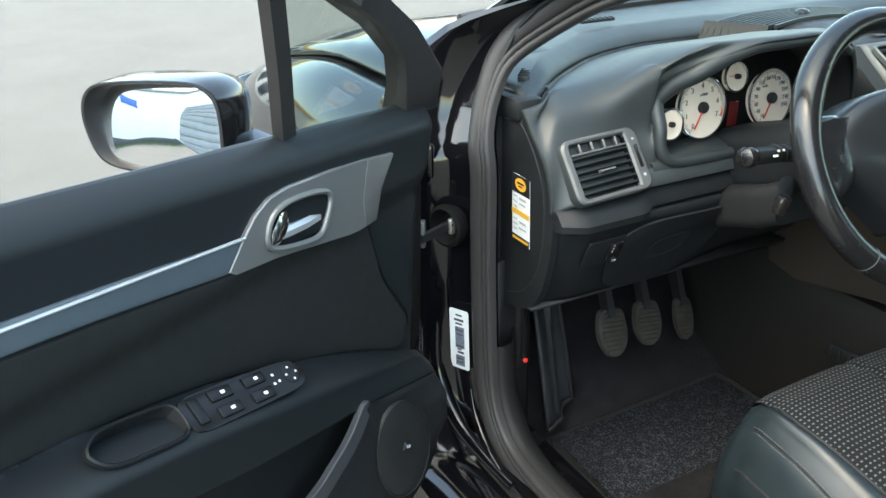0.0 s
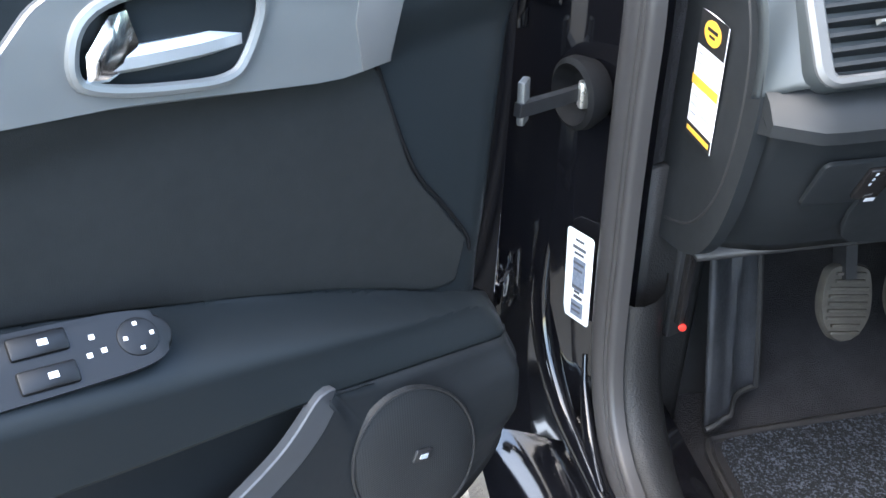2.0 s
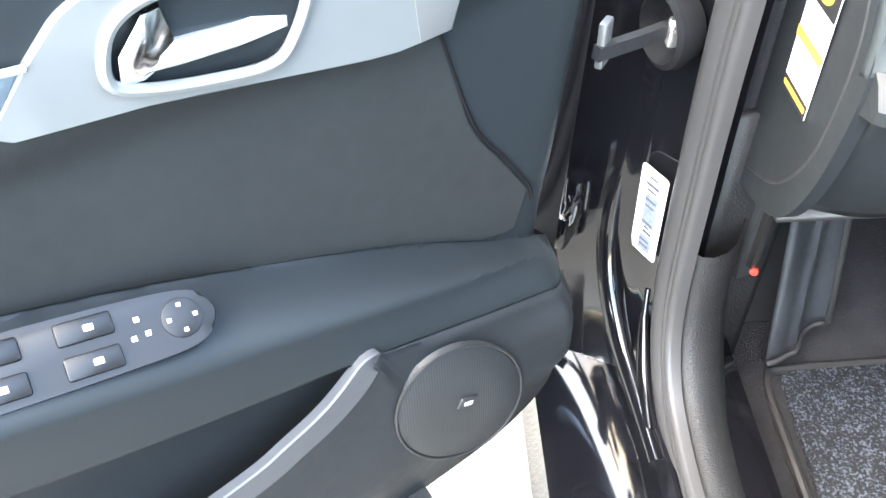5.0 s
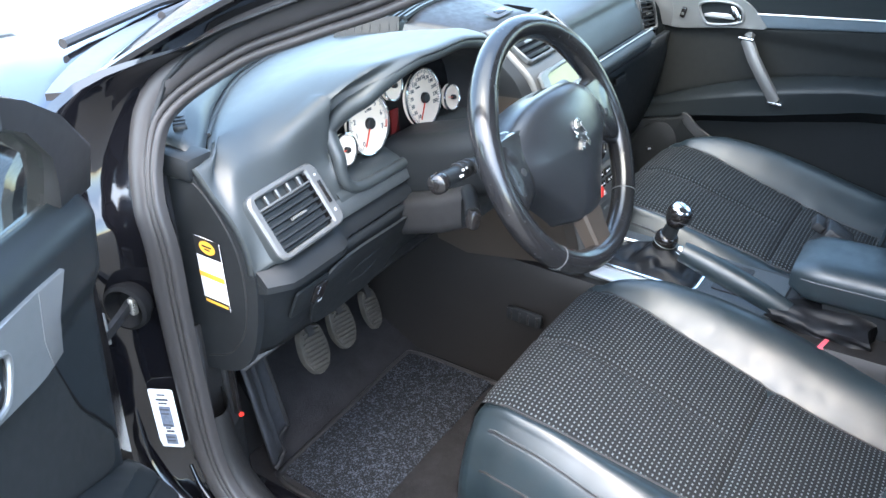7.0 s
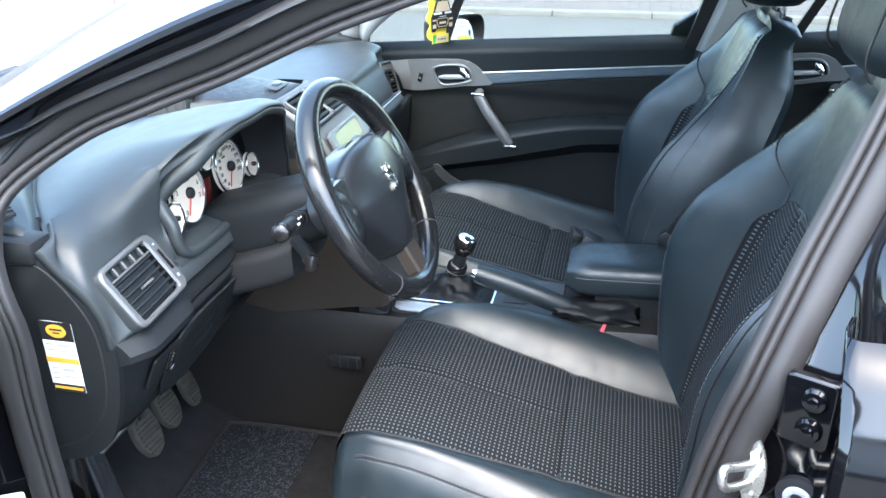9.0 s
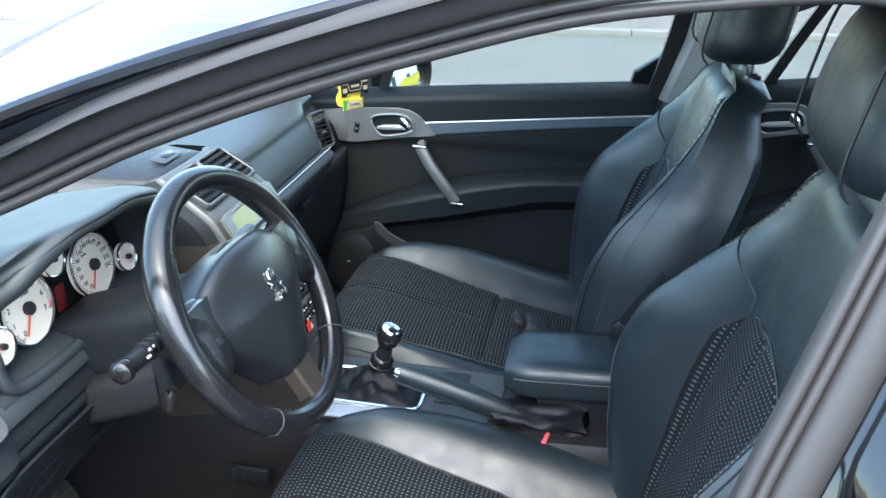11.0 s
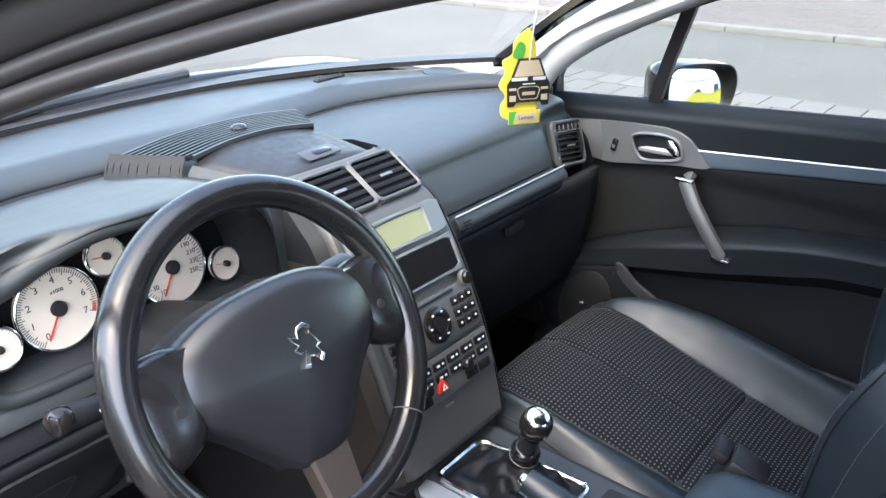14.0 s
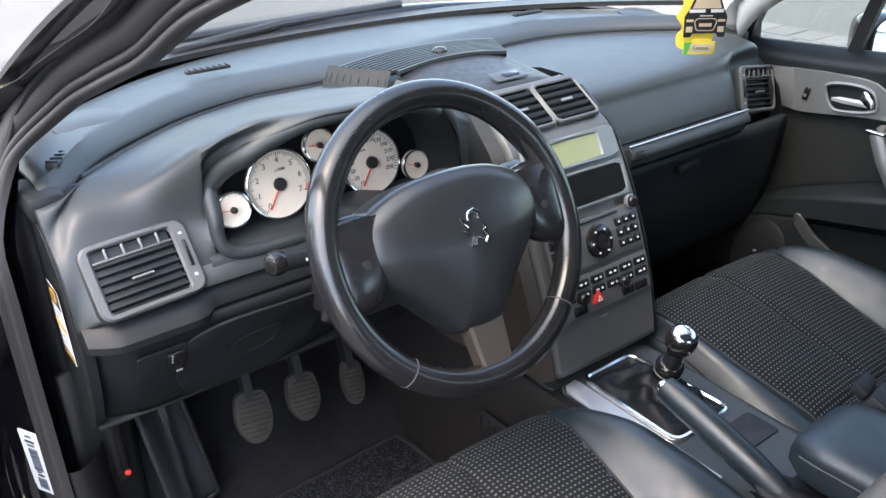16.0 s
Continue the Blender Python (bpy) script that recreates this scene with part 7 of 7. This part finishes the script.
part("striker_plate", plate([(v.x, v.y) for v in spline([(-.012, 0, 0), (-.011, .020, 0), (-.003, .040, 0), (.003, .040, 0), (.011, .020, 0), (.013, 0, 0), (.011, -.020, 0), (.003, -.040, 0), (-.003, -.040, 0), (-.011, -.020, 0)], 40, True)], .004, ML, .0015), STEEL, lock, "zinc striker plate")
part("striker_loop", tube(spline([(-.757, -.447, .792), (-.772, -.434, .797), (-.790, -.418, .806), (-.796, -.412, .818), (-.790, -.414, .829), (-.774, -.430, .822), (-.757, -.445, .815)], 28), .0048, 10), STEEL, lock, "zinc striker loop")
for dz in (-.027, .027):
    part("screw", lathe([(.0065, 0), (.0055, .003), (.001, .0032)], ML @ Vector((0, dz, .004)), sn, 12), STEEL, lock)
bh = thing("rear_hinge_cover", "gloss black hinge plate with two bolts", "hinge")
hn = Vector((-.90, .43, 0)).normalized()
Mb = frame_m((-.768, -.487, .897), (hn.cross(Vector((0, 0, 1)))) * -1, (0, 0, 1))
if (Mb.to_3x3() @ Vector((0, 0, 1))).dot(hn) < 0:
    Mb = Mb @ Matrix.Rotation(math.pi, 4, "Y")
part("cover", plate(rrect(.052, .078, .008), .010, Mb, .004, 3), PAINT, bh)
for dz in (-.017, .017):
    part("bolt", lathe([(.0125, .008), (.0130, .012), (.0105, .016), (.0060, .0165), (.0050, .019), (.001, .0195)], Mb @ Vector((.004, dz, 0)), hn, 20), PAINT, bh)
plug = thing("door_frame_plug", "pale round plastic plug on black pillar", "plug")
part("plug_cap", lathe([(.0145, 0), (.0145, .006), (.0125, .008), (.008, .008), (.006, .003), (.001, .002)], (-.776, -.491, .796), hn, 28), GREYPRINT, plug)
part("plug_collar", lathe([(.023, -.004), (.023, .003), (.0152, .005)], (-.776, -.491, .796), hn, 28), DARK, plug)

# ---------------------------------------------------------------- air freshener on the mirror
fresh = thing("air_freshener", "hanging car-shaped card and lemon yellow card", "air freshener")
fm = frame_m((.060, .060, 1.130), (.80, -.60, 0), (0, 0, 1))
if (fm.to_3x3() @ Vector((0, 0, 1))).x > 0:
    fm = frame_m((.060, .060, 1.130), (.80, -.60, 0), (0, 0, 1)) @ Matrix.Rotation(math.pi, 4, "Y")
lem = [(v.x, v.y) for v in spline([(-.026, -.045, 0), (-.032, -.03, 0), (-.026, -.018, 0), (-.034, -.004, 0), (-.027, .010, 0), (-.030, .024, 0), (-.018, .032, 0), (-.016, .046, 0), (-.004, .058, 0), (.003, .060, 0), (.010, .045, 0), (.012, .02, 0), (.012, -.045, 0)], 60, True)]
part("lemon_card", plate(lem, .0016, fm @ Matrix.Translation((-.002, 0, -.004)), .0003), LEMON, fresh, "lemon yellow card")
part("leaf_print", plate([(v.x, v.y) for v in spline([(-.018, .030, 0), (-.010, .046, 0), (-.002, .040, 0), (-.006, .026, 0)], 20, True)], .0005, fm @ Matrix.Translation((-.002, 0, -.0023)), 0), GREEN, fresh, "green leaf print")
car_ = [(-.026, -.030), (-.027, -.004), (-.022, .004), (-.0135, .027), (.0135, .027), (.022, .004), (.027, -.004), (.026, -.030), (.018, -.030), (.015, -.025), (-.015, -.025), (-.018, -.030)]
cc = part("car_card", plate(car_, .0016, fm, .0003), DARK, fresh, "black car-shaped card")
f2 = fm @ Matrix.Translation((0, 0, .0017))
part("tan_screen", plate([(-.0185, .006), (-.0115, .0245), (.0115, .0245), (.0185, .006)], .0003, f2, 0), CARDTAN, cc, smooth=False)
bars(cc, f2 @ Matrix.Translation((0, 0, .0004)), [(-.012, .003, .020, .004), (.013, .003, .016, .004), (0, -.003, .016, .0012)], PAPER, "print_bar")
bars(cc, f2, [(-.020, -.009, .009, .003), (.020, -.009, .009, .003), (-.020, -.020, .008, .007), (.020, -.020, .008, .007), (0, -.0145, .016, .004)], CARDTAN, "print_shape")
part("grille_print", ring(by_angle([(-.015, -.010), (-.011, -.022), (.011, -.022), (.015, -.010), (.011, -.006), (-.011, -.006)], (0, -.014), 36), by_angle([(-.0138, -.010), (-.0102, -.021), (.0102, -.021), (.0138, -.010), (.0102, -.007), (-.0102, -.007)], (0, -.014), 36), .0003, f2, .0001), CARDTAN, cc)
tag = part("scent_tag", plate([(-.024, -.052), (.016, -.052), (.016, -.036), (.011, -.036), (.009, -.033), (-.012, -.033), (-.014, -.036), (-.024, -.036)], .0014, fm @ Matrix.Translation((0, 0, -.001)), .0003), LEMON, fresh, "yellow scent tag")
part("tag_edge", plate([(-.024, -.052), (-.019, -.052), (-.014, -.036), (-.024, -.036)], .0004, fm @ Matrix.Translation((0, 0, .0005)), 0), GREEN, tag, smooth=False)
part("tag_field", plate(rrect(.028, .010, .001, 3, -.002, -.044), .0004, fm @ Matrix.Translation((0, 0, .0006)), 0), CARDTAN, tag, smooth=False)
lettering("Lemon", .007, fm @ Matrix.Translation((-.002, -.044, .0012)), PRINT, tag)
part("string", tube(spline([fm @ Vector((0, .022, .001)), fm @ Vector((.002, .05, .002)), Vector((.075, .055, 1.25)), Vector((.072, .045, 1.335))], 20), .0008, 6), PAPER, fresh, "white string")
imir = thing("interior_mirror", "black interior mirror under the roof", "mirror")
part("mirror_case", rbox((.055, .035, 1.325), (.22, .035, .065), .015, Euler((radians(-15), 0, radians(12))).to_matrix(), 3), DARK, imir)
part("mirror_glass", rbox((.052, .016, 1.321), (.20, .003, .052), .001, Euler((radians(-15), 0, radians(12))).to_matrix()), MIRROR, imir)
part("mirror_stem", tube([(.055, .05, 1.33), (.04, .10, 1.36), (.035, .13, 1.367)], .010, 10), DARK, imir)


# ---------------------------------------------------------------- seats
BACK_C = [(0.0, -.430, .470), (.12, -.448, .55), (.28, -.478, .66), (.45, -.510, .78), (.62, -.543, .90), (.76, -.568, .99), (.88, -.588, 1.055), (.96, -.602, 1.092), (1.0, -.620, 1.106)]
BACK_W = [(0, .225), (.15, .245), (.45, .250), (.62, .235), (.76, .205), (.88, .178), (.96, .155), (1.0, .135)]
BACK_B = [(0, .03), (.12, .065), (.28, .105), (.43, .128), (.53, .118), (.62, .085), (.74, .038), (.86, .010), (1.0, 0.0)]
CUSH_Z = [(-.44, .495), (-.32, .515), (-.24, .535), (-.10, .572), (.0, .597), (.05, .601), (.075, .592)]
CUSH_B = [(-.44, .050), (-.30, .058), (-.14, .052), (-.04, .037), (.03, .020), (.075, .006)]


def lerp_tab(tab, k, v):
    return curve1([(r[0], r[k]) for r in tab], v)


def stitches(pts, r=.0011, length=.0045, gap=.0025):
    """Short stitches along a line of points."""
    bm = bmesh.new()
    carry = 0.0
    for a, b in zip(pts, pts[1:]):
        a, b = Vector(a), Vector(b)
        ln = (b - a).length
        d = carry
        while d + length < ln:
            tube([a.lerp(b, d / ln), a.lerp(b, (d + length) / ln)], r, 4, bm=bm)
            d += length + gap
        carry = max(0.0, d - ln)
    return bm


def make_seat(name, label, cx, dy, tilt, side):
    """A front seat; side: +1 where the tunnel lies towards +x."""
    seat = thing(name, label, "car seat", "front seats")
    hip = Vector((cx, dy - .43, .47))
    T = Matrix.Translation(hip) @ Matrix.Rotation(radians(tilt), 4, "X") @ Matrix.Translation(-hip)

    def outer(y):
        """Cloth edge and cushion edge towards the driver's door."""
        return -curve1([(-.44, .135), (-.24, .145), (-.08, .165), (.03, .176), (.075, .172)], y), -curve1([(-.44, .235), (-.24, .212), (-.08, .200), (.03, .196), (.075, .188)], y)

    def inner(y):
        return curve1([(-.44, .142), (-.24, .150), (-.08, .160), (.0, .168), (.075, .178)], y), curve1([(-.44, .250), (-.20, .250), (-.05, .236), (.03, .212), (.075, .194)], y)

    def cz(x, y):
        """Height of the cushion's leather and cloth."""
        z = curve1(CUSH_Z, y)
        (xo, wo), (xi, wi) = outer(y), inner(y)
        B = curve1(CUSH_B, y)
        if x > xi:
            t = min(1, (x - xi) / (wi - xi))
            return z + B * 1.02 * math.sin(math.pi * .66 * t) - .002
        if x < xo:
            t = min(1, (xo - x) / (xo - wo))
            return z + (.004 + .20 * B) * math.sin(math.pi * .8 * t) - .012 * t * t - .002
        f = (x - xo) / (xi - xo) * 2 - 1
        z += .007 * (1 - f * f)
        z -= .007 * math.exp(-((y + .238) / .007) ** 2)
        if y > -.238:
            z -= .005 * math.exp(-((f * .5 * (xi - xo)) / .006) ** 2) * sstep(-.238, -.20, y)
        return z

    def top_row(y, n=45):
        (xo, wo), (xi, wi) = outer(y), inner(y)
        return [wo + (xo - wo) * k / 10 for k in range(10)] + [xo + (xi - xo) * k / 20 for k in range(20)] + [xi + (wi - xi) * k / 14 for k in range(15)]
    # cushion body
    rings = []
    ys = [-.46 + .53 * k / 44 for k in range(45)]
    for y in ys:
        yc = min(y, .075)
        xs = top_row(yc)
        r = [(cx + x, y + dy, cz(x, yc)) for x in xs]
        zl, wi, wo = r[-1][2], xs[-1], xs[0]
        for dx, z in ((.006, zl - .018), (.012, zl - .05), (.012, zl - .085), (.008, .405)):
            r.append((cx + wi + dx, y + dy, z))
        zo = r[0][2]
        for dx, z in ((.030, .405), (.040, zo - .105), (.037, zo - .075), (.028, zo - .042), (.016, zo - .016)):
            r.append((cx + wo - dx, y + dy, z))
        rings.append(r)
    last = rings[-1]
    for dyy, dz, k in ((.012, -.004, 1.0), (.024, -.014, .99), (.034, -.035, .97), (.038, -.075, .95), (.030, -.13, .93)):
        rings.append([(cx + (x - cx) * k, y + dyy, max(.40, min(z + dz, z)) if z > .45 else z) for x, y, z in last])
    cu = part("cushion", loft(rings), LEATHER, seat, "black leather seat cushion")
    # cloth of the cushion, turned over the front edge
    rows, uv = [], []
    for k in range(52):
        y = -.435 + .505 * k / 51
        xo, xi = outer(y)[0], inner(y)[0]
        r, u = [], []
        for j in range(33):
            x = xo + (xi - xo) * j / 32
            e = .0035 * min(1, min(j, 32 - j) / 2)
            r.append((cx + x, y + dy, cz(x, y) + e))
            u.append((x, y))
        rows.append(r)
        uv.append(u)
    for dyy, dz, k, v in ((.013, -.001, 1.0, .013), (.027, -.010, .99, .030), (.0375, -.032, .97, .054), (.0415, -.060, .955, .083)):
        rows.append([(cx + (x - cx) * k, y + dyy, z + dz) for x, y, z in rows[51]])
        uv.append([(a_, b_ + v) for a_, b_ in uv[51]])
    part("seat_cloth", grid(rows, uv=uv), CLOTH, cu, "dotted grey woven cloth")
    line = [-.43 + .495 * k / 40 for k in range(41)]
    for edge in (outer, inner):
        part("seam", tube([(cx + edge(y)[0], y + dy, cz(edge(y)[0], y) + .001) for y in line], .0016, 6), DARK, cu)
    for off in (-.010, -.017):
        part("edge_stitching", stitches([(cx + outer(y)[1] - .010 + off * .35, y + dy, cz(outer(y)[1], y) + off) for y in line], .0009, .0048, .0016), THREAD, cu, "grey double stitching")
        part("edge_stitching", stitches([(cx + inner(y)[1] + .004 - off * .35, y + dy, cz(inner(y)[1], y) + off) for y in line], .0009, .0048, .0016), THREAD, cu, "grey double stitching")
    part("edge_fold", tube([(cx + outer(y)[1] - .0145, y + dy, cz(outer(y)[1], y) - .0135) for y in line], .0014, 6), DARK, cu)
    part("skirt_fold", tube([(cx + outer(y)[1] - .0365, y + dy, cz(outer(y)[1], y) - .072) for y in line], .0022, 6), DARK, cu, "dark fold over the seat skirt")
    for s in (-1, 1):
        part("side_shield", rbox((cx + s * .243, dy - .195, .405), (.046, .50, .150), .014), HARD, seat, "dark plastic seat side shield")
        part("shield_inset", rbox((cx + s * .266, dy - .10, .405), (.006, .24, .080), .008), DARK, seat)
        part("seat_lever", rbox((cx + s * .272, dy - .06, .372), (.012, .14, .028), .006), HARD, seat)
        part("seat_rail", rbox((cx + s * .19, dy - .20, .310), (.045, .60, .042), .004), DARK, seat)
    # backrest

    def lim(b):
        """Half width of the cloth, arched at its top."""
        return .62 if b < .55 else .62 * math.sqrt(max(0.0, 1 - ((b - .55) / .126) ** 2))

    def front(a, b):
        y, z, w = lerp_tab(BACK_C, 1, b), lerp_tab(BACK_C, 2, b), curve1(BACK_W, b)
        A, c0 = abs(a), .55
        t = min(1, max(0, (A - c0) / (.90 - c0)))
        f = curve1(BACK_B, b) * (math.sin(t * math.pi / 2) ** 1.25 if A < .90 else 1 - .75 * sstep(.90, 1.0, A))
        if a < 0:
            f *= .74
        if A < .6:
            f += .010 * (1 - (a / .6) ** 2)
        return T @ Vector((cx + a * w, y + dy + f * .95, z + f * .2))

    rings = []
    for i in range(45):
        b = i / 44
        r = [front(-1 + 2 * k / 56, b) for k in range(57)]
        y, z, w = lerp_tab(BACK_C, 1, b), lerp_tab(BACK_C, 2, b), curve1(BACK_W, b)
        th = .105 - .045 * sstep(.75, 1.0, b)
        e = curve1(BACK_B, b)
        for a, q in ((1.03, .25), (1.05, .55), (1.02, .85), (.92, 1.0), (.5, 1.06), (0, 1.08), (-.5, 1.06), (-.92, 1.0), (-1.02, .85), (-1.05, .55), (-1.03, .25)):
            fy = e * .25 * (1 - q)
            r.append(T @ Vector((cx + a * w, y + dy + fy - th * q, z - .01 * q)))
        rings.append(r)
    c = sum(rings[-1], Vector()) / len(rings[-1])
    for k, dz in ((.90, .010), (.65, .016), (.3, .018)):
        rings.append([c + (p - c) * k + Vector((0, 0, dz)) for p in rings[44]])
    ba = part("backrest", loft(rings), LEATHER, seat, "black leather backrest")
    rows, uv = [], []
    for i in range(48):
        b = .06 + .615 * i / 47
        L = max(lim(b), .02)
        r, u = [], []
        for k in range(29):
            a = L * (-1 + 2 * k / 28)
            e = .0035 * min(1, min(k, 28 - k) / 2, (47 - i) / 2) - .004 * math.exp(-(a / .03) ** 2)
            r.append(front(a, b) + Vector((0, e + .0006, e * .3)))
            u.append((a * .245, b * .66))
        rows.append(r)
        uv.append(u)
    part("back_cloth", grid(rows, uv=uv), CLOTH, ba, "dotted grey woven cloth")
    arch = [front(lim(b) * sg, b) + Vector((0, .001, 0)) for sg, bs in ((-1, [.06 + .615 * k / 40 for k in range(41)]), (1, [.675 - .615 * k / 40 for k in range(1, 41)])) for b in bs]
    part("seam", tube(arch, .0016, 6), DARK, ba)
    for s in (-1, 1):
        crest = [front(s * .92, b) for b in [.05 + .92 * k / 50 for k in range(51)]]
        part("piping", tube([p + Vector((0, .0003, 0)) for p in crest], .0012, 6), DARK, ba, "backrest edge seam")
        for e in (.875, .960):
            part("stitching", stitches([front(s * e, b) + Vector((0, .0010, .0006)) for b in [.05 + .92 * k / 50 for k in range(51)]], .0009), THREAD, ba)
        up_ = [front(s * (.48 + .45 * f), .632 + .122 * f ** .9) + Vector((0, .0008, .0005)) for f in [k / 20 for k in range(21)]]
        part("shoulder_seam", tube(up_, .0013, 6), DARK, ba)
        for dx in (-.006, .006):
            part("stitching", stitches([p + Vector((-s * dx * .8, .0006, dx)) for p in up_], .0009), THREAD, ba)
    # headrest
    hc = T @ Vector((cx, dy - .640, 1.230))
    hr = []
    for i in range(15):
        t = -1 + 2 * i / 14
        k = (1 - abs(t) ** 5) ** .4 * (1 - .05 * t) if abs(t) < 1 else .02
        zz = .094 * t
        hr.append([hc + Vector(((.150 * k) * abs(math.cos(q)) ** .62 * (1 if math.cos(q) > 0 else -1), (.064 * k) * abs(math.sin(q)) ** .75 * (1 if math.sin(q) > 0 else -1) - .02 * t + .014 * (1 - math.cos(q) ** 2) * (1 if math.sin(q) > 0 else 0) * math.cos(t * 1.5), zz)) for q in [2 * math.pi * j / 44 for j in range(44)]])
    hd = part("headrest", loft(hr), LEATHER, seat, "black leather headrest")
    for s in (-1, 1):
        part("headrest_seam", tube([hc + Vector((s * .112, (.064 * (1 - abs(t) ** 5) ** .4 - .02 * t) + .011, .094 * t)) for t in [-.9 + 1.8 * j / 20 for j in range(21)]], .0020, 6), DARK, hd)
        part("headrest_post", tube([T @ Vector((cx + s * .055, dy - .655, 1.07)), T @ Vector((cx + s * .055, dy - .645, 1.16))], .0065, 12), CHROME, seat, "chrome headrest post")
        part("post_socket", lathe([(.016, -.004), (.018, .004), (.012, .007), (.009, .003)], T @ Vector((cx + s * .055, dy - .652, 1.113)), (0, .12, 1), 20), DARK, seat)
    # recliner on the tunnel side
    rx = cx + side * .262
    part("recliner", sweep(spline([(rx, dy - .505, .705), (rx + side * .008, dy - .515, .735), (rx + side * .010, dy - .535, .775), (rx + side * .006, dy - .560, .815)], 14), [(-.005, -.011), (.005, -.011), (.006, .0), (.004, .011), (-.004, .011)], up=(0, 1, .3), scale=lambda t: 1.25 - .75 * t), HARD, seat, "dark recliner lever")
    part("recliner_hub", lathe([(.020, -.004), (.020, .006), (.016, .009), (.001, .010)], (rx, dy - .500, .700), (side, 0, 0), 24), HARD, seat)
    return seat


make_seat("driver_seat", "black leather seat with dotted grey cloth centre", -.338, 0.0, 0, 1)
make_seat("passenger_seat", "black leather passenger seat with dotted cloth centre", .345, .105, 3, -1)

bench = thing("rear_bench", "black leather rear bench seat", "rear seat")
prof = [(-1.02, .40), (-1.00, .50), (-1.04, .545), (-1.15, .55), (-1.40, .50), (-1.45, .42)]
part("bench_cushion", loft([[(x, y, z) for y, z in prof] for x in (-.66, -.6, -.2, 0, .2, .6, .66)]), LEATHER, bench)
prof = [(-1.38, .46), (-1.36, .60), (-1.42, .85), (-1.48, 1.02), (-1.55, 1.04), (-1.60, .98), (-1.52, .6), (-1.50, .46)]
part("bench_back", loft([[(x, y, z) for y, z in prof] for x in (-.66, -.6, -.2, 0, .2, .6, .66)]), LEATHER, bench)
for x in (-.36, .36):
    part("bench_headrest", rbox((x, -1.54, 1.09), (.26, .09, .13), .035, None, 3), LEATHER, bench)
